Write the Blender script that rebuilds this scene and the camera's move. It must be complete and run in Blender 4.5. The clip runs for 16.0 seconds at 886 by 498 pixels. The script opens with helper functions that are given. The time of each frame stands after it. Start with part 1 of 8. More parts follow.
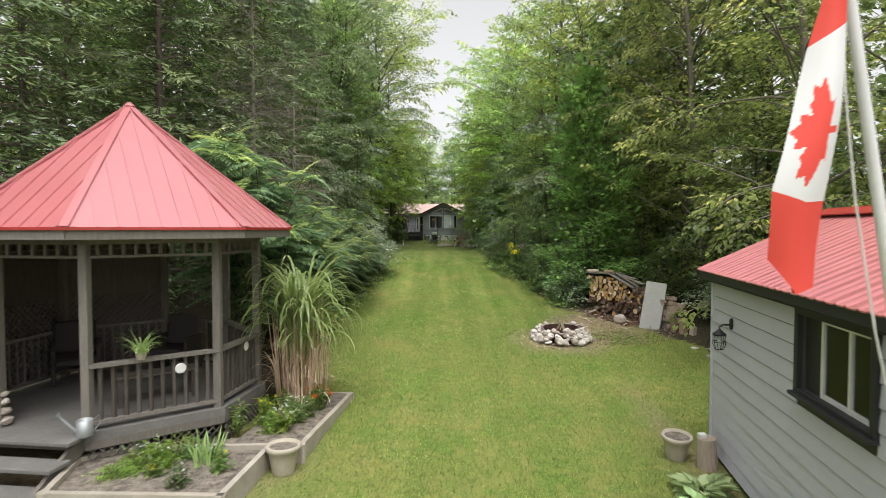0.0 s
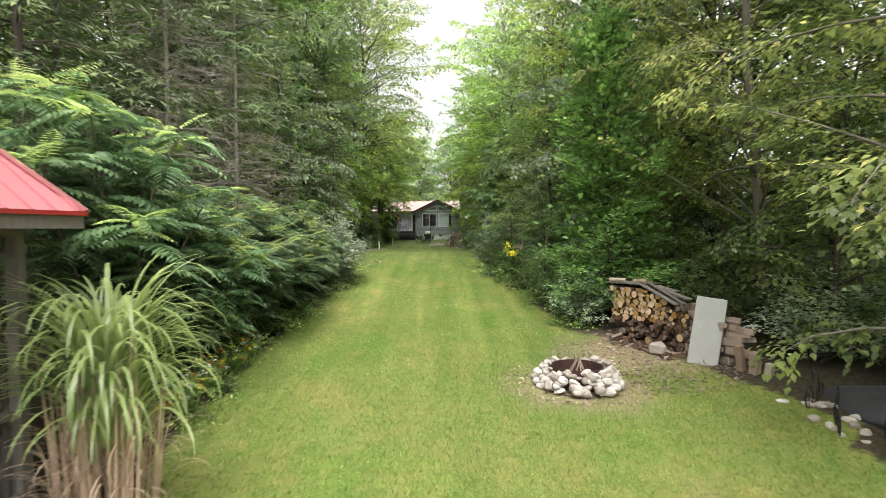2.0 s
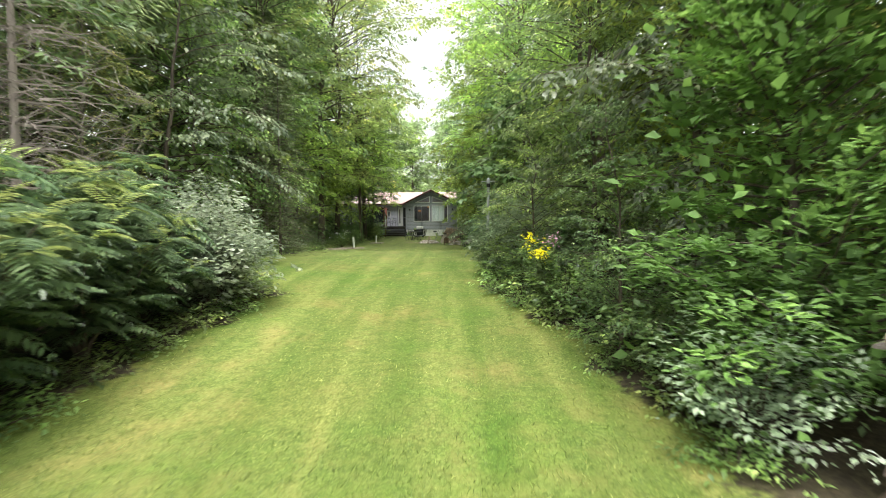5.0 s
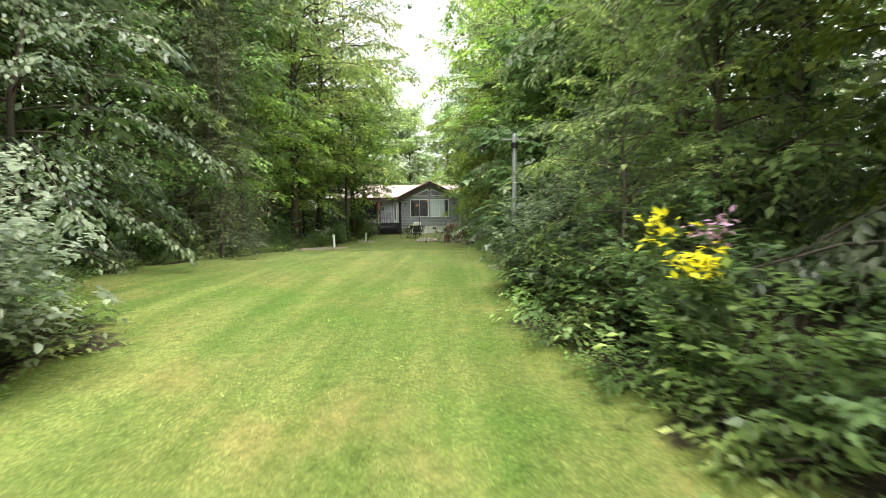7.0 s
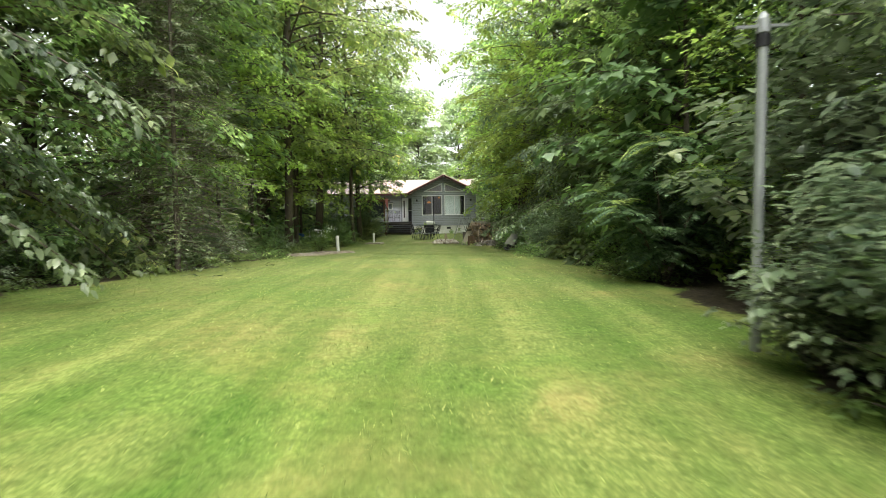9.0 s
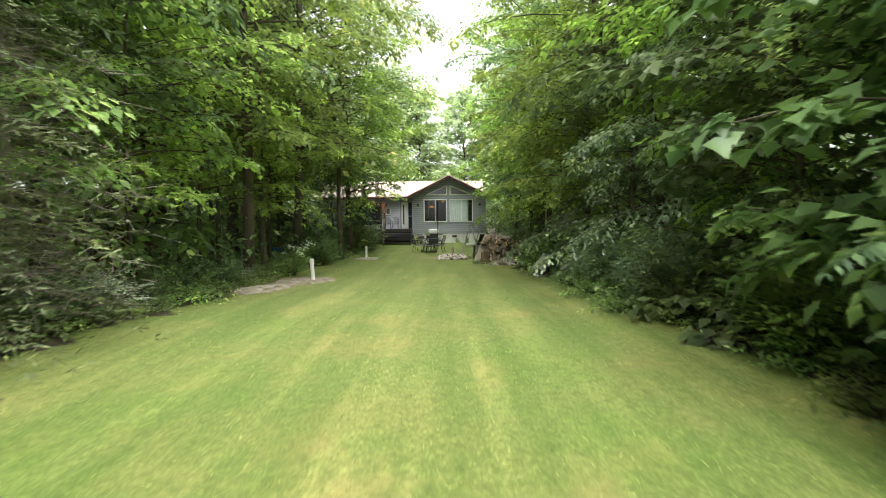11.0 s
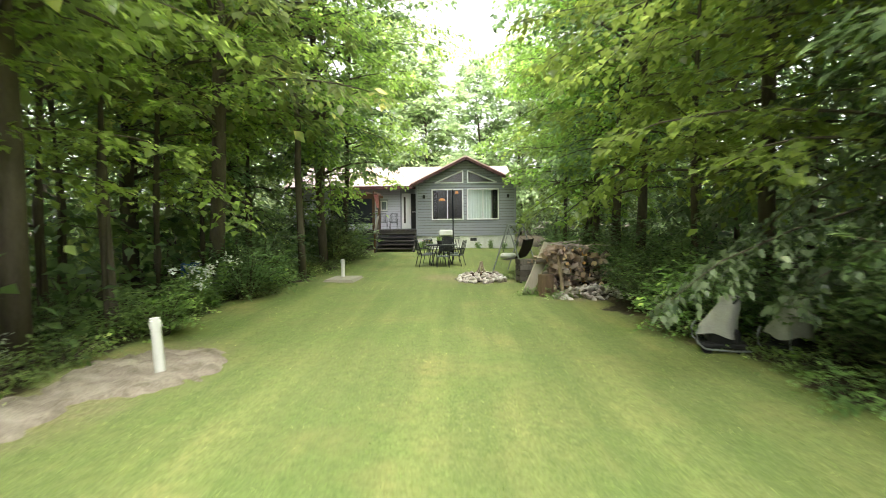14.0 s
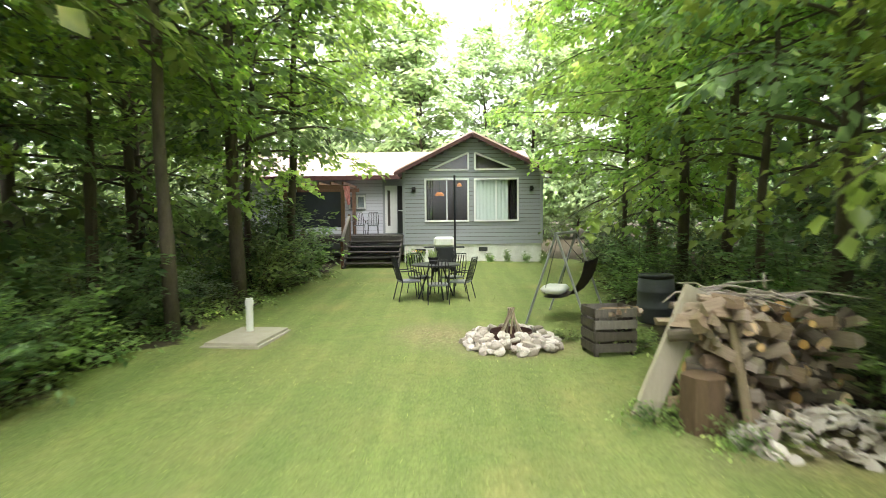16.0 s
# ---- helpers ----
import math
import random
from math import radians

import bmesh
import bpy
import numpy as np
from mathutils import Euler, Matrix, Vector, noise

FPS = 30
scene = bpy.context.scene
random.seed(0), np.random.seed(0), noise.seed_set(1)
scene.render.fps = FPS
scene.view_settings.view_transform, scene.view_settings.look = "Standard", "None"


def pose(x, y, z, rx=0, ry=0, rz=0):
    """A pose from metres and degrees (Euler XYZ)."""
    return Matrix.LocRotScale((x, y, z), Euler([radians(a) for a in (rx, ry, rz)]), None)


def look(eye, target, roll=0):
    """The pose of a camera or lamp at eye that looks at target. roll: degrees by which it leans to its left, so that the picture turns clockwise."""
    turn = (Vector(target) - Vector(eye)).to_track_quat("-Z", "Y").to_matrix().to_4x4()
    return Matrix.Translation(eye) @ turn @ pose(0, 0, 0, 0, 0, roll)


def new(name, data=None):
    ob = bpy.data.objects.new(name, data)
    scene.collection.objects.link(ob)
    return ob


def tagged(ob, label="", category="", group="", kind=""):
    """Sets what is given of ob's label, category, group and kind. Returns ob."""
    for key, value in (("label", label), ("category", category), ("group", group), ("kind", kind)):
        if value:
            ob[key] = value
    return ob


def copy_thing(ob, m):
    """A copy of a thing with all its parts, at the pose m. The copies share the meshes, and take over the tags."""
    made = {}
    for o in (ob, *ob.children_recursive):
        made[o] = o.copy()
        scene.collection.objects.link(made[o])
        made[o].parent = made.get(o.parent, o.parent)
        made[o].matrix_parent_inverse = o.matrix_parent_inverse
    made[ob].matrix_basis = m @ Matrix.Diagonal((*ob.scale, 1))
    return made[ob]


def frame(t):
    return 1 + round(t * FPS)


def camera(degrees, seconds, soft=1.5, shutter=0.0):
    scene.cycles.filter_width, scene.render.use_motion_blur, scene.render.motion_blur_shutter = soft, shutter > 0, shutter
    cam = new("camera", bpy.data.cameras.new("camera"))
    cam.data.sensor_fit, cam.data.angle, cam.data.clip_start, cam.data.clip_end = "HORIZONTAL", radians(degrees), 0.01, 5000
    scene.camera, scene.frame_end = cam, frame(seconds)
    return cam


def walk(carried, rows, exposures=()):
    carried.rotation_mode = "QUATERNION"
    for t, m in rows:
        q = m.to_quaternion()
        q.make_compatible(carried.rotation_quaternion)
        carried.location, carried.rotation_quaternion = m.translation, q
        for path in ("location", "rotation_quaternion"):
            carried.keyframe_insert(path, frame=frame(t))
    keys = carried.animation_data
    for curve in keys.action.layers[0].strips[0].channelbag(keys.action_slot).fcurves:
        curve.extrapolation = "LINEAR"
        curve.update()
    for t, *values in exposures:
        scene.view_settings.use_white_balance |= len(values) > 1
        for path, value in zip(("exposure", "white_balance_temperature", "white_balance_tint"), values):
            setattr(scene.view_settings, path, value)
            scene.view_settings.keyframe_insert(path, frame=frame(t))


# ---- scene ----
cam = camera(76.6, 16.0, soft=0.6, shutter=0.5)
METRES, EYE, TILT, LEAN, TURN = 46.0, 2.85, -2.1, 0.0, 0.0
ROWS = [
    (0.0, 0.0, 0.0, 0.0, -0.0, 0.0, -0.0),
    (0.5, 0.0031, 0.0202, 0.0, -0.02, 0.0, -0.01),
    (1.0, 0.0065, 0.0438, 0.0002, -0.04, 0.01, 0.01),
    (1.5, 0.01, 0.0665, 0.0005, -0.03, 0.0, 0.04),
    (2.0, 0.0136, 0.0916, 0.0005, -0.01, -0.0, 0.04),
    (2.5, 0.015, 0.1157, 0.0003, -0.02, -0.01, 0.04),
    (3.0, 0.0167, 0.143, 0.0002, -0.02, -0.04, 0.07),
    (3.5, 0.0184, 0.1704, 0.0001, -0.02, -0.07, 0.1),
    (4.0, 0.0205, 0.2023, 0.0001, -0.02, -0.11, 0.11),
    (6.5, 0.0307, 0.3603, 0.0006, 0.16, -0.38, 0.72),
    (7.0, 0.0266, 0.3915, 0.0006, 0.15, -0.39, 0.72),
    (7.5, 0.0199, 0.4197, 0.0009, 0.13, -0.44, 0.73),
    (8.0, 0.0117, 0.4499, 0.0016, 0.14, -0.45, 0.73),
    (8.5, 0.0058, 0.4768, 0.0027, 0.15, -0.44, 0.7),
    (11.0, -0.0034, 0.6169, 0.0207, 0.31, -0.5, 0.61),
    (11.5, -0.0027, 0.6476, 0.0264, 0.44, -0.53, 0.64),
    (12.0, -0.0021, 0.6813, 0.0286, 0.82, -0.55, 0.64),
    (12.5, -0.0029, 0.7168, 0.0282, 0.86, -0.62, 0.64),
    (13.0, -0.0075, 0.7508, 0.0281, 0.83, -0.65, 0.57),
    (13.5, -0.0123, 0.7896, 0.0286, 0.8, -0.72, 0.63),
    (14.0, -0.0153, 0.8264, 0.03, 0.77, -0.8, 0.64),
    (14.5, -0.0171, 0.868, 0.0314, 0.73, -0.78, 0.52),
    (15.0, -0.0175, 0.9076, 0.0336, 0.77, -0.81, 0.57),
    (15.5, -0.0166, 0.9511, 0.0362, 0.8, -0.88, 0.57),
    (16.0, -0.0151, 0.9923, 0.0383, 0.83, -0.89, 0.59),
]
walk(cam, [(t, pose(0, 0, EYE, TILT, LEAN, TURN) @ pose(METRES * x, METRES * y, METRES * z, 90 + pitch, roll, yaw)) for t, x, y, z, yaw, pitch, roll in ROWS],
     exposures=((0, 0.24), (1.5, 0.54), (3.5, 0.9), (7, 1.1), (11, 1.25), (13, 1.68), (14.8, 1.84), (16, 2.05)))

# ---------------- world, sun ----------------
world = bpy.data.worlds.new("sky")
scene.world = world
world.use_nodes = True
wn, wl = world.node_tree.nodes, world.node_tree.links
sky = wn.new("ShaderNodeTexSky")
sky.sky_type, sky.sun_disc = "NISHITA", False
sky.sun_elevation, sky.sun_rotation = radians(68), radians(170)
sky.air_density, sky.dust_density, sky.ozone_density = 1.0, 4.0, 1.0
haze = wn.new("ShaderNodeHueSaturation")            # cloud cover takes the blue out of the sky
haze.inputs["Saturation"].default_value = 0.06
haze.inputs["Value"].default_value = 1.42
wl.new(sky.outputs[0], haze.inputs["Color"])
wl.new(haze.outputs[0], wn["Background"].inputs["Color"])
wn["Background"].inputs["Strength"].default_value = 0.15
sun = new("sun", bpy.data.lights.new("sun", "SUN"))
sun.data.energy, sun.data.angle, sun.data.color = 1.75, radians(60), (1.0, 0.97, 0.92)
sun.matrix_world = look((0, 0, 60), (-4.2, 23.9, 0))

# ---------------- terrain ----------------
GY = (-30, 0, 5, 7, 9.3, 11.5, 13, 14.5, 17, 21.8, 25, 30, 37, 42, 46, 54, 60, 64, 70, 120)
GZ = (-.9, -.4, -.25, -.17, -.05, .15, .27, .38, .62, .97, 1.2, 1.33, 1.33, 1.2, 1.12, 1.17, 1.36, 1.48, 1.55, 1.6)
LY = (-20, 5, 9.5, 11.4, 15.9, 19.3, 23.5, 24.6, 27, 31.5, 34, 38, 43, 48, 51, 54, 58, 63, 70)
LX = (-9, -4.5, -2.6, -2.5, -2.7, -2.4, -1.9, -2.9, -5.2, -5.6, -4.9, -4.7, -4.9, -5.5, -4.9, -4.7, -4.5, -4.2, -4.1)
RY = (-20, 8, 10, 12, 14.5, 16.2, 18.3, 20.5, 23.3, 25, 28, 32, 35, 37, 41, 44.5, 47.5, 50, 56, 60, 70)
RX = (3.4, 4.0, 5.4, 5.7, 4.6, 3.2, 2.9, 2.8, 2.1, 1.9, 2.7, 2.9, 2.9, 2.5, 2.9, 2.7, 2.5, 2.0, 2.3, 3.0, 4.0)


def smooth_gz(y):
    w = 0.9
    return (np.interp(y - w, GY, GZ) + 2 * np.interp(y, GY, GZ) + np.interp(y + w, GY, GZ)) / 4


def gz(x, y):
    return float(smooth_gz(y))


# ---------------- mesh helpers ----------------
def mesh_from(name, verts, faces, mats=(), smooth=False):
    me = bpy.data.meshes.new(name)
    me.from_pydata([tuple(v) for v in verts], [], [tuple(f) for f in faces])
    for m in mats:
        me.materials.append(m)
    if smooth:
        me.polygons.foreach_set("use_smooth", [True] * len(me.polygons))
    me.update()
    return me


def tri_mesh(name, verts, tris, mat, smooth=False):
    """A mesh straight from arrays of vertices and triangles."""
    me = bpy.data.meshes.new(name)
    n, k = len(verts), len(tris)
    me.vertices.add(n)
    me.vertices.foreach_set("co", np.asarray(verts, np.float32).ravel())
    me.loops.add(3 * k)
    me.loops.foreach_set("vertex_index", np.asarray(tris, np.int32).ravel())
    me.polygons.add(k)
    me.polygons.foreach_set("loop_start", np.arange(0, 3 * k, 3, dtype=np.int32))
    if smooth:
        me.polygons.foreach_set("use_smooth", np.ones(k, bool))
    me.update(calc_edges=True)
    me.materials.append(mat)
    return me


def part(name, bm, material, parent=None, label="", smooth=False):
    me = bm
    if isinstance(bm, bmesh.types.BMesh):
        me = bpy.data.meshes.new(name)
        bm.to_mesh(me)
        bm.free()
        me.materials.append(material)
        if smooth:
            me.polygons.foreach_set("use_smooth", [True] * len(me.polygons))
    ob = new(name, me)
    if parent is not None:
        ob.parent = parent
    if label:
        ob["label"] = label
    return ob


def thing(name, m, label, category, group="", kind=""):
    ob = new(name)
    ob.empty_display_size = 0.1
    ob.matrix_basis = m
    return tagged(ob, label, category, group, kind)


def add_box(bm, size, m=None, bevel=0.0):
    r = bmesh.ops.create_cube(bm, size=1.0)
    vs = r["verts"]
    bmesh.ops.scale(bm, vec=size, verts=vs)
    if bevel > 0:
        es = list({e for v in vs for e in v.link_edges})
        o = bmesh.ops.bevel(bm, geom=es, offset=bevel, segments=1, affect="EDGES", profile=0.5)
        vs = list({v for f in o["faces"] for v in f.verts} | {v for v in vs if v.is_valid})
    if m is not None:
        bmesh.ops.transform(bm, matrix=m, verts=vs)
    return vs


def box(size, m=None, bevel=0.0):
    bm = bmesh.new()
    add_box(bm, size, m, bevel)
    return bm


def add_cyl(bm, r1, r2, h, m=None, seg=16, caps=True):
    """A cone or cylinder that stands on z = 0."""
    o = bmesh.ops.create_cone(bm, cap_ends=caps, segments=seg, radius1=r1, radius2=r2, depth=h)
    bmesh.ops.translate(bm, vec=(0, 0, h / 2), verts=o["verts"])
    if m is not None:
        bmesh.ops.transform(bm, matrix=m, verts=o["verts"])
    return o["verts"]


def cyl(r1, r2, h, m=None, seg=16):
    bm = bmesh.new()
    add_cyl(bm, r1, r2, h, m, seg)
    return bm


def lathe(profile, seg=24, m=None):
    """A turned body from (radius, height) pairs."""
    bm = bmesh.new()
    rings = []
    for r, z in profile:
        rings.append([bm.verts.new((r * math.cos(2 * math.pi * i / seg), r * math.sin(2 * math.pi * i / seg), z)) for i in range(seg)])
    for a, b in zip(rings, rings[1:]):
        for i in range(seg):
            bm.faces.new((a[i], a[(i + 1) % seg], b[(i + 1) % seg], b[i]))
    bm.faces.new(list(reversed(rings[0])))
    bm.faces.new(rings[-1])
    if m is not None:
        bm.transform(m)
    return bm


def bar_between(bm, a, b, w, d=None, seg=0, w2=None):
    """A square (seg 0) or round bar from a to b."""
    a, b = Vector(a), Vector(b)
    m = Matrix.Translation(a) @ (b - a).to_track_quat("Z", "Y").to_matrix().to_4x4()
    h = (b - a).length
    if seg:
        return add_cyl(bm, w / 2, (w2 if w2 is not None else w) / 2, h, m, seg)
    return add_box(bm, (w, d or w, h), m @ Matrix.Translation((0, 0, h / 2)))


def bar(a, b, w, d=None, seg=0, w2=None):
    bm = bmesh.new()
    bar_between(bm, a, b, w, d, seg, w2)
    return bm


def tube(bm, pts, r, seg=6, r2=None, root=None):
    """A tube along a polyline, tapered from r to r2."""
    pts = [Vector(p) for p in pts]
    r2 = r if r2 is None else r2
    rings = []
    for i, p in enumerate(pts):
        d = (pts[min(i + 1, len(pts) - 1)] - pts[max(i - 1, 0)]).normalized()
        q = d.to_track_quat("Z", "Y")
        rr = r + (r2 - r) * i / max(1, len(pts) - 1)
        rings.append([bm.verts.new(p + q @ Vector((rr * math.cos(2 * math.pi * k / seg), rr * math.sin(2 * math.pi * k / seg), 0))) for k in range(seg)])
    for a, b in zip(rings, rings[1:]):
        for k in range(seg):
            bm.faces.new((a[k], a[(k + 1) % seg], b[(k + 1) % seg], b[k]))
    if root is None:
        bm.faces.new(list(reversed(rings[0])))
    else:
        for k in range(seg):
            bm.faces.new((root, rings[0][(k + 1) % seg], rings[0][k]))
    bm.faces.new(rings[-1])


def prism(bm, outline, z0, z1, m=None):
    """An outline in x, y drawn up from z0 to z1."""
    lo = [bm.verts.new((x, y, z0)) for x, y in outline]
    hi = [bm.verts.new((x, y, z1)) for x, y in outline]
    n = len(outline)
    for i in range(n):
        bm.faces.new((lo[i], lo[(i + 1) % n], hi[(i + 1) % n], hi[i]))
    bm.faces.new(list(reversed(lo)))
    bm.faces.new(hi)
    if m is not None:
        bmesh.ops.transform(bm, matrix=m, verts=lo + hi)


# ---------------- materials ----------------
def node(nt, kind, **values):
    n = nt.nodes.new(kind)
    for k, v in values.items():
        n.inputs[k.replace("_", " ")].default_value = v
    return n


def material(name, base, dark=None, rough=0.7, metal=0.0, scale=6.0, fine=60.0, bump=0.15, contrast=0.5, stretch=(1, 1, 1), piece=0.0, island=0.0, spec=0.4, coat=0.0):
    """A surface whose colour wanders between dark and base at two scales, with grain relief; piece and island vary the value from
    object to object and from island to island."""
    m = bpy.data.materials.new(name)
    m.use_nodes = True
    nt = m.node_tree
    b = nt.nodes["Principled BSDF"]
    dark = dark or tuple(c * 0.6 for c in base)
    tc = nt.nodes.new("ShaderNodeTexCoord")
    mp = nt.nodes.new("ShaderNodeMapping")
    mp.inputs["Scale"].default_value = stretch
    nt.links.new(tc.outputs["Object"], mp.inputs["Vector"])
    n1 = node(nt, "ShaderNodeTexNoise", Scale=scale, Detail=6.0, Roughness=0.6)
    n2 = node(nt, "ShaderNodeTexNoise", Scale=fine, Detail=4.0, Roughness=0.7)
    for n in (n1, n2):
        nt.links.new(mp.outputs[0], n.inputs["Vector"])
    mixn = node(nt, "ShaderNodeMath")
    mixn.operation = "MULTIPLY_ADD"
    mixn.inputs[1].default_value = 0.45
    nt.links.new(n2.outputs["Fac"], mixn.inputs[0])
    half = node(nt, "ShaderNodeMath")
    half.operation = "MULTIPLY"
    half.inputs[1].default_value = 0.55
    nt.links.new(n1.outputs["Fac"], half.inputs[0])
    nt.links.new(half.outputs[0], mixn.inputs[2])
    ramp = nt.nodes.new("ShaderNodeValToRGB")
    lo, hi = 0.5 - 0.25 / max(contrast, 0.05) * 0.5, 0.5 + 0.25 / max(contrast, 0.05) * 0.5
    ramp.color_ramp.elements[0].position, ramp.color_ramp.elements[1].position = max(0, lo), min(1, hi)
    ramp.color_ramp.elements[0].color, ramp.color_ramp.elements[1].color = (*dark, 1), (*base, 1)
    nt.links.new(mixn.outputs[0], ramp.inputs["Fac"])
    col = ramp.outputs["Color"]
    if piece or island:
        hsv = nt.nodes.new("ShaderNodeHueSaturation")
        src = nt.nodes.new("ShaderNodeObjectInfo").outputs["Random"] if piece else nt.nodes.new("ShaderNodeNewGeometry").outputs["Random Per Island"]
        amount = piece or island
        rng = node(nt, "ShaderNodeMapRange")
        rng.inputs["To Min"].default_value, rng.inputs["To Max"].default_value = 1 - amount, 1 + amount
        nt.links.new(src, rng.inputs["Value"])
        nt.links.new(rng.outputs[0], hsv.inputs["Value"])
        tint = node(nt, "ShaderNodeMapRange")
        tint.inputs["To Min"].default_value, tint.inputs["To Max"].default_value = 1 + amount, 1 - amount
        nt.links.new(src, tint.inputs["Value"])
        nt.links.new(tint.outputs[0], hsv.inputs["Saturation"])
        nt.links.new(col, hsv.inputs["Color"])
        col = hsv.outputs["Color"]
    nt.links.new(col, b.inputs["Base Color"])
    b.inputs["Roughness"].default_value, b.inputs["Metallic"].default_value = rough, metal
    b.inputs["Specular IOR Level"].default_value = spec
    b.inputs["Coat Weight"].default_value = coat
    if bump:
        bp = node(nt, "ShaderNodeBump", Strength=bump, Distance=0.02)
        nt.links.new(mixn.outputs[0], bp.inputs["Height"])
        nt.links.new(bp.outputs[0], b.inputs["Normal"])
    return m


LEAF_TONE = 1.75


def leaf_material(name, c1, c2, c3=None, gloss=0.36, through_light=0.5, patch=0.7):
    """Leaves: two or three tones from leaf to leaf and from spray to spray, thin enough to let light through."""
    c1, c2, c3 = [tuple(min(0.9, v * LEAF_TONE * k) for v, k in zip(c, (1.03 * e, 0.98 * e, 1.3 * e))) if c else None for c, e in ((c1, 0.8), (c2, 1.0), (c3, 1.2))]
    m = bpy.data.materials.new(name)
    m.use_nodes = True
    nt = m.node_tree
    b = nt.nodes["Principled BSDF"]
    geo = nt.nodes.new("ShaderNodeNewGeometry")
    tc = nt.nodes.new("ShaderNodeTexCoord")
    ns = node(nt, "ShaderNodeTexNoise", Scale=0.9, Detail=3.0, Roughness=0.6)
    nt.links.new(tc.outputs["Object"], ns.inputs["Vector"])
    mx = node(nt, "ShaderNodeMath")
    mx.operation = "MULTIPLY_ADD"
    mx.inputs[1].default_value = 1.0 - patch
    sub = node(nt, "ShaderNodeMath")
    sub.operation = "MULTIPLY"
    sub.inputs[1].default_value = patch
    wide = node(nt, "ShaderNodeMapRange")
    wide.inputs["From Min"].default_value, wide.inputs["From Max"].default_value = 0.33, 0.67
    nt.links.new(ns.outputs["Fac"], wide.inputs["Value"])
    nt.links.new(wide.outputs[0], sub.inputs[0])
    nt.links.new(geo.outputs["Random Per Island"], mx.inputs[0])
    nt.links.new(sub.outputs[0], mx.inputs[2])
    ramp = nt.nodes.new("ShaderNodeValToRGB")
    ramp.color_ramp.elements[0].position, ramp.color_ramp.elements[1].position = 0.12, 0.75
    ramp.color_ramp.elements[0].color, ramp.color_ramp.elements[1].color = (*c1, 1), (*c2, 1)
    if c3:
        e = ramp.color_ramp.elements.new(0.93)
        e.color = (*c3, 1)
    nt.links.new(mx.outputs[0], ramp.inputs["Fac"])
    oi = nt.nodes.new("ShaderNodeObjectInfo")
    hsv = nt.nodes.new("ShaderNodeHueSaturation")
    rng = node(nt, "ShaderNodeMapRange")
    rng.inputs["To Min"].default_value, rng.inputs["To Max"].default_value = 0.74, 1.28
    nt.links.new(oi.outputs["Random"], rng.inputs["Value"])
    nt.links.new(rng.outputs[0], hsv.inputs["Value"])
    rng2 = node(nt, "ShaderNodeMapRange")
    rng2.inputs["To Min"].default_value, rng2.inputs["To Max"].default_value = 0.482, 0.515
    nt.links.new(oi.outputs["Random"], rng2.inputs["Value"])
    nt.links.new(rng2.outputs[0], hsv.inputs["Hue"])
    nt.links.new(ramp.outputs["Color"], hsv.inputs["Color"])
    nt.links.new(hsv.outputs["Color"], b.inputs["Base Color"])
    b.inputs["Roughness"].default_value = gloss
    b.inputs["Specular IOR Level"].default_value = 0.6
    tr = nt.nodes.new("ShaderNodeBsdfTranslucent")
    lift = nt.nodes.new("ShaderNodeHueSaturation")
    lift.inputs["Value"].default_value = 1.9
    lift.inputs["Hue"].default_value = 0.49
    nt.links.new(hsv.outputs["Color"], lift.inputs["Color"])
    nt.links.new(lift.outputs["Color"], tr.inputs["Color"])
    mixs = nt.nodes.new("ShaderNodeMixShader")
    mixs.inputs[0].default_value = through_light
    nt.links.new(b.outputs[0], mixs.inputs[1])
    nt.links.new(tr.outputs[0], mixs.inputs[2])
    nt.links.new(mixs.outputs[0], nt.nodes["Material Output"].inputs["Surface"])
    return m


def glass_material(name, tint=(0.86, 0.9, 0.9), gloss=1.0):
    """A thin pane: clear, with a mirror sheen that grows towards grazing angles."""
    m = bpy.data.materials.new(name)
    m.use_nodes = True
    nt = m.node_tree
    clear = nt.nodes.new("ShaderNodeBsdfTransparent")
    clear.inputs["Color"].default_value = (*tint, 1)
    sheen = nt.nodes.new("ShaderNodeBsdfGlossy")
    sheen.inputs["Roughness"].default_value = 0.03
    face = node(nt, "ShaderNodeLayerWeight", Blend=0.5)
    steep = nt.nodes.new("ShaderNodeMath")
    steep.operation = "POWER"
    steep.inputs[1].default_value = 4.0
    nt.links.new(face.outputs["Facing"], steep.inputs[0])
    fres = nt.nodes.new("ShaderNodeMath")
    fres.operation = "MULTIPLY_ADD"
    fres.inputs[1].default_value, fres.inputs[2].default_value = 0.5 * gloss, 0.035 * gloss
    nt.links.new(steep.outputs[0], fres.inputs[0])
    mx = nt.nodes.new("ShaderNodeMixShader")
    nt.links.new(fres.outputs[0], mx.inputs[0])
    nt.links.new(clear.outputs[0], mx.inputs[1])
    nt.links.new(sheen.outputs[0], mx.inputs[2])
    nt.links.new(mx.outputs[0], nt.nodes["Material Output"].inputs["Surface"])
    return m


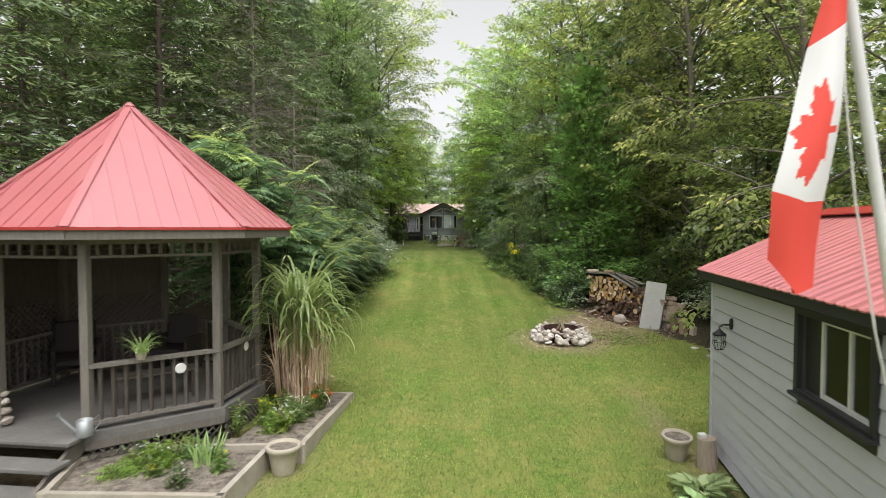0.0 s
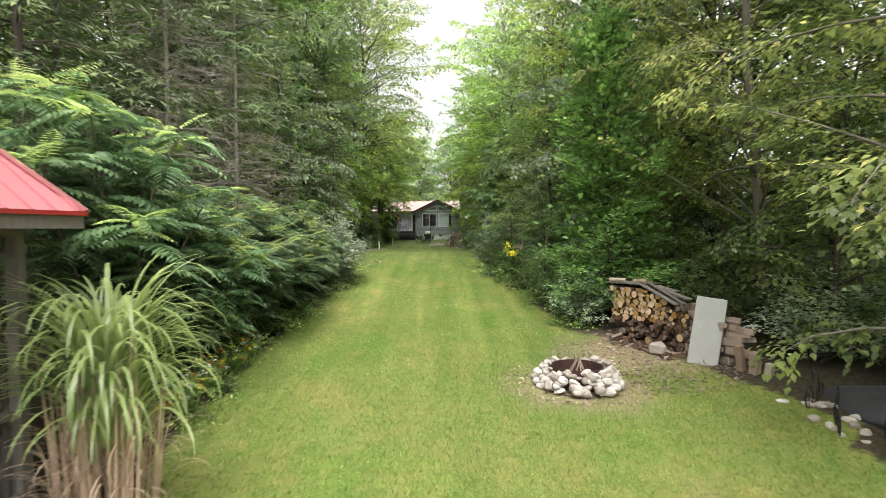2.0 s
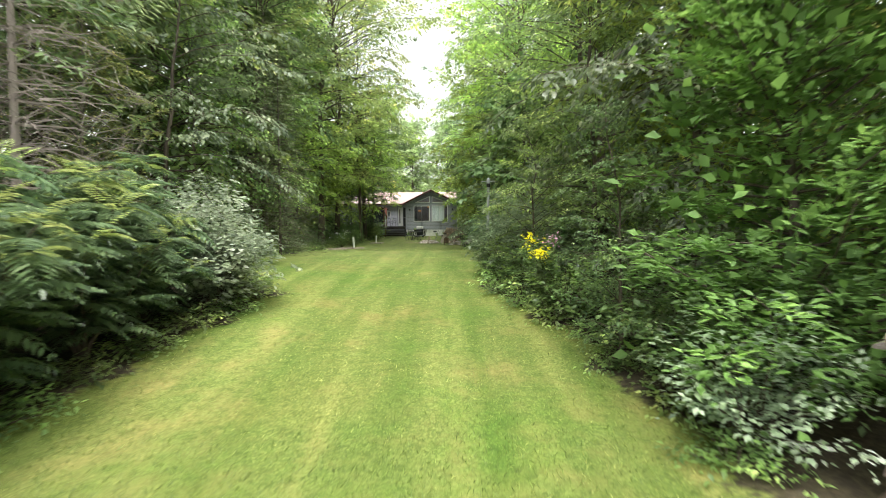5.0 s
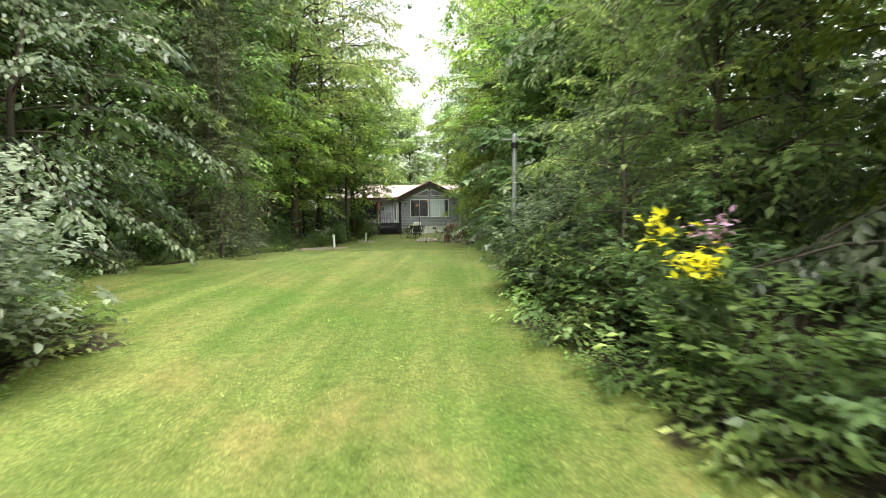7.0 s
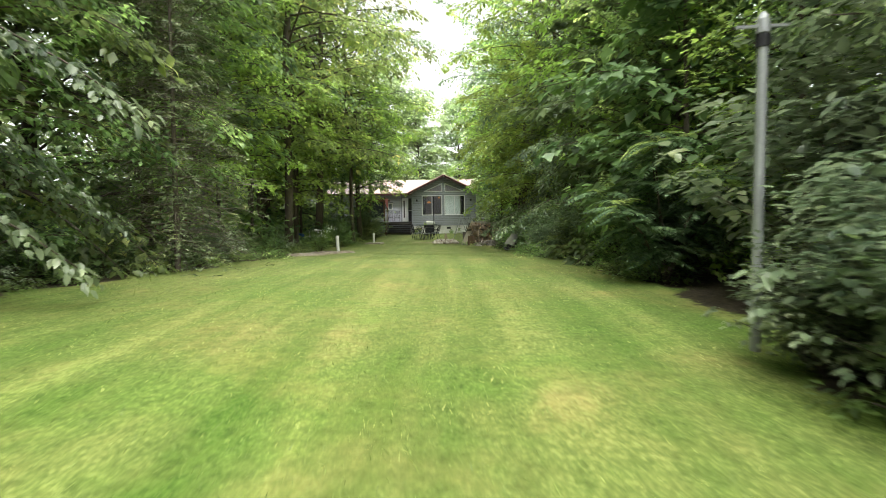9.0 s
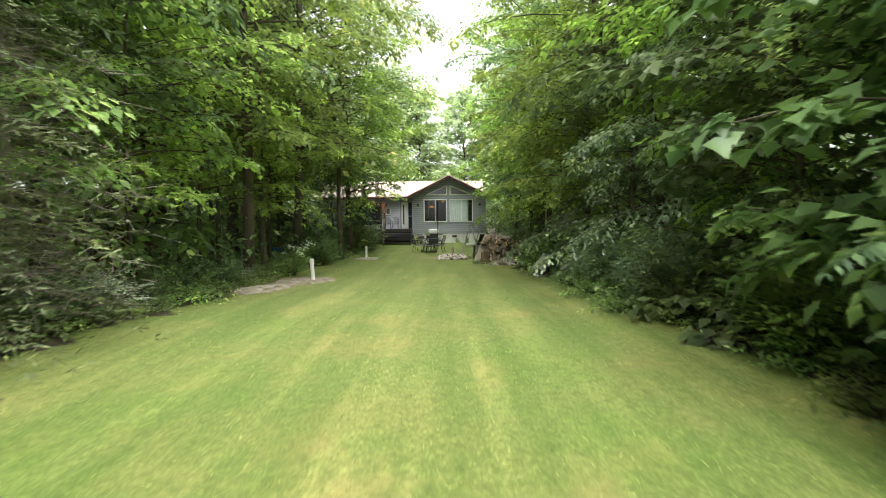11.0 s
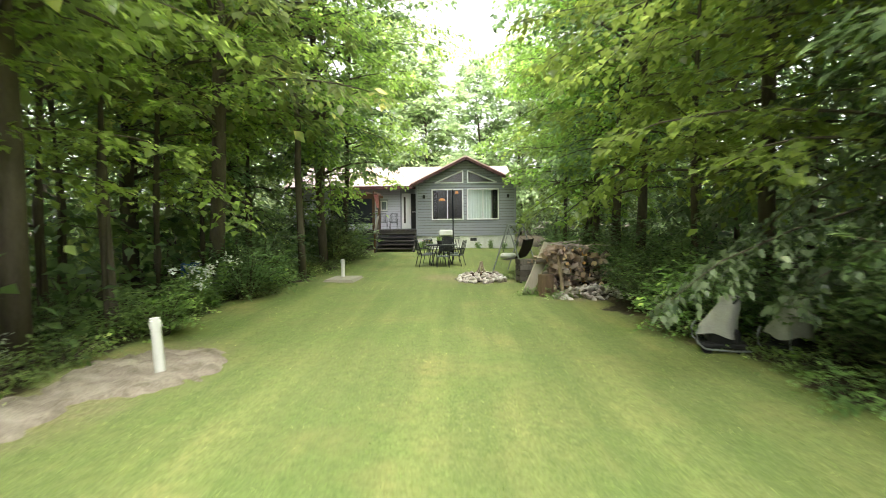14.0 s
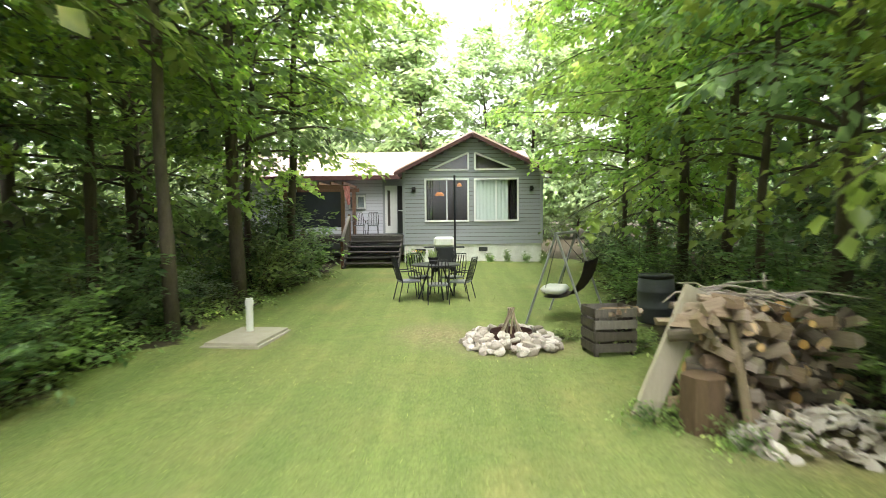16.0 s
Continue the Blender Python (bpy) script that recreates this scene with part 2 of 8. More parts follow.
M_BARK = material("bark_grey_brown", (0.17, 0.14, 0.11), (0.05, 0.04, 0.03), 0.9, scale=9, fine=50, bump=0.6, stretch=(1, 1, 0.25))
M_BARK_PALE = material("bark_pale", (0.3, 0.27, 0.23), (0.12, 0.1, 0.08), 0.9, scale=9, fine=50, bump=0.5, stretch=(1, 1, 0.3))
M_TWIG = material("dead_twigs", (0.42, 0.37, 0.33), (0.24, 0.205, 0.18), 0.95, bump=0.1)
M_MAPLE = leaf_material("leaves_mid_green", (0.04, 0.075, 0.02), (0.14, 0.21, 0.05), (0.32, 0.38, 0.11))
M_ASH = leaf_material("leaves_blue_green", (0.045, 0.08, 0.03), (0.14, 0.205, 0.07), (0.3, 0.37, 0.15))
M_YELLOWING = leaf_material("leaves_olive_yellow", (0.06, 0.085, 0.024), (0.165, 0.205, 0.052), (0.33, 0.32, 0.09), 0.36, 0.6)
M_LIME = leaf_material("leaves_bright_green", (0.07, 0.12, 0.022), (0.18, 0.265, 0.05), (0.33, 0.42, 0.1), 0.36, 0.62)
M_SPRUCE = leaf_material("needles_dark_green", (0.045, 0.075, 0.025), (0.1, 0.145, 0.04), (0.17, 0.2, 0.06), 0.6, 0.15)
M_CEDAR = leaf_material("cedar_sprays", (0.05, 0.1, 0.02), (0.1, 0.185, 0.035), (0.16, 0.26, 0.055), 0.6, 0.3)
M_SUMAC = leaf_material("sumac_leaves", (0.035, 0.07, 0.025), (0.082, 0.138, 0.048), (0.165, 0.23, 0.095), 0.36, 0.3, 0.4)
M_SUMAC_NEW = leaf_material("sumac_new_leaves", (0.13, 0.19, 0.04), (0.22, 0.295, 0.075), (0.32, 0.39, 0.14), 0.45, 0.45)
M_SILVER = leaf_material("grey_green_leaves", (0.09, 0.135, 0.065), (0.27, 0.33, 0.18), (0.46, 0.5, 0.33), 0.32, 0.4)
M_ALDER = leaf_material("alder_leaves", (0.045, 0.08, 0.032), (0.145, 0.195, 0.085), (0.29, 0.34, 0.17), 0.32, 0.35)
# Pale tone for trees behind the house: haze and backlight in the colour.
M_HAZY = leaf_material("leaves_green_paled_for_haze", (0.1, 0.14, 0.055), (0.2, 0.26, 0.1), (0.3, 0.36, 0.17), 0.4, 0.52)
# Darker greens for plants under the canopy: some of its shade is in the colour.
M_SHADE = leaf_material("shade_toned_leaves", (0.03, 0.06, 0.018), (0.095, 0.15, 0.04), (0.2, 0.26, 0.08), 0.5, 0.3)


# ---------------- foliage ----------------
def unit(a):
    return a / np.maximum(np.linalg.norm(a, axis=1, keepdims=True), 1e-9)


def leaf_arrays(pos, axis, up, length, width, fold=0.25, droop=0.15, form="plain"):
    """Pointed leaves with a bent midrib: plain ones of two triangles, ovate ones and three-lobed ones of four."""
    n = len(pos)
    axis, side = unit(axis), unit(np.cross(axis, up))
    nrm = np.cross(side, axis)
    L, W = np.broadcast_to(length, n)[:, None], np.broadcast_to(width, n)[:, None]
    i = np.arange(n)[:, None]

    def at(a, w):
        return pos + axis * L * a + side * W * w + nrm * (abs(w) * W * fold - L * droop * a * a)

    if form == "plain":
        v = np.stack([pos, at(0.45, 0.5), at(1.0, 0.0), at(0.45, -0.5)], 1).reshape(-1, 3)
        t = np.concatenate([i * 4 + [[0, 2, 1]], i * 4 + [[0, 3, 2]]], 1).reshape(-1, 3)
        return v, t
    (a1, w1), (a2, w2) = ((0.28, 0.46), (0.66, 0.38)) if form == "ovate" else ((0.36, 0.6), (0.58, 0.33))
    v = np.stack([pos, at(a1, w1), at(a2, w2), at(1.0, 0.0), at(a2, -w2), at(a1, -w1)], 1).reshape(-1, 3)
    t = np.concatenate([i * 6 + [[0, 2, 1]], i * 6 + [[0, 3, 2]], i * 6 + [[0, 4, 3]], i * 6 + [[0, 5, 4]]], 1).reshape(-1, 3)
    return v, t


def join(arrays):
    vs, ts, k = [], [], 0
    for v, t in arrays:
        vs.append(v)
        ts.append(t + k)
        k += len(v)
    return np.concatenate(vs), np.concatenate(ts)


def spray_leaves(rng, centres, outward, per, spread, flat, leaf, aspect, hang=0.25):
    """Leaves in flattened sprays round the centres."""
    n = len(centres)
    c = np.repeat(centres, per, 0)
    o = np.repeat(unit(outward), per, 0)
    d = rng.normal(size=(n * per, 3)) * spread * np.array([1, 1, flat])
    ax = unit(o * 0.7 + unit(d) * 0.9 + np.array([0, 0, -hang]) + rng.normal(size=d.shape) * 0.25)
    up = unit(np.array([0, 0, 0.55]) + o * 0.65 + unit(d) * 0.45 + rng.normal(size=d.shape) * 0.36)
    ln = leaf * rng.uniform(0.65, 1.25, n * per)
    return leaf_arrays(c + d, ax, up, ln, ln * aspect)


def limb_path(rng, start, az, length, rise, sag, k=6):
    s = np.linspace(0, 1, k)[:, None]
    h = np.array([math.cos(az), math.sin(az), 0.0])
    wob = np.cumsum(rng.normal(size=(k, 3)) * 0.05 * length / k ** 0.5, 0)
    return start + h * s * length + np.array([0, 0, 1.0]) * (rise * s - sag * s ** 2) * length + wob * s


def bough_leaves(rng, p, ln, node_gap, per, leaf, aspect, inner, fan, hang, form):
    """One limb's foliage: side twigs in a flat drooping fan, with leaves set alternately along each."""
    m = max(3, int(ln * (1.05 - inner) / node_gap))
    s = inner + (1.0 - inner) * (np.arange(m) + rng.random(m)) / m
    k6 = np.linspace(0, 1, len(p))
    q = np.stack([np.interp(s, k6, p[:, a]) for a in range(3)], 1)
    tang = unit(np.stack([np.interp(np.minimum(s + 0.1, 1.1), k6, p[:, a]) - np.interp(s - 0.1, k6, p[:, a]) for a in range(3)], 1) + 1e-6)
    q, tang, s = np.repeat(q, 2, 0), np.repeat(tang, 2, 0), np.repeat(s, 2)
    sg = np.tile((-1.0, 1.0), m)
    lat = unit(np.cross(np.array([0, 0, 1.0]), tang))
    bl = (fan * ln * (1.12 - s) + 0.22) * rng.uniform(0.65, 1.25, 2 * m)
    b = unit(tang * 0.75 + lat * (sg * 0.8)[:, None] + rng.normal(size=q.shape) * np.array([0.22, 0.22, 0.16]))
    f = np.linspace(0.1, 1.0, per)
    pos = q[:, None] + b[:, None] * (bl[:, None] * f)[..., None] - np.array([0, 0, 1.0]) * (0.28 * bl[:, None] * f ** 2)[..., None]
    side = unit(np.cross(np.array([0, 0, 1.0]), b))[:, None] * np.where(np.arange(per) % 2, 1.0, -1.0)[None, :, None] * (1.05 - 0.75 * f)[None, :, None]
    ax = b[:, None] * 0.75 + side + np.array([0, 0, -hang]) + rng.normal(size=pos.shape) * 0.2
    up = np.array([0, 0, 1.0]) + tang[:, None] * 0.3 + side * 0.25 + rng.normal(size=pos.shape) * 0.2
    pos = (pos + rng.normal(size=pos.shape) * leaf * 0.3).reshape(-1, 3)
    ls = leaf * rng.uniform(0.7, 1.2, len(pos))
    return leaf_arrays(pos, ax.reshape(-1, 3), up.reshape(-1, 3), ls, ls * aspect, 0.12, 0.22, form)


def tree_meshes(seed, height, base, radius, limbs, per, leaf, aspect=0.55, node_gap=0.3, fan=0.34, rise=0.4, sag=0.42, trunk=0.13, shape="round",
                mat=None, bark=None, hang=0.3, inner=0.22, limb_sides=4, limb_step=1, form="plain", heart_leaves=3, lean=0.0):
    """Trunk with limbs, and a crown of layered leafy boughs with gaps between: two meshes."""
    rng = np.random.default_rng(seed)
    bm = bmesh.new()
    ts = np.linspace(0, 1, 9)
    bend = np.cumsum(rng.normal(size=(9, 2)) * 0.02 * height ** 0.9, 0) * ts[:, None]
    axis = np.stack([bend[:, 0] + lean * ts ** 2 * height * 0.1, bend[:, 1], ts * height * 0.97], 1)
    tube(bm, axis, trunk, 8, trunk * 0.12)
    sprays, hearts, outs = [], [], []
    for i in range(limbs):
        f = min(base / height + (1 - base / height) * (i + rng.random()) / limbs, 0.985)
        st = np.array([np.interp(f, ts, axis[:, k]) for k in range(3)])
        u = (f - base / height) / (1 - base / height)
        if shape == "round":
            r = radius * (0.35 + 0.65 * math.sin(math.pi * min(1, 0.18 + 0.82 * u) ** 0.9)) if u < 0.95 else radius * 0.3
        elif shape == "cone":
            r = radius * (1 - u) ** 0.8 + 0.12 * radius
        elif shape == "wide":
            r = radius * (0.5 + 0.5 * math.sin(math.pi * min(1, u ** 1.25))) if u < 0.93 else radius * 0.45
        else:
            r = radius * (1.0 - 0.55 * u)
        ln = r * rng.uniform(0.5, 1.2)
        az = i * 2.399 + rng.normal() * 0.45
        p = limb_path(rng, st, az, ln, rise * rng.uniform(-0.3, 2.4) + 0.5 * u, sag * rng.uniform(0.5, 1.3))
        tube(bm, p[::limb_step], max(0.012, trunk * 0.3 * (1 - 0.6 * u)), limb_sides, 0.006)
        sprays.append(bough_leaves(rng, p, ln, node_gap, per, leaf, aspect, inner, fan, hang, form))
        if heart_leaves:
            hq = st + (p[2:5] - st) * 0.6 + rng.normal(size=(3, 3)) * 0.25
            hearts.append(hq)
            outs.append(unit(p[2:5] - st + np.array([0, 0, 0.1])))
    if heart_leaves:
        # large leaves added deep in the crown to block light and darken its gaps
        sprays.append(spray_leaves(rng, np.concatenate(hearts), np.concatenate(outs), heart_leaves, 0.4, 0.8, leaf * 1.3, 0.7, hang))
    v, t = join(sprays)
    me = bpy.data.meshes.new("trunk")
    bm.to_mesh(me)
    bm.free()
    me.materials.append(bark or M_BARK)
    me.polygons.foreach_set("use_smooth", [True] * len(me.polygons))
    return me, tri_mesh("crown", v, t, mat)


def spruce_meshes(seed, height, base, radius, mat, dead=0.0, bark=None, needles=3, size=1.0):
    rng = np.random.default_rng(seed)
    bm = bmesh.new()
    tube(bm, [(0, 0, height * k / 6) for k in range(7)], 0.0078 * height, 8, 0.02)
    pos, ax, up = [], [], []
    z = base
    while z < height - 0.2:
        u = (z - base) / (height - base)
        for k in range(6):
            az = k * 1.05 + z * 2.1 + rng.normal() * 0.2
            ln = (radius * (1 - u) ** 0.75 + 0.2) * rng.uniform(0.75, 1.1)
            p = limb_path(rng, np.array([0, 0, z]), az, ln, 0.05 + 0.5 * u, 0.45, 6)
            tube(bm, p[::2], 0.022 * (1 - u) + 0.006, 3, 0.004)
            if rng.random() < dead * (1 - u):
                for j in range(20):
                    s = rng.uniform(0.15, 1)
                    q = np.array([np.interp(s, np.linspace(0, 1, 6), p[:, a]) for a in range(3)])
                    e = q + rng.normal(size=3) * np.array([0.36, 0.36, 0.2])
                    tube(bm, [q, e], 0.009, 3, 0.003)
                continue
            h = np.array([math.cos(az), math.sin(az), 0])
            sd = np.array([-h[1], h[0], 0])
            for j in range(8):
                s = 0.18 + 0.82 * j / 7
                q = np.array([np.interp(s, np.linspace(0, 1, 6), p[:, a]) for a in range(3)])
                w = (0.16 + 0.3 * ln * 0.3 * (1.15 - s))
                for sg in (-1, 1):
                    d = unit((h * 0.75 + sd * sg * 0.8 + np.array([0, 0, -0.18]))[None] + rng.normal(size=(needles, 3)) * 0.22)
                    a = np.linspace(0.1, 1, needles)[:, None]
                    pos.append(q + d * a * w)
                    ax.append(unit(d + rng.normal(size=(needles, 3)) * 0.3))
                    up.append(unit(np.array([0, 0, 0.75]) + h * 0.7 + rng.normal(size=(needles, 3)) * 0.5))
        z += 0.3 + 0.12 * rng.random()
    pos, ax, up = np.concatenate(pos), np.concatenate(ax), np.concatenate(up)
    ln = size * rng.uniform(0.17, 0.32, len(pos))
    v, t = leaf_arrays(pos, ax, up, ln, ln * 0.24, 0.1, 0.15)
    me = bpy.data.meshes.new("trunk")
    bm.to_mesh(me)
    bm.free()
    me.materials.append(bark or M_BARK)
    return me, tri_mesh("crown", v, t, mat)


def shrub_meshes(seed, height, radius, stems, per, leaf, aspect, mat, node_gap=0.24, fan=0.3, hang=0.2, bark=None, low=0.1, form="plain"):
    """Stems that spread from one root, each with flat fans of leaves."""
    rng = np.random.default_rng(seed)
    bm = bmesh.new()
    root = bm.verts.new((0, 0, -0.05))
    sprays = []
    for i in range(stems):
        az = i * 2.399 + rng.normal() * 0.3
        rr = radius * math.sqrt((i + 0.5) / stems) * rng.uniform(0.75, 1.15)
        h = height * rng.uniform(0.55, 1.0) * (1 - 0.5 * (rr / radius) ** 2)
        s = np.linspace(0, 1, 6)[:, None]
        hv = np.array([math.cos(az), math.sin(az), 0])
        p = hv * (0.1 * radius + s ** 1.4 * rr) + np.array([0, 0, h]) * s ** 0.8 + rng.normal(size=(6, 3)) * 0.04 * s
        tube(bm, p[::2], 0.014, 3, 0.004, root)
        v, t = bough_leaves(rng, p, float(np.hypot(rr, h)), node_gap, per, leaf, aspect, low, fan, hang, form)
        v[:, 2] = np.maximum(v[:, 2], 0.02)
        sprays.append((v, t))
    v, t = join(sprays)
    me = bpy.data.meshes.new("stem_clump")
    bm.to_mesh(me)
    bm.free()
    me.materials.append(bark or M_BARK)
    return me, tri_mesh("foliage", v, t, mat)


def plant_out(name, meshes, x, y, label, category, group="", turn=0.0, size=1.0, tall=1.0, names=("trunk", "crown"), sink=0.05):
    ob = thing(name, Matrix.Translation((x, y, gz(x, y) - sink)) @ Matrix.Rotation(turn, 4, "Z") @ Matrix.Diagonal((size, size, size * tall, 1)), label, category, group)
    for n, me in zip(names, meshes):
        part(n, me, None, ob)
    return ob

# ---------------- ground ----------------
def lawn_mask(x, y):
    """1 on the mown lawn, 0 in the woods, soft and ragged at the border."""
    rag = 0.16 * np.sin(y * 2.3) + 0.12 * np.sin(y * 5.1 + x) + 0.08 * np.sin(y * 11.3 + 1.7)
    d = np.minimum(x - np.interp(y, LY, LX) + rag, np.interp(y, RY, RX) - x + rag)
    return np.clip(d / 0.5 + 0.9, 0, 1) * np.clip((66.5 - y) / 1.5, 0, 1)


def blob(x, y, cx, cy, rx, ry):
    return np.clip(1.6 - 1.3 * np.sqrt(((x - cx) / rx) ** 2 + ((y - cy) / ry) ** 2) + 0.2 * np.sin(x * 7 + y * 3) * np.sin(y * 6 - x * 2), 0, 1)


def dirt_mask(x, y):
    """Worn ground with chips and straw: by the wood pile, round both fire pits, round the pipe slabs, beside the shed."""
    m = np.maximum(blob(x, y, 4.1, 14.6, 1.4, 1.2), blob(x, y, 2.75, 12.75, 1.05, 0.95))
    for cx, cy, rx, ry in ((2.75, 12.95, 0.95, 0.9), (0.15, 53.5, 1.15, 0.8), (-4.4, 43.9, 0.85, 2.3), (-4.6, 41.7, 0.7, 1.0), (-3.8, 54.0, 0.6, 0.8), (-3.7, 7.0, 2.0, 1.6), (3.3, 7.2, 0.3, 2.6), (-0.9, 54.2, 0.7, 0.9), (2.7, 47.2, 0.4, 1.4), (2.2, 50.0, 1.0, 0.6)):
        m = np.maximum(m, blob(x, y, cx, cy, rx, ry) * 0.7)
    return m


xs = np.concatenate([np.linspace(-160, -14, 26), np.arange(-13, 13.01, 0.34), np.linspace(14, 160, 26)])
ys = np.concatenate([np.linspace(-60, -6, 14), np.arange(-5, 70.01, 0.36), np.linspace(72, 300, 34)])
GXX, GYY = np.meshgrid(xs, ys)
lm, dm = lawn_mask(GXX, GYY), dirt_mask(GXX, GYY)
GZZ = smooth_gz(GYY) + 0.02 * np.sin(GXX * 1.7 + GYY * 0.6) * np.sin(GYY * 0.9) + (1 - lm) * 0.05 * np.sin(GXX * 3.1) * np.sin(GYY * 2.7)
nx, ny = len(xs), len(ys)
idx = np.arange(nx * ny).reshape(ny, nx)
quads = np.stack([idx[:-1, :-1], idx[:-1, 1:], idx[1:, 1:], idx[1:, :-1]], -1).reshape(-1, 4)
gtri = np.concatenate([quads[:, [0, 1, 2]], quads[:, [0, 2, 3]]])


def ground_material():
    m = bpy.data.materials.new("lawn_and_woodland_floor")
    m.use_nodes = True
    nt = m.node_tree
    b = nt.nodes["Principled BSDF"]
    tc = nt.nodes.new("ShaderNodeTexCoord")

    def noise_of(scale, detail=5.0, stretch=None):
        n = node(nt, "ShaderNodeTexNoise", Scale=scale, Detail=detail, Roughness=0.62)
        if stretch:
            mp = nt.nodes.new("ShaderNodeMapping")
            mp.inputs["Scale"].default_value = stretch
            nt.links.new(tc.outputs["Object"], mp.inputs["Vector"])
            nt.links.new(mp.outputs[0], n.inputs["Vector"])
        else:
            nt.links.new(tc.outputs["Object"], n.inputs["Vector"])
        return n.outputs["Fac"]

    def ramp_of(fac, stops):
        r = nt.nodes.new("ShaderNodeValToRGB")
        r.color_ramp.elements[0].position, r.color_ramp.elements[0].color = stops[0][0], (*stops[0][1], 1)
        r.color_ramp.elements[1].position, r.color_ramp.elements[1].color = stops[-1][0], (*stops[-1][1], 1)
        for p, c in stops[1:-1]:
            r.color_ramp.elements.new(p).color = (*c, 1)
        nt.links.new(fac, r.inputs["Fac"])
        return r.outputs["Color"]

    def mix_of(fac, a, c, mode="MIX"):
        x = nt.nodes.new("ShaderNodeMix")
        x.data_type, x.blend_type = "RGBA", mode
        if isinstance(fac, float):
            x.inputs["Factor"].default_value = fac
        else:
            nt.links.new(fac, x.inputs["Factor"])
        nt.links.new(a, x.inputs[6])
        nt.links.new(c, x.inputs[7])
        return x.outputs[2]

    grass = ramp_of(noise_of(38.0, 8.0), ((0.34, (0.078, 0.12, 0.023)), (0.5, (0.12, 0.175, 0.034)), (0.66, (0.228, 0.29, 0.075))))
    dry = ramp_of(noise_of(45.0, 8.0), ((0.3, (0.13, 0.135, 0.03)), (0.7, (0.32, 0.305, 0.1))))
    patch = ramp_of(noise_of(1.1, 8.0, (1.0, 0.7, 1.0)), ((0.5, (0, 0, 0)), (0.74, (0.9, 0.9, 0.9))))
    lawn = mix_of(patch, grass, dry)
    tuft = ramp_of(noise_of(9.0, 8.0), ((0.36, (0.55, 0.62, 0.5)), (0.5, (1, 1, 1)), (0.66, (1.28, 1.22, 1.25))))
    lawn = mix_of(0.6, lawn, tuft, "MULTIPLY")
    broad = ramp_of(noise_of(0.55, 4.0), ((0.38, (0.8, 0.96, 0.75)), (0.5, (1.02, 1, 1.05)), (0.64, (1.28, 1.06, 1.25))))
    lawn = mix_of(0.8, lawn, broad, "MULTIPLY")
    thin = ramp_of(noise_of(3.4, 7.0), ((0.48, (0.05, 0.05, 0.05)), (0.72, (0.62, 0.62, 0.62))))
    sep = nt.nodes.new("ShaderNodeSeparateXYZ")
    nt.links.new(tc.outputs["Object"], sep.inputs[0])
    dryness = node(nt, "ShaderNodeMapRange")
    for k, v in zip(("From Min", "From Max", "To Min", "To Max"), (9.0, 20.0, 1.7, 0.36)):
        dryness.inputs[k].default_value = v
    nt.links.new(sep.outputs["Y"], dryness.inputs["Value"])
    amount = nt.nodes.new("ShaderNodeMath")
    amount.operation, amount.use_clamp = "MULTIPLY", True
    nt.links.new(thin, amount.inputs[0])
    nt.links.new(dryness.outputs[0], amount.inputs[1])
    lawn = mix_of(amount.outputs[0], lawn, dry)
    stripe = ramp_of(noise_of(1.7, 3.0, (1.0, 0.05, 0.0)), ((0.36, (0.66, 0.8, 0.6)), (0.5, (1, 1, 1)), (0.63, (1.42, 1.28, 1.45))))
    mown = node(nt, "ShaderNodeMapRange")
    for k, v in zip(("From Min", "From Max", "To Min", "To Max"), (8.0, 26.0, 0.2, 1.0)):
        mown.inputs[k].default_value = v
    nt.links.new(sep.outputs["Y"], mown.inputs["Value"])
    lawn = mix_of(mown.outputs[0], lawn, stripe, "MULTIPLY")
    worn_in = node(nt, "ShaderNodeMapRange")
    for k, v in zip(("From Min", "From Max", "To Min", "To Max"), (26.0, 44.0, 0.0, 0.4)):
        worn_in.inputs[k].default_value = v
    nt.links.new(sep.outputs["Y"], worn_in.inputs["Value"])
    faded = ramp_of(noise_of(41.0, 8.0), ((0.3, (0.125, 0.145, 0.05)), (0.7, (0.33, 0.345, 0.18))))
    lawn = mix_of(worn_in.outputs[0], lawn, faded)
    floor = ramp_of(noise_of(14.0, 9.0), ((0.3, (0.022, 0.018, 0.012)), (0.55, (0.055, 0.045, 0.028)), (0.75, (0.11, 0.09, 0.055))))
    chips = ramp_of(noise_of(30.0, 9.0, (1.0, 0.6, 1.0)), ((0.3, (0.1, 0.07, 0.045)), (0.5, (0.27, 0.21, 0.13)), (0.7, (0.46, 0.38, 0.25))))
    am, ad = nt.nodes.new("ShaderNodeAttribute"), nt.nodes.new("ShaderNodeAttribute")
    am.attribute_name, ad.attribute_name = "lawn", "worn"
    rag = nt.nodes.new("ShaderNodeMath")
    rag.operation = "MULTIPLY_ADD"
    rag.inputs[1].default_value = 0.9
    nt.links.new(noise_of(9.0, 6.0), rag.inputs[0])
    off = nt.nodes.new("ShaderNodeMath")
    off.operation = "SUBTRACT"
    nt.links.new(am.outputs["Fac"], off.inputs[0])
    off.inputs[1].default_value = 0.45
    nt.links.new(off.outputs[0], rag.inputs[2])
    edge = ramp_of(rag.outputs[0], ((0.38, (0, 0, 0)), (0.62, (1, 1, 1))))
    worn = nt.nodes.new("ShaderNodeMath")
    worn.operation = "MULTIPLY"
    nt.links.new(ad.outputs["Fac"], worn.inputs[0])
    nt.links.new(ramp_of(noise_of(5.0, 7.0), ((0.3, (0.45, 0.45, 0.45)), (0.55, (1, 1, 1)))), worn.inputs[1])
    col = mix_of(edge, floor, lawn)
    col = mix_of(worn.outputs[0], col, chips)
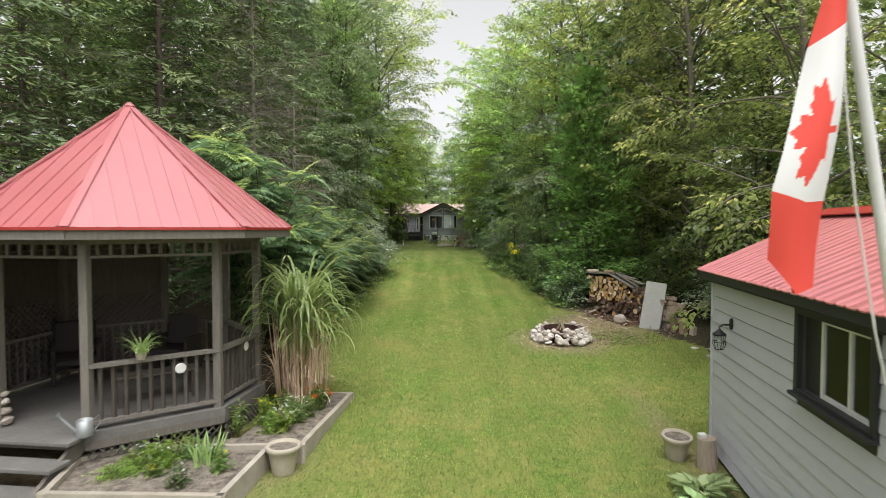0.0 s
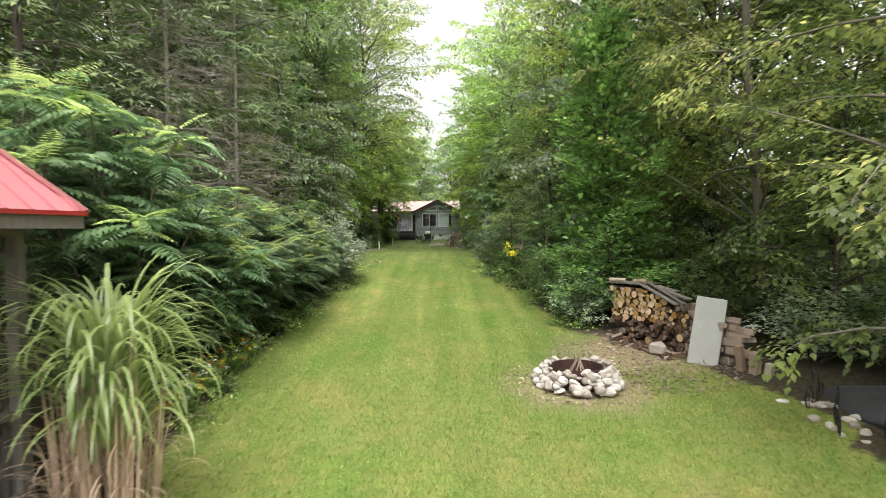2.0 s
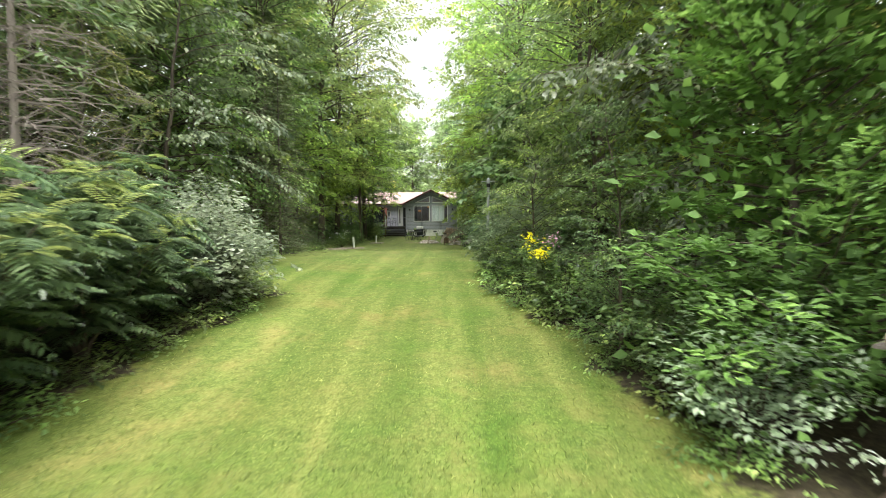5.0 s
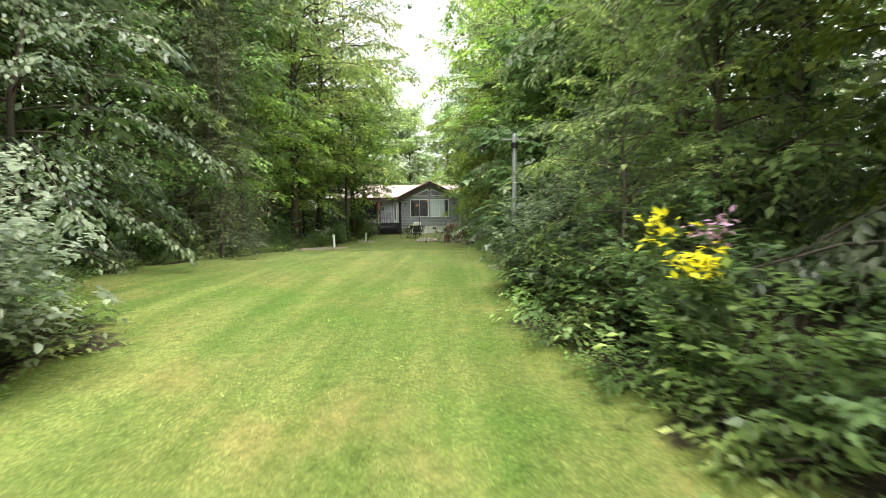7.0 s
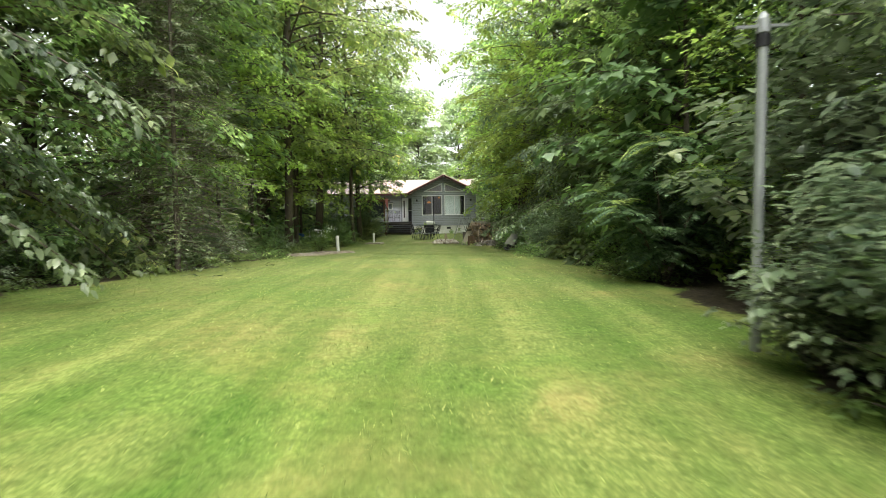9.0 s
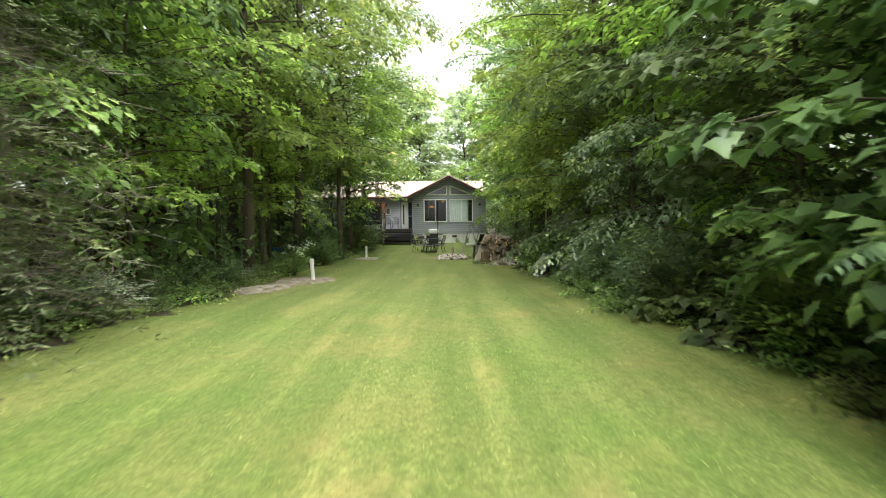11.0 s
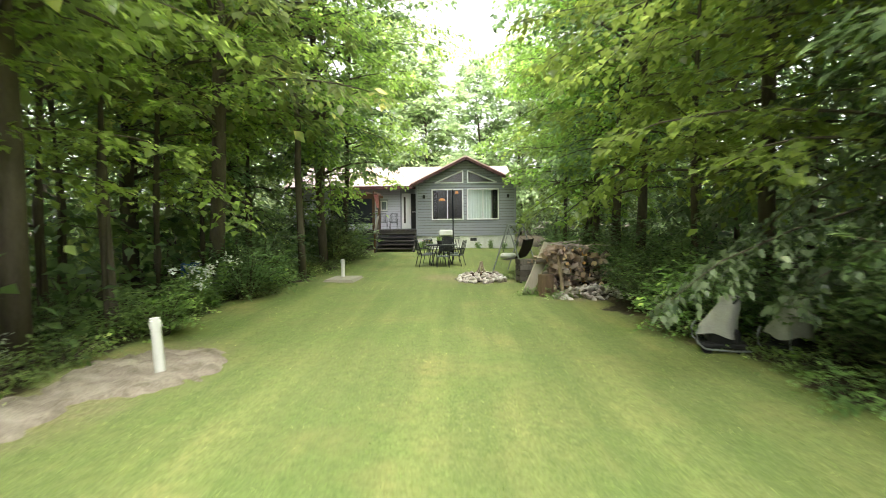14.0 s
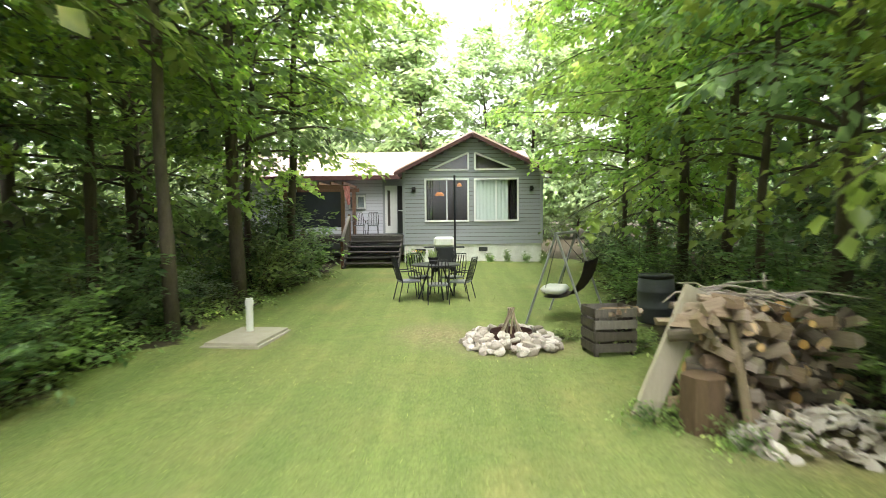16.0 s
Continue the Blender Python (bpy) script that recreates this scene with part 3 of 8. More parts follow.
    nt.links.new(col, b.inputs["Base Color"])
    b.inputs["Roughness"].default_value = 0.9
    b.inputs["Specular IOR Level"].default_value = 0.2
    bp = node(nt, "ShaderNodeBump", Strength=0.5, Distance=0.02)
    nt.links.new(noise_of(55.0, 8.0), bp.inputs["Height"])
    nt.links.new(bp.outputs[0], b.inputs["Normal"])
    return m


M_GROUND = ground_material()
gme = tri_mesh("ground", np.stack([GXX, GYY, GZZ], -1).reshape(-1, 3), gtri, M_GROUND, True)
for nm, arr in (("lawn", lm), ("worn", dm)):
    at = gme.attributes.new(nm, "FLOAT", "POINT")
    at.data.foreach_set("value", arr.ravel().astype(np.float32))
ground = tagged(new("ground", gme), "mown lawn strip between woods with worn earthy patches", "ground", kind="structure")


def ground_z(x, y):
    i, j = np.clip(np.searchsorted(xs, x) - 1, 0, nx - 2), np.clip(np.searchsorted(ys, y) - 1, 0, ny - 2)
    fx, fy = (x - xs[i]) / (xs[i + 1] - xs[i]), (y - ys[j]) / (ys[j + 1] - ys[j])
    return (GZZ[j, i] * (1 - fx) + GZZ[j, i + 1] * fx) * (1 - fy) + (GZZ[j + 1, i] * (1 - fx) + GZZ[j + 1, i + 1] * fx) * fy


# short blades over the lawn
M_BLADE = leaf_material("grass_blades", (0.055, 0.08, 0.017), (0.105, 0.15, 0.027), (0.24, 0.255, 0.07), 0.6, 0.35, 0.3)
grng = np.random.default_rng(5)
bx, by = grng.uniform(-7, 5.5, 560000), np.where(grng.random(560000) < 0.42, grng.uniform(2.5, 17, 560000), grng.uniform(17, 66, 560000))
keep = (lawn_mask(bx, by) > grng.uniform(0.25, 0.9, len(bx))) & (dirt_mask(bx, by) < grng.uniform(0.15, 0.9, len(bx)))
bx, by = bx[keep][:170000], by[keep][:170000]
base = np.stack([bx, by, ground_z(bx, by) - 0.005], 1)
ang = grng.uniform(0, 2 * np.pi, len(bx))
short = np.interp(by, (14, 22), (1.0, 0.62))
hgt = grng.uniform(0.018, 0.055, len(bx)) * short
wid = grng.uniform(0.0035, 0.0075, len(bx)) * short
sd = np.stack([np.cos(ang), np.sin(ang), 0 * ang], 1)
tip = base + np.stack([grng.normal(size=len(bx)) * 0.03, grng.normal(size=len(bx)) * 0.03, hgt], 1)
gv = np.stack([base - sd * wid[:, None], base + sd * wid[:, None], tip], 1).reshape(-1, 3)
tagged(new("lawn_grass", tri_mesh("lawn_grass", gv, np.arange(len(gv)).reshape(-1, 3), M_BLADE)), "short mown green grass with dry straw blades", "grass", kind="stuff")

# ---------------- woods ----------------
# crowns of layered boughs, with gaps between
big = [tree_meshes(11, 19.0, 1.6, 4.4, 84, 10, 0.21, aspect=0.62, mat=M_MAPLE, trunk=0.18, node_gap=0.36, fan=0.42),
       tree_meshes(12, 21.0, 2.2, 4.7, 88, 10, 0.22, aspect=0.52, mat=M_ASH, trunk=0.2, node_gap=0.36, fan=0.42),
       tree_meshes(13, 16.0, 1.2, 3.9, 88, 11, 0.14, aspect=0.64, mat=M_YELLOWING, trunk=0.14, bark=M_BARK_PALE, node_gap=0.27, fan=0.4),
       tree_meshes(14, 20.0, 3.2, 5.4, 84, 11, 0.21, aspect=0.6, mat=M_ASH, trunk=0.16, node_gap=0.38, fan=0.38, shape="wide"),
       tree_meshes(15, 17.0, 2.0, 4.7, 80, 11, 0.19, aspect=0.7, mat=M_LIME, trunk=0.15, node_gap=0.35, fan=0.4, shape="wide")]
mid = [tree_meshes(21, 8.0, 0.3, 2.5, 58, 11, 0.125, aspect=0.64, mat=M_MAPLE, trunk=0.08, node_gap=0.23, fan=0.42),
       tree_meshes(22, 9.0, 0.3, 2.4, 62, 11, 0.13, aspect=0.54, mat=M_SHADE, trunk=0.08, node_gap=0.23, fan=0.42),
       tree_meshes(23, 7.5, 0.2, 2.4, 56, 11, 0.12, aspect=0.66, mat=M_LIME, trunk=0.07, node_gap=0.23, fan=0.42)]
alder = tree_meshes(25, 10.0, 0.8, 4.2, 46, 12, 0.14, aspect=0.6, mat=M_ALDER, trunk=0.11, node_gap=0.24, fan=0.32, rise=0.2, sag=0.5, hang=0.45, form="ovate")
far = [tree_meshes(31, 18.0, 1.2, 4.8, 46, 7, 0.48, aspect=0.62, mat=M_MAPLE, trunk=0.2, node_gap=0.62, fan=0.44, limb_sides=3, limb_step=2, heart_leaves=2),
       tree_meshes(32, 19.0, 1.2, 4.6, 46, 7, 0.48, aspect=0.62, mat=M_SHADE, trunk=0.2, node_gap=0.62, fan=0.44, limb_sides=3, limb_step=2, heart_leaves=2)]
conifer = [spruce_meshes(41, 16.0, 1.0, 3.4, M_SPRUCE, 0.1, None, 5, 0.72), spruce_meshes(42, 13.0, 0.8, 2.8, M_SPRUCE, 1.0, M_TWIG)]
cedar = tree_meshes(51, 7.4, 0.1, 1.7, 170, 10, 0.12, aspect=0.46, rise=0.35, sag=0.1, mat=M_CEDAR, shape="cone", trunk=0.07, hang=-0.2, node_gap=0.13, fan=0.36, heart_leaves=6)
shrub = [shrub_meshes(61, 2.0, 1.15, 26, 7, 0.12, 0.6, M_SHADE),
         shrub_meshes(62, 1.7, 1.05, 26, 7, 0.1, 0.62, M_SILVER, 0.2),
         shrub_meshes(63, 1.3, 1.0, 26, 7, 0.105, 0.64, M_MAPLE, 0.2),
         shrub_meshes(64, 0.55, 0.75, 20, 5, 0.1, 0.55, M_MAPLE, 0.2)]
silver_bush = shrub_meshes(65, 3.9, 1.8, 50, 7, 0.16, 0.66, M_SILVER, 0.3, 0.24, 0.35, form="ovate")

wrng = random.Random(3)


def forest(kind, name, places, label, category, group, lo=0.9, hi=1.1):
    for k, (x, y) in enumerate(places):
        meshes = kind[k % len(kind)]
        plant_out(name, meshes, x, y, label, category, group, wrng.uniform(0, 6.28), wrng.uniform(lo, hi), wrng.uniform(0.92, 1.1))


forest([conifer[0]], "spruce_tree", ((-9.2, 11.5), (-11.5, 15.5), (-7.6, 15.2), (-12.8, 9.0), (-9.8, 19.5)), "dark green spruce with drooping boughs", "tree", "spruces")
forest([conifer[1]], "spruce_tree", ((-5.9, 17.6), (-5.6, 21.2), (-8.0, 22.6), (-6.4, 36.4)), "spruce with grey dead lower boughs", "tree", "spruces", 0.75, 0.9)
forest([big[1], big[0]], "tall_tree", ((-8.8, 26.0), (-9.2, 33), (-8.6, 42.5), (-7.6, 37.6), (-9.6, 53.5), (-10, 62)), "tall leafy tree at the lawn's edge", "tree", "left trees")
olive_crown = big[3][1].copy()
olive_crown.materials[0] = M_YELLOWING
for k, (x, y, sz) in enumerate(((-5.9, 44.6, 1.08), (-6.2, 51.0, 1.18), (-5.0, 57.0, 0.95), (-7.0, 38.0, 0.95))):
    plant_out("tall_tree", (big[3][0], olive_crown) if k < 2 else big[3], x, y, "very tall leafy tree whose crown hangs over the lawn", "tree", "left trees", 1.0 + 1.7 * k, sz)
forest([big[2]], "tall_tree", ((7.6, 11.0), (8.0, 17.0), (10.6, 14.0), (9.4, 21.5)), "tall broadleaf tree with yellowing olive-green leaves", "tree", "right trees", 0.85, 0.95)
plant_out("tall_tree", big[2], -6.9, 24.6, "olive-yellow broadleaf tree before the spruces", "tree", "left trees", 2.0, 0.5)
for k, (x, y, n, sz) in enumerate(((6.3, 23.6, 4, 0.7), (6.0, 29.0, 1, 0.72), (6.4, 33.5, 0, 0.85), (5.2, 38.6, 4, 0.86), (5.6, 43.4, 1, 0.84), (4.7, 47.6, 4, 1.0), (4.3, 53.0, 3, 0.86), (4.6, 58.6, 4, 0.9), (5.6, 63.5, 0, 0.8))):
    plant_out("tall_tree", big[n], x, y, "tall broadleaf tree with mid-green leaves", "tree", "right trees", 0.6 + 2.1 * k, sz)
deck_tree = tree_meshes(24, 8.5, 2.5, 3.8, 40, 10, 0.135, aspect=0.9, mat=M_MAPLE, trunk=0.09, node_gap=0.27, fan=0.32, rise=0.15, sag=0.36, form="lobed")
# Lighter copy of the crown: light on open boughs put into the colour.
lit_crown = deck_tree[1].copy()
lit_crown.materials[0] = M_LIME
lit_tree = (deck_tree[0], lit_crown)
for k, (x, y) in enumerate(((-6.6, 39.8), (-7.2, 44.4), (-6.9, 49.8), (-7.8, 54.0))):
    plant_out("young_tree", lit_tree if k < 3 else deck_tree, x, y, "slender tree with a bare lower trunk", "tree", "left young trees", k * 1.3, 0.9 + 0.05 * k)
bm = bmesh.new()
tube(bm, [(0, 0, 0), (0.05, 0.02, 1.6), (-0.04, 0.06, 3.4), (0.06, 0.0, 5.6), (0.1, 0.05, 8.2)], 0.085, 8, 0.03)
for z, a, l in ((2.6, 0.4, 0.7), (3.3, 2.6, 0.9), (4.2, 4.4, 1.1), (5.0, 1.2, 1.2), (5.9, 3.4, 1.0)):
    tube(bm, [(0, 0, z), (l * 0.6 * math.cos(a), l * 0.6 * math.sin(a), z + 0.35), (l * math.cos(a), l * math.sin(a), z + 0.9)], 0.022, 5, 0.006)
bare_trunk = bpy.data.meshes.new("trunk")
bm.to_mesh(bare_trunk)
bm.free()
bare_trunk.materials.append(M_BARK)
for k, (x, y) in enumerate(((-8.4, 41.2), (-9.0, 45.0), (-8.2, 48.2), (-9.4, 50.4), (-6.2, 47.0), (-7.0, 55.4))):
    plant_out("slender_tree", (bare_trunk,), x, y, "bare slender trunk in the shade of the woods", "tree", "left young trees", k * 2.3, 1.1 + 0.08 * k, names=("trunk",))
plant_out("young_tree", lit_tree, -5.4, 58.6, "leafy maple whose boughs hang before the deck", "tree", "left young trees", 2.0, 1.14)
plant_out("young_tree", alder, 6.2, 22.0, "young tree that leans its boughs over the shrubs", "tree", "right young trees", 0.7, 0.92)
for k, (x, y) in enumerate(((4.7, 44.6), (4.2, 49.4), (4.3, 54.8), (3.9, 60.6))):
    plant_out("young_tree", lit_tree, x, y, "leafy maple with spreading layered boughs", "tree", "right young trees", 4.0 + 1.4 * k, 1.0)
high_maple = tree_meshes(27, 13.5, 4.6, 4.6, 64, 11, 0.15, aspect=0.78, mat=M_LIME, trunk=0.13, node_gap=0.32, fan=0.36, rise=0.2, sag=0.4, shape="wide")
for k, (x, y, sz) in enumerate(((-4.9, 60.2, 0.95), (4.9, 61.2, 1.0), (-5.0, 54.2, 0.92), (4.7, 56.8, 0.9))):
    plant_out("tall_tree", high_maple, x, y, "tall maple whose high boughs close over the house", "tree", "maples by the house", 0.8 + 1.9 * k, sz)
for k, (x, y, sz) in enumerate(((-6.9, 28.6, 0.95), (5.1, 44.4, 0.78), (5.0, 39.6, 0.72))):
    plant_out("young_tree", alder, x, y, "grey-green leafy tree with low sweeping boughs", "tree", "alders beside the lawn", 0.5 + 2 * k, sz)
forest([mid[0], mid[1]], "young_tree", ((-7.4, 31.8), (-6.8, 61.5)), "young broadleaf tree with low branches", "tree", "left young trees")
for k, (x, y, n, sz) in enumerate(((6.9, 19.6, 2, 0.9), (4.7, 25.0, 0, 0.95), (3.0, 23.6, 0, 0.42), (3.3, 18.9, 1, 0.36), (5.4, 31.3, 2, 0.9), (4.5, 33.6, 0, 0.8), (4.9, 36.6, 1, 0.9), (4.2, 41.9, 1, 0.8), (8.3, 15.2, 0, 0.95), (9.9, 9.0, 1, 1.0))):
    plant_out("young_tree", mid[n], x, y, "young broadleaf tree with branches to the ground", "tree", "right young trees", 1.1 * k, sz)
dull_leaves = silver_bush[1].copy()
dull_leaves.materials[0] = M_ALDER
for x, y, sz in ((4.3, 28.4, 1.0), (3.3, 26.3, 0.66), (2.7, 25.6, 0.5), (2.5, 26.6, 0.34), (3.3, 24.4, 0.5), (3.2, 40.2, 0.45), (3.15, 37.2, 0.42)):
    plant_out("large_shrub", (silver_bush[0], dull_leaves), x, y, "tall dense bush with grey-green leaves", "shrub", "grey-green shrubs", x, sz, 1.0, ("stem_clump", "foliage"))
plant_out("spruce_tree", conifer[0], -5.2, 34.2, "young spruce beside the lawn", "tree", "spruces", 1.0, 0.5)
low_maple = tree_meshes(26, 6.5, 0.2, 2.3, 44, 9, 0.2, aspect=0.92, mat=M_SHADE, trunk=0.07, node_gap=0.27, fan=0.32, rise=0.2, sag=0.4, form="lobed")
for k, (x, y, sz) in enumerate(((4.0, 32.5, 1.0), (4.3, 35.4, 0.95))):
    plant_out("young_tree", low_maple, x, y, "leafy maple with large leaves and boughs to the ground", "tree", "right young trees", 1.0 + 2 * k, sz)
plant_out("cedar_tree", cedar, 4.75, 17.9, "bright green cedar with feathery sprays", "tree", size=1.0)
far_places = [(s * (12.5 + 2.6 * (k % 3)) + wrng.uniform(-1, 1), 4 + 5.2 * k + wrng.uniform(-1, 1)) for k in range(14) for s in (-1, 1) if not (s < 0 and k in (7, 8, 9, 10))]
# extra row, mostly unseen, added to close the canopy and darken the understory
far_places += [(s * (10.6 + wrng.uniform(-0.6, 0.9)), 24 + 4.4 * k + wrng.uniform(-1, 1)) for k in range(10) for s in (-1, 1)]
forest(far, "forest_tree", far_places, "tall filler forest tree behind the lawn's edge", "tree", "forest trees", 0.8, 1.05)
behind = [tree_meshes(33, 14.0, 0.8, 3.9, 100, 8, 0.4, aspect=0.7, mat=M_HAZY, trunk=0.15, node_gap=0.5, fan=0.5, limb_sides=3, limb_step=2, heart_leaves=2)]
forest(behind, "forest_tree", [(-16 + 3.4 * k + wrng.uniform(-1, 1), 82 + wrng.uniform(-3, 5)) for k in range(11)], "tree behind the house in haze-pale green", "tree", "trees behind the house", 0.85, 1.1)
# woods further off, past counting
frng = np.random.default_rng(8)
fx, fy = np.concatenate([frng.uniform(18, 36, 16000) * frng.choice([-1, 1], 16000), frng.uniform(-40, 40, 9000)]), np.concatenate([frng.uniform(-8, 96, 16000), frng.uniform(93, 112, 9000)])
fz = frng.uniform(0.1, 1, len(fx)) * np.where(np.abs(fx) < 14, 10, 15) * (0.75 + 0.25 * np.sin(fx * 0.9 + fy * 0.7)) + smooth_gz(fy)
fl = frng.uniform(0.7, 1.3, len(fx))
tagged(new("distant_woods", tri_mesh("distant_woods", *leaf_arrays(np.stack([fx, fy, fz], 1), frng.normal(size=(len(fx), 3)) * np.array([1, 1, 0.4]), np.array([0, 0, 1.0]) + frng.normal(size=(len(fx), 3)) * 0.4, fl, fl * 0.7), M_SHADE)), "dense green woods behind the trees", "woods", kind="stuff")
# low growth on the woodland floor
ux, uy = frng.uniform(5.2, 19, 28000) * frng.choice([-1, 1], 28000), frng.uniform(17, 72, 28000)
clear = lawn_mask(ux, uy) < 0.02
ux, uy = ux[clear], uy[clear]
uz = smooth_gz(uy) + frng.random(len(ux)) ** 1.5 * (0.5 + 0.9 * (np.sin(ux * 1.3 + uy * 0.8) * np.sin(uy * 1.1 - ux * 0.5) > 0)) * np.interp(np.abs(ux), (7, 12), (1.0, 2.6))
ul = frng.uniform(0.16, 0.34, len(ux)) * np.interp(np.abs(ux), (7, 12), (1.0, 1.6))
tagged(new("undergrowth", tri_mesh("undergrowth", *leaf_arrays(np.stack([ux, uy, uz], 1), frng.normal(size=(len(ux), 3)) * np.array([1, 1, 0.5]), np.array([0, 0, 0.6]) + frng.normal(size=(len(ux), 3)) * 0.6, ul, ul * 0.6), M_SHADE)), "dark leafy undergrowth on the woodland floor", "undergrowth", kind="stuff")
forest([shrub[0], shrub[0], shrub[2], shrub[0], shrub[1]], "shrub", [(np.interp(y, LY, LX) - 0.95 + wrng.uniform(-0.35, 0.15), y) for y in np.arange(25.5, 62, 1.3)], "leafy undergrowth shrub at the lawn's edge", "shrub", "left undergrowth", 0.38, 0.68)
forest([shrub[0], shrub[2], shrub[0], shrub[2]], "shrub", [(np.interp(y, RY, RX) + 0.8 + wrng.uniform(-0.15, 0.35), y) for y in np.concatenate([np.arange(17.6, 26.5, 1.3), np.arange(31.5, 44, 1.3), np.arange(57, 64, 1.6)])] + [(4.0, 53.2), (4.1, 54.8), (3.9, 56.3), (4.2, 51.6), (3.8, 48.6), (3.6, 47.2), (4.15, 43.5), (3.1, 46.4), (3.9, 45.2), (3.1, 47.6), (3.0, 48.7), (3.5, 49.9), (3.4, 51.0)], "leafy shrub at the lawn's edge", "shrub", "right undergrowth", 0.7, 1.05)


for k, (x, y, sz) in enumerate(((-5.3, 50.4, 0.9), (-5.5, 52.0, 1.0), (-5.9, 53.6, 1.1), (-5.2, 46.6, 0.8), (4.2, 44.3, 0.75), (3.5, 46.0, 0.8))):
    plant_out("shrub", shrub[2 if k in (1, 3) else 0], x, y, "leafy shrub in the shade of the trees", "shrub", "shade shrubs", k * 1.7, sz, 1.0, ("stem_clump", "foliage"))
forest([shrub[3]], "ground_cover", [(np.interp(y, LY, LX) - 0.35 + wrng.uniform(-0.3, 0.15), y) for y in np.arange(11.5, 62, 1.15)] + [(np.interp(y, RY, RX) + 0.3 + wrng.uniform(-0.15, 0.3), y) for y in np.arange(16.5, 62, 1.15) if not 47 < y < 56 and not 26.5 < y < 31], "low leafy weeds at the lawn's edge", "plant", "edge weeds", 0.6, 1.0)


# ---------------- sumac ----------------
def pinnate(rng, p0, az, length, pairs, lift, sag):
    """One compound leaf: arching stalk with paired leaflets."""
    s = np.linspace(0.16, 1, pairs)[:, None]
    h = np.array([math.cos(az), math.sin(az), 0.0])
    sd = np.array([-h[1], h[0], 0.0])
    mid_p = p0 + h * s * length * 0.95 + np.array([0, 0, 1.0]) * (lift * s - sag * s ** 2) * length
    tang = unit(h * 0.95 + np.array([0, 0, 1.0]) * (lift - 2 * sag * s))
    ln = length * 0.3 * np.sin(np.pi * (0.22 + 0.66 * s[:, 0])) ** 0.8
    out = []
    tilt = rng.normal() * 0.38
    upv = np.tile(np.array([0, 0, 1.0]) + sd * tilt, (pairs, 1)) + rng.normal(size=(pairs, 3)) * 0.08
    for sg in (-1, 1):
        ax = unit(sd * sg * 1.0 + tang * 0.42 + np.array([0, 0, -0.16]) + rng.normal(size=(pairs, 3)) * 0.05)
        out.append(leaf_arrays(mid_p, ax, upv, ln, ln * 0.34, 0.1, 0.18))
    out.append(leaf_arrays(mid_p[-1:], tang[-1:], upv[-1:], ln[-1:] * 1.1, ln[-1:] * 0.35, 0.1, 0.12))
    out.append(leaf_arrays(p0[None], (mid_p[-1] - p0)[None], np.array([[0, 0, 1.0]]), np.array([length * 0.95]), np.array([0.012]), 0.0, 0.0))
    return out


def sumac_meshes(seed, height, radius, stems):
    rng = np.random.default_rng(seed)
    bm = bmesh.new()
    root = bm.verts.new((0, 0, -0.05))
    old, fresh = [], []
    for i in range(stems):
        az = i * 2.399
        rr = radius * math.sqrt((i + 0.4) / stems)
        h = height * rng.uniform(0.7, 1.0) * (1 - 0.35 * (rr / radius) ** 2)
        s = np.linspace(0, 1, 6)[:, None]
        p = np.array([math.cos(az), math.sin(az), 0]) * rr * s ** 1.3 + np.array([0, 0, h]) * s + rng.normal(size=(6, 3)) * 0.05 * s
        tube(bm, p, 0.022, 5, 0.008, root)
        for f, n in ((1.0, 14), (0.88, 8), (0.72, 7), (0.55, 6), (0.36, 5)):
            q = np.array([np.interp(f, s[:, 0], p[:, k]) for k in range(3)])
            for k in range(n):
                top = f == 1.0 and k < 6
                a = k * 2.399 + rng.normal() * 0.3
                leaf = pinnate(rng, q + rng.normal(size=3) * 0.05, a, rng.uniform(0.4, 0.74) * (0.72 if top else 1), 11, (0.7 if top else 0.34) * rng.uniform(0.2, 1.7), rng.uniform(0.3, 0.7))
                (fresh if top else old).extend(leaf)
    me = bpy.data.meshes.new("stems")
    bm.to_mesh(me)
    bm.free()
    me.materials.append(M_BARK)
    return me, tri_mesh("foliage", *join(old), M_SUMAC), tri_mesh("young_foliage", *join(fresh), M_SUMAC_NEW)


sumac = [sumac_meshes(71, 3.3, 1.15, 10), sumac_meshes(72, 2.6, 1.2, 10), sumac_meshes(73, 4.7, 1.4, 10)]
for k, (x, y, kind, sz) in enumerate(((-3.9, 11.8, 2, 1.12), (-4.9, 13.0, 2, 1.18), (-3.5, 13.6, 0, 1.0), (-4.6, 15.0, 0, 1.1), (-3.4, 15.4, 1, 1.0), (-4.4, 16.8, 0, 1.05), (-3.3, 17.2, 1, 1.0),
                                      (-4.2, 18.7, 0, 1.0), (-3.2, 19.0, 1, 0.95), (-3.9, 20.4, 0, 0.95), (-3.4, 20.7, 1, 0.75), (3.25, 31.2, 1, 0.85))):
    plant_out("sumac", sumac[kind], x, y, "sumac shrub with long feathered compound leaves", "shrub", "sumac thicket", wrng.uniform(0, 6), sz, 1.0, ("stem_clump", "foliage", "young_foliage"))
for x, y, sz in ((-2.85, 21.9, 0.68), (-3.2, 22.9, 0.58), (-4.2, 22.6, 0.66)):
    plant_out("large_shrub", silver_bush, x, y, "dense bush with silvery grey-green leaves", "shrub", "grey-green shrubs", x * 2, sz, 1.0, ("stem_clump", "foliage"))

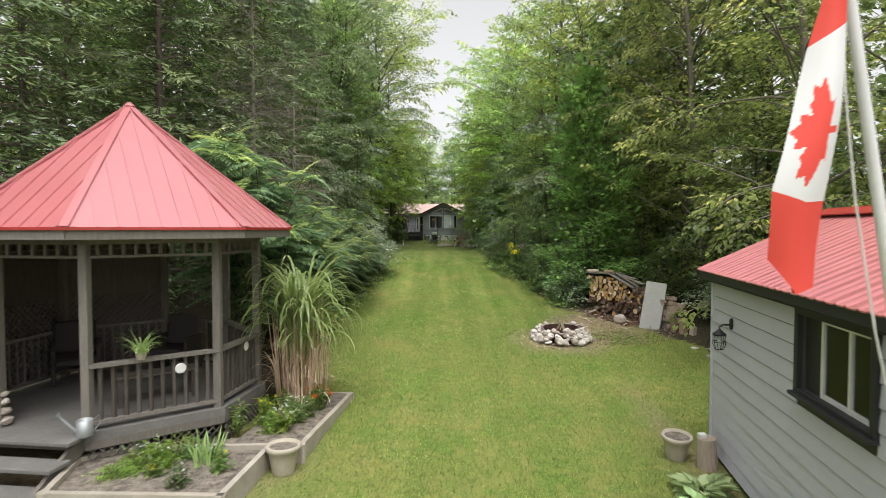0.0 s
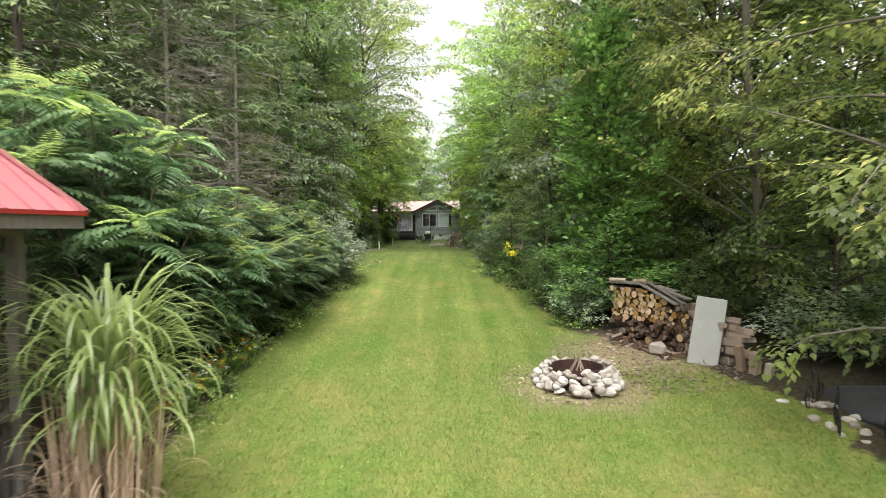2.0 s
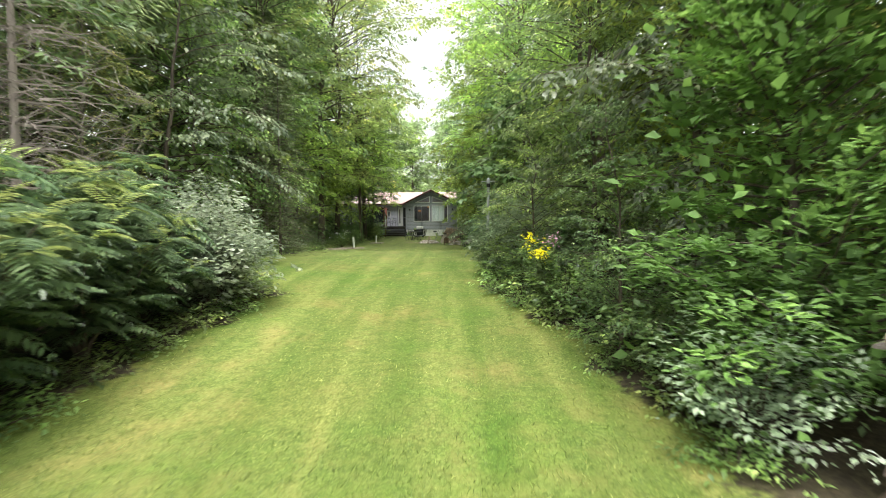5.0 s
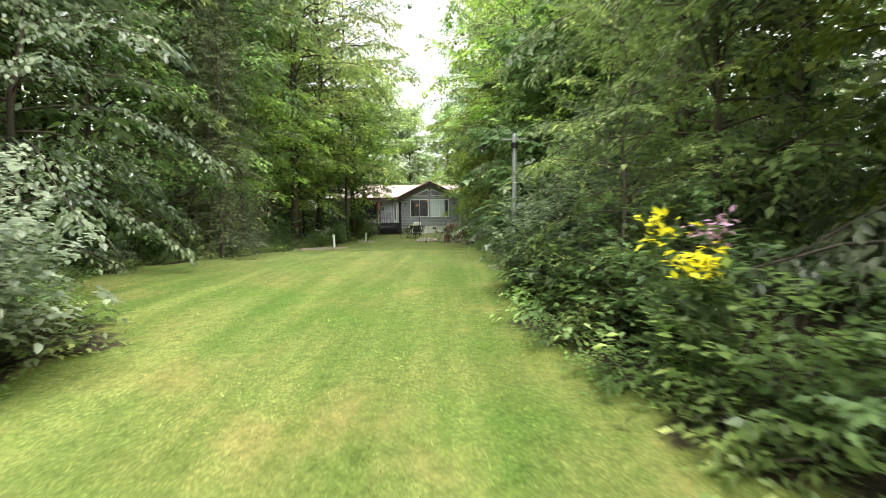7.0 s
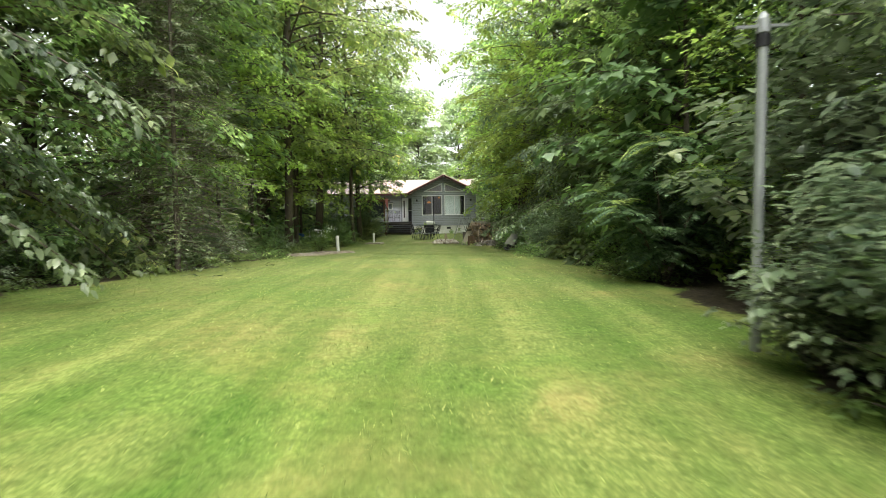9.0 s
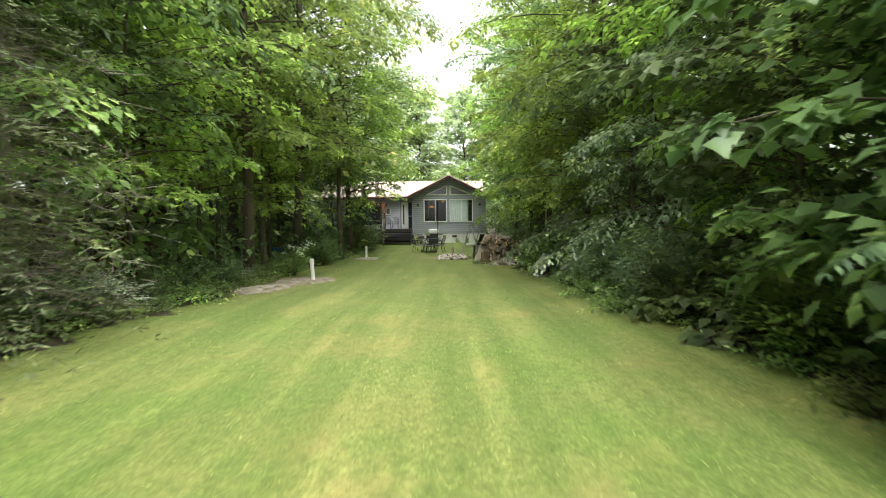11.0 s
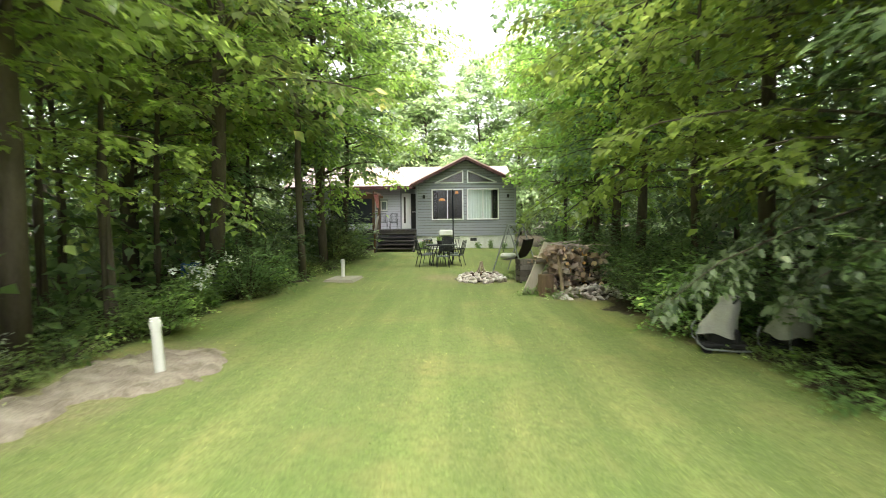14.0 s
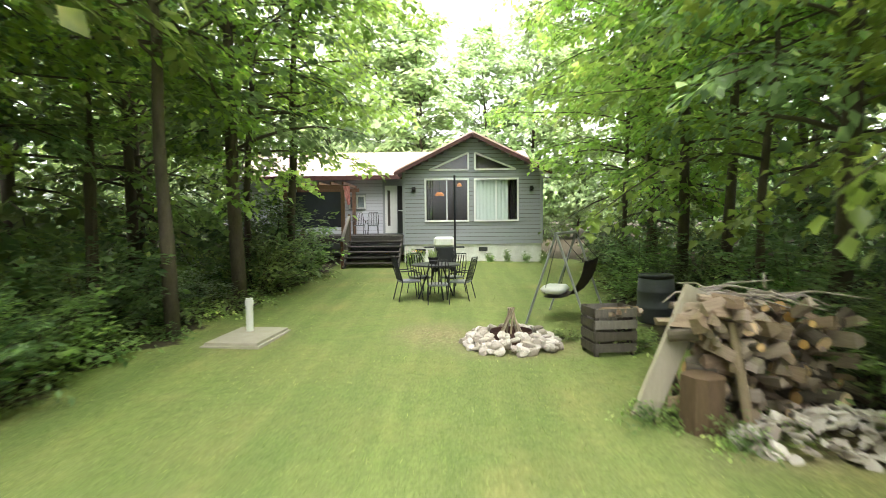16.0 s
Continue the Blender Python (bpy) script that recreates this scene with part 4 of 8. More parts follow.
# ---------------- gazebo ----------------
M_OLDWOOD = material("weathered_grey_wood", (0.24, 0.215, 0.19), (0.1, 0.088, 0.078), 0.85, scale=5, fine=45, bump=0.3, stretch=(6, 6, 0.8), piece=0.12)
M_DARKWOOD = material("dark_weathered_wood", (0.13, 0.11, 0.095), (0.05, 0.042, 0.035), 0.85, scale=5, fine=45, bump=0.3, stretch=(6, 6, 0.8), piece=0.15)
M_DECK = material("grey_painted_deck", (0.22, 0.21, 0.2), (0.11, 0.105, 0.1), 0.7, scale=4, fine=30, bump=0.15, piece=0.08)
M_RED = material("red_metal_roofing", (0.52, 0.165, 0.18), (0.44, 0.125, 0.138), 0.34, 0.0, scale=1.5, fine=25, bump=0.02, contrast=0.45, spec=0.9, coat=0.45)
M_REDTRIM = material("red_metal_trim", (0.45, 0.04, 0.035), (0.33, 0.03, 0.025), 0.4, 0.0, scale=3, fine=25, bump=0.02, spec=0.6)
GC = Vector((-4.74, 8.55, 0))
GPHI, GAL = radians(-7.0), radians(19.5)
Z_FLOOR, Z_RAIL, Z_EAVE, Z_APEX = 0.37, 1.18, 2.86, 4.71
R_POST, R_EAVE = 1.8, 2.35
G_ANG = []
for q in range(4):
    G_ANG += [GPHI + q * math.pi / 2 - GAL, GPHI + q * math.pi / 2 + GAL]
# corners 0, 1 lie on the narrow side towards the lawn, 7 and 0 bound the wide side towards the flower bed, 6 and 7 the entrance


def gpt(k, r, z):
    a = G_ANG[k % 8]
    return GC + Vector((r * math.cos(a), r * math.sin(a), z))


gazebo = thing("gazebo", pose(0, 0, 0), "weathered wooden eight-sided gazebo with a red metal roof", "gazebo")
bm = bmesh.new()
prism(bm, [(gpt(k, R_POST + 0.12, 0).x, gpt(k, R_POST + 0.12, 0).y) for k in range(8)], Z_FLOOR - 0.14, Z_FLOOR)
part("floor_deck", bm, M_DECK, gazebo, "grey painted deck")
for k in range(8):
    a, b = gpt(k, R_POST, 0), gpt(k + 1, R_POST, 0)
    wide = k % 2 == 1
    front = k in (7, 0, 1)
    back = k in (2, 3, 4, 5)
    wood = M_OLDWOOD
    part("post", bar(gpt(k, R_POST, Z_FLOOR), gpt(k, R_POST, Z_EAVE - 0.12), 0.1), wood, gazebo)
    # header beam and fascia
    part("header_beam", bar(gpt(k, R_POST + 0.02, Z_EAVE - 0.16), gpt(k + 1, R_POST + 0.02, Z_EAVE - 0.16), 0.1, 0.09), wood, gazebo)
    part("fascia_board", bar(gpt(k, R_EAVE - 0.04, Z_EAVE - 0.075), gpt(k + 1, R_EAVE - 0.04, Z_EAVE - 0.075), 0.035, 0.13), wood, gazebo)
    # spindle frieze under the header
    part("frieze_rail", bar(gpt(k, R_POST, Z_EAVE - 0.36), gpt(k + 1, R_POST, Z_EAVE - 0.36), 0.045, 0.035), wood, gazebo)
    n = 11 if wide else 7
    for j in range(1, n):
        p = a.lerp(b, j / n)
        part("spindle", bar(p + Vector((0, 0, Z_EAVE - 0.35)), p + Vector((0, 0, Z_EAVE - 0.2)), 0.035), wood, gazebo)
    if k != 6:      # the entrance has no railing
        part("top_rail", bar(a + Vector((0, 0, Z_RAIL - 0.02)), b + Vector((0, 0, Z_RAIL - 0.02)), 0.12, 0.045), wood, gazebo)
        part("bottom_rail", bar(a + Vector((0, 0, Z_FLOOR + 0.09)), b + Vector((0, 0, Z_FLOOR + 0.09)), 0.09, 0.045), wood, gazebo)
        n = 11 if wide else 9
        for j in range(1, n):
            p = a.lerp(b, j / n)
            part("baluster", bar(p + Vector((0, 0, Z_FLOOR + 0.1)), p + Vector((0, 0, Z_RAIL - 0.04)), 0.04), M_DARKWOOD if front else wood, gazebo)
    if k in (3, 4, 5):      # closed back bays
        mid_p = (a + b) / 2
        yaw = math.atan2(b.y - a.y, b.x - a.x)
        w = (b - a).length - 0.1
        lo, hi = Z_FLOOR + 0.1, Z_EAVE - 0.2
        part("back_panel", box((w, 0.03, hi - lo), Matrix.Translation(mid_p + (mid_p - Vector((GC.x, GC.y, mid_p.z))).normalized() * 0.06 + Vector((0, 0, (lo + hi) / 2))) @ Matrix.Rotation(yaw, 4, "Z")), M_DARKWOOD, gazebo)
        bm = bmesh.new()
        h = Z_RAIL + 0.5 - Z_FLOOR - 0.1
        for j in range(-8, 22):
            for sg in (-1, 1):
                x0 = -w / 2 + j * 0.11
                pts = []
                for t01 in (0.0, 1.0):
                    pts.append((x0 + (t01 * h if sg > 0 else h - t01 * h), t01 * h))
                (xa, za), (xb, zb) = pts
                t0, t1 = 0.0, 1.0
                dx = xb - xa
                ta, tb = (-w / 2 - xa) / dx, (w / 2 - xa) / dx
                t0, t1 = max(t0, min(ta, tb)), min(t1, max(ta, tb))
                if t1 - t0 > 0.05:
                    bar_between(bm, (xa + dx * t0, 0.012 * sg, za + h * t0), (xa + dx * t1, 0.012 * sg, za + h * t1), 0.03, 0.008)
        bm.transform(Matrix.Translation(mid_p + Vector((0, 0, Z_FLOOR + 0.1))) @ Matrix.Rotation(yaw, 4, "Z"))
        part("lattice", bm, M_OLDWOOD, gazebo, "diagonal lattice")


def ribbed_panel(a, b, top, rib, height, thick=0.012):
    """A triangular roof face with raised ribs that run up the slope."""
    a, b, top = Vector(a), Vector(b), Vector(top)
    bm = bmesh.new()
    n = (b - a).cross(top - a).normalized()
    if n.z < 0:
        n = -n
    lo = [bm.verts.new(p - n * thick) for p in (a, b, top)]
    hi = [bm.verts.new(p) for p in (a, b, top)]
    bm.faces.new(hi)
    bm.faces.new(list(reversed(lo)))
    for i in range(3):
        bm.faces.new((lo[i], lo[(i + 1) % 3], hi[(i + 1) % 3], hi[i]))
    mid_e = (a + b) / 2
    up = (top - mid_e)
    along = (b - a)
    L = along.length
    k = int(L / rib)
    ribs = []
    for i in range(-k, k + 1):
        off = i * rib
        if abs(off) > L / 2 - 0.03:
            continue
        e = mid_e + along.normalized() * off
        f = 1 - abs(off) / (L / 2)
        t = e + up * f * 0.99
        ribs.append((e + n * height * 0.4, t + n * height * 0.4))
    bmesh.ops.recalc_face_normals(bm, faces=bm.faces)
    return bm, ribs


for k in range(8):
    bm, ribs = ribbed_panel(gpt(k, R_EAVE, Z_EAVE), gpt(k + 1, R_EAVE, Z_EAVE), GC + Vector((0, 0, Z_APEX)), 0.23, 0.018)
    panel = part("roof_panel", bm, M_RED, gazebo, "ribbed red metal roof panel")
    for e0, e1 in ribs:
        part("rib", bar(e0, e1, 0.022, 0.018), M_RED, panel)
    part("hip_cap", bar(gpt(k, R_EAVE, Z_EAVE + 0.012), GC + Vector((0, 0, Z_APEX + 0.012)), 0.1, 0.02), M_RED, gazebo)
    part("drip_edge", bar(gpt(k, R_EAVE, Z_EAVE - 0.012), gpt(k + 1, R_EAVE, Z_EAVE - 0.012), 0.02, 0.035), M_REDTRIM, gazebo)
part("roof_finial", cyl(0.09, 0.03, 0.06, Matrix.Translation(GC + Vector((0, 0, Z_APEX - 0.02)))), M_RED, gazebo)
# skirt and steps at the entrance
for k in range(8):
    a, b = gpt(k, R_POST + 0.1, Z_FLOOR - 0.16), gpt(k + 1, R_POST + 0.1, Z_FLOOR - 0.16)
    part("skirt_board", bar(a, b, 0.04, 0.1), M_OLDWOOD, gazebo)
    w, h = (b - a).length - 0.06, 0.3
    bm = bmesh.new()
    for j in range(-4, int(w / 0.1) + 2):
        for sg in (-1, 1):
            xa = -w / 2 + j * 0.1 + (0 if sg > 0 else h)
            t0, t1 = sorted(((-w / 2 - xa) / (sg * h), (w / 2 - xa) / (sg * h)))
            t0, t1 = max(0, t0), min(1, t1)
            if t1 - t0 > 0.1:
                bar_between(bm, (xa + sg * h * t0, 0.006 * sg, h * t0), (xa + sg * h * t1, 0.006 * sg, h * t1), 0.03, 0.007)
    bm.transform(Matrix.Translation((a + b) / 2 + Vector((0, 0, -0.34))) @ Matrix.Rotation(math.atan2(b.y - a.y, b.x - a.x), 4, "Z"))
    if k != 6:
        part("skirt_lattice", bm, M_OLDWOOD, gazebo, "diagonal lattice skirt")
    else:
        bm.free()
ea, eb = gpt(6, R_POST + 0.13, 0), gpt(7, R_POST + 0.13, 0)
out = ((ea + eb) / 2 - GC).normalized()
for j in range(3):
    z = Z_FLOOR - 0.02 - 0.2 * j
    c = (ea + eb) / 2 + out * (0.14 + 0.28 * j)
    part("step_tread", box(((eb - ea).length + 0.1, 0.32, 0.05), Matrix.Translation((c.x, c.y, z)) @ Matrix.Rotation(math.atan2(eb.y - ea.y, eb.x - ea.x), 4, "Z"), 0.008), M_DECK, gazebo)
for e in (ea.lerp(eb, 0.04), ea.lerp(eb, 0.96)):
    part("stringer", bar((e.x, e.y, Z_FLOOR - 0.12), (e.x + out.x * 0.85, e.y + out.y * 0.85, Z_FLOOR - 0.62), 0.05, 0.2), M_OLDWOOD, gazebo)

# ---------------- shed ----------------
M_SIDING = material("grey_vinyl_siding", (0.57, 0.565, 0.66), (0.48, 0.475, 0.56), 0.5, scale=1.2, fine=20, bump=0.05, contrast=0.3, piece=0.03)
M_BLACKTRIM = material("black_painted_trim", (0.035, 0.036, 0.04), (0.018, 0.018, 0.02), 0.6, scale=4, fine=50, bump=0.2)
M_WHITEPAINT = material("white_painted_wood", (0.78, 0.78, 0.77), (0.6, 0.6, 0.58), 0.5, scale=6, fine=40, bump=0.06, contrast=0.4)
M_GLASS = glass_material("window_glass")
M_SHEDGLASS = glass_material("dusty_shed_glass", (0.7, 0.72, 0.72), 0.6)
M_INSIDE = material("dark_interior_and_lap_shadow", (0.1, 0.09, 0.08), (0.04, 0.035, 0.03), 0.8, bump=0.05)

SH_U, SH_V = Vector((-0.165, -0.986, 0)), Vector((0.986, -0.165, 0))
SHED_M = Matrix(((SH_U.x, SH_V.x, 0, 3.63), (SH_U.y, SH_V.y, 0, 7.5), (0, 0, 1, 0), (0, 0, 0, 1)))
SL, SW, SZ0, SZ1, SRIDGE = 4.6, 2.9, -0.1, 2.24, 3.05
shed = thing("shed", pose(0, 0, 0), "small grey-sided shed with a red metal roof", "shed")
WIN = (2.57, 3.68, 1.42, 2.09)


def shed_part(name, bm, mat, label="", smooth=False):
    bm.transform(SHED_M)
    bmesh.ops.recalc_face_normals(bm, faces=bm.faces)
    return part(name, bm, mat, shed, label, smooth)


def clap(x0, x1, z0, z1, lip=0.02):
    """One course of lap siding on the long wall: a slat whose foot stands proud."""
    bm = bmesh.new()
    # top edge 13 mm short, so dark backing draws the lap's shadow line
    pts = [(0.0, z0 + 0.004), (-lip, z0), (-0.006, z1 - 0.013), (0.0, z1 - 0.013)]
    a = [bm.verts.new((x0, y, z)) for y, z in pts]
    b = [bm.verts.new((x1, y, z)) for y, z in pts]
    for i in range(4):
        bm.faces.new((a[i], a[(i + 1) % 4], b[(i + 1) % 4], b[i]))
    bm.faces.new(list(reversed(a)))
    bm.faces.new(b)
    return bm


course = 0.172
z = SZ0
while z < SZ1 - 0.01:
    z1 = min(z + course, SZ1)
    spans = [(0.06, SL)]
    if z1 > WIN[2] - 0.06 and z < WIN[3] + 0.05:
        spans = [(0.06, WIN[0] - 0.06), (WIN[1] + 0.06, SL)]
    for s0, s1 in spans:
        shed_part("siding_board", clap(s0, s1, z, z1), M_SIDING)
    z = z1
# dark sheathing shows through the slots as the laps' painted shadow
for x0, x1, z0, z1 in ((0, WIN[0], SZ0, SZ1), (WIN[1], SL, SZ0, SZ1), (WIN[0], WIN[1], SZ0, WIN[2]), (WIN[0], WIN[1], WIN[3], SZ1)):
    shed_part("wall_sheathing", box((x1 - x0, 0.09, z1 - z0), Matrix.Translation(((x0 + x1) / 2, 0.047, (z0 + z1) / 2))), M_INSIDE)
for x in (0.045, SL - 0.045):
    bm = bmesh.new()
    prism(bm, [(0.0, SZ0), (SW, SZ0), (SW, SZ1), (SW / 2, SRIDGE - 0.06), (0.0, SZ1)], -0.045, 0.045, Matrix.Translation((x, 0.0, 0)) @ Matrix(((0, 0, 1, 0), (1, 0, 0, 0), (0, 1, 0, 0), (0, 0, 0, 1))))
    shed_part("gable_wall", bm, M_SIDING)
shed_part("back_wall", box((SL, 0.09, SZ1 - SZ0), Matrix.Translation((SL / 2, SW - 0.045, (SZ0 + SZ1) / 2))), M_SIDING)
shed_part("shed_floor", box((SL - 0.1, SW - 0.1, 0.05), Matrix.Translation((SL / 2, SW / 2, SZ0 + 0.05))), M_INSIDE)
shed_part("corner_trim", box((0.07, 0.03, SZ1 - SZ0), Matrix.Translation((0.028, -0.014, (SZ0 + SZ1) / 2)), 0.004), M_SIDING, "grey corner trim")
shed_part("fascia", box((SL + 0.3, 0.03, 0.1), Matrix.Translation((SL / 2, -0.14, SZ1 - 0.005)), 0.004), M_BLACKTRIM, "black fascia board")
shed_part("soffit", box((SL + 0.3, 0.14, 0.015), Matrix.Translation((SL / 2, -0.065, SZ1 - 0.07))), M_BLACKTRIM)
rise = (SRIDGE - 2.29) / (SW / 2 + 0.17)
for sg in (0, 1):
    bm = bmesh.new()
    nx_, step = 150, (SL + 0.34) / 150
    prof = []
    for i in range(nx_ + 1):
        ph = (i * step / 0.15) % 1.0
        prof.append((-0.17 + i * step, 0.013 if ph < 0.22 else (0.004 if 0.55 < ph < 0.68 else 0.0)))
    rows = []
    for t01 in (0.0, 1.0):
        yy = -0.17 + t01 * (SW / 2 + 0.17)
        zz = 2.29 + t01 * (SRIDGE - 2.29)
        if sg:
            yy = SW - yy
        rows.append([[bm.verts.new((x, yy, zz + h + dz)) for x, h in prof] for dz in (0.0, -0.012)])
    for i in range(nx_):
        bm.faces.new((rows[0][0][i], rows[0][0][i + 1], rows[1][0][i + 1], rows[1][0][i]))
        bm.faces.new((rows[0][1][i], rows[1][1][i], rows[1][1][i + 1], rows[0][1][i + 1]))
        for r in (0, 1):
            bm.faces.new((rows[r][0][i], rows[r][1][i], rows[r][1][i + 1], rows[r][0][i + 1]))
    for i in (0, nx_):
        bm.faces.new((rows[0][0][i], rows[1][0][i], rows[1][1][i], rows[0][1][i]))
    shed_part("roof_panel", bm, M_RED, "ribbed red metal roof panel")
bm = bmesh.new()
for sg in (-1, 1):
    add_box(bm, (SL + 0.36, 0.2, 0.015), Matrix.Translation((SL / 2, SW / 2 + sg * 0.085, SRIDGE + 0.015)) @ Matrix.Rotation(-sg * 0.45, 4, "X"))
shed_part("ridge_cap", bm, M_REDTRIM)
for x in (-0.15, SL + 0.15):
    for sg in (0, 1):
        y0, y1 = (-0.17, SW / 2) if not sg else (SW + 0.17, SW / 2)
        shed_part("rake_board", bar((x, y0, 2.23), (x, y1, SRIDGE - 0.06), 0.025, 0.1), M_BLACKTRIM)
# window
w0, w1, h0, h1 = WIN
bm = bmesh.new()
for sz, c in (((w1 - w0 + 0.14, 0.05, 0.07), ((w0 + w1) / 2, -0.02, h1 + 0.035)), ((w1 - w0 + 0.14, 0.05, 0.07), ((w0 + w1) / 2, -0.02, h0 - 0.035)),
              ((0.07, 0.05, h1 - h0), (w0 - 0.035, -0.02, (h0 + h1) / 2)), ((0.07, 0.05, h1 - h0), (w1 + 0.035, -0.02, (h0 + h1) / 2))):
    add_box(bm, sz, Matrix.Translation(c), 0.004)
win = shed_part("window", bm, M_BLACKTRIM, "white sash window in a peeling black frame")
bm = bmesh.new()
for x in (w0 + 0.3, w0 + 0.72, w1 - 0.02):
    add_box(bm, (0.035, 0.035, h1 - h0), Matrix.Translation((x, 0.04, (h0 + h1) / 2)))
for zz in (h0 + 0.02, h1 - 0.02):
    add_box(bm, (w1 - w0 - 0.3, 0.033, 0.035), Matrix.Translation(((w0 + 0.3 + w1) / 2, 0.04, zz)))
sash = shed_part("sash", bm, M_WHITEPAINT)
sash.parent = win
bm = bmesh.new()
add_box(bm, (0.3, 0.03, h1 - h0), Matrix.Translation((w0 + 0.15, 0.045, (h0 + h1) / 2)))
pb = shed_part("blank_panel", bm, M_BLACKTRIM)
pb.parent = win
bm = bmesh.new()
add_box(bm, (w1 - w0 - 0.32, 0.006, h1 - h0 - 0.04), Matrix.Translation(((w0 + 0.3 + w1) / 2, 0.045, (h0 + h1) / 2)))
pn = shed_part("pane", bm, M_SHEDGLASS)
pn.parent = win
pn.visible_shadow = False
bm = bmesh.new()
add_box(bm, (w1 - w0 + 0.16, 0.09, 0.03), Matrix.Translation(((w0 + w1) / 2, -0.045, h0 - 0.05)), 0.004)
sl = shed_part("sill", bm, M_BLACKTRIM)
sl.parent = win

# ---------------- house ----------------
M_HSIDING = material("grey_house_siding", (0.3, 0.31, 0.345), (0.255, 0.265, 0.295), 0.55, scale=1.0, fine=20, bump=0.05, contrast=0.3, piece=0.04)
M_CONCRETE = material("pale_painted_concrete", (0.84, 0.84, 0.82), (0.5, 0.49, 0.46), 0.85, scale=3, fine=30, bump=0.25, contrast=0.6)
# Paler than faded red: the sky's reflection is put into the base colour.
M_HROOF = material("faded_metal_roof_with_sky_sheen", (0.74, 0.53, 0.52), (0.62, 0.41, 0.4), 0.3, scale=1.0, fine=20, bump=0.03, spec=0.7, coat=0.3)
M_BROWNTRIM = material("dark_red_fascia", (0.09, 0.032, 0.03), (0.05, 0.02, 0.02), 0.6, bump=0.05)
M_VINYL = material("white_vinyl", (0.8, 0.8, 0.79), (0.7, 0.7, 0.69), 0.4, scale=4, fine=30, bump=0.03, contrast=0.3)
M_DARKDECK = material("dark_stained_deck", (0.06, 0.05, 0.045), (0.025, 0.022, 0.02), 0.7, scale=5, fine=40, bump=0.2, piece=0.2)
HY = 64.9
house = thing("house", pose(0, 0, 0), "grey-sided bungalow with a gabled front room and metal roof", "house")


def hp(name, bm, mat, label="", parent=None):
    bmesh.ops.recalc_face_normals(bm, faces=bm.faces)
    return part(name, bm, mat, parent or house, label)


HX0, HX1, HB, HE, HA = -2.3, 2.4, 2.1, 4.56, 5.72
W1, W2 = (-1.59, -0.07, 2.86, 4.34), (0.1, 1.62, 2.86, 4.34)
T_Z0 = 4.63


def roof_z(x):
    return HA - abs(x - 0.05) * (HA - HE) / (HX1 - 0.05)


hp("foundation", box((HX1 - HX0, 0.2, HB - 1.3), Matrix.Translation(((HX0 + HX1) / 2, HY + 0.12, (HB + 1.3) / 2))), M_CONCRETE, "pale concrete foundation with stains")
# wall courses of the gable end, cut round the windows
zc, hc = HB, 0.128
while zc < HA - 0.1:
    z1 = zc + hc
    zm = (zc + z1) / 2
    half_w = (HA - zm) * (HX1 - 0.05) / (HA - HE)
    x0, x1 = max(HX0, 0.05 - half_w), min(HX1, 0.05 + half_w)
    cuts = []
    for a, b, c, d in (W1, W2):
        if z1 > c and zc < d:
            cuts.append((a, b))
    if T_Z0 < z1 and zc < 5.22:
        s = max(0.0, (5.22 - max(zm, T_Z0)) / (5.22 - T_Z0))
        if s > 0.05:
            cuts += [(-0.09 - 1.34 * s, -0.09), (0.14, 0.14 + 1.4 * s)]
    spans, cur = [], x0
    for a, b in sorted(cuts):
        if a > cur:
            spans.append((cur, a))
        cur = max(cur, b)
    if cur < x1:
        spans.append((cur, x1))
    for a, b in spans:
        if b - a > 0.03:
            bm = clap(a, b, zc, z1, 0.018)
            bm.transform(Matrix.Translation((0, HY, 0)))
            hp("siding_board", bm, M_HSIDING)
            # dark backing shows between courses in place of the laps' shadow
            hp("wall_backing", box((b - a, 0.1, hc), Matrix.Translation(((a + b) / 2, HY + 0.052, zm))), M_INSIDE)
    zc = z1
# short courses between the whole ones and the window frames
for a, b, z0, z1 in ((W1[0], W1[1], 2.74, 2.86), (W2[0], W2[1], 2.74, 2.86), (W1[0], W1[1], 4.34, 4.404), (W2[0], W2[1], 4.34, 4.404), (-1.46, -0.09, 4.532, 4.6), (0.14, 1.57, 4.532, 4.6)):
    bm = clap(a, b, z0, z1, 0.018)
    bm.transform(Matrix.Translation((0, HY, 0)))
    hp("siding_board", bm, M_HSIDING)
    hp("wall_backing", box((b - a, 0.1, z1 - z0), Matrix.Translation(((a + b) / 2, HY + 0.052, (z0 + z1) / 2))), M_INSIDE)
for x in (HX0, HX1):
    hp("corner_trim", box((0.09, 0.05, HE - HB), Matrix.Translation((x, HY - 0.01, (HE + HB) / 2))), M_HSIDING)
    hp("side_wall", box((0.12, 6.0, HE - 1.3), Matrix.Translation((x + (0.06 if x < 0 else -0.06), HY + 3.1, (HE + 1.3) / 2))), M_HSIDING)


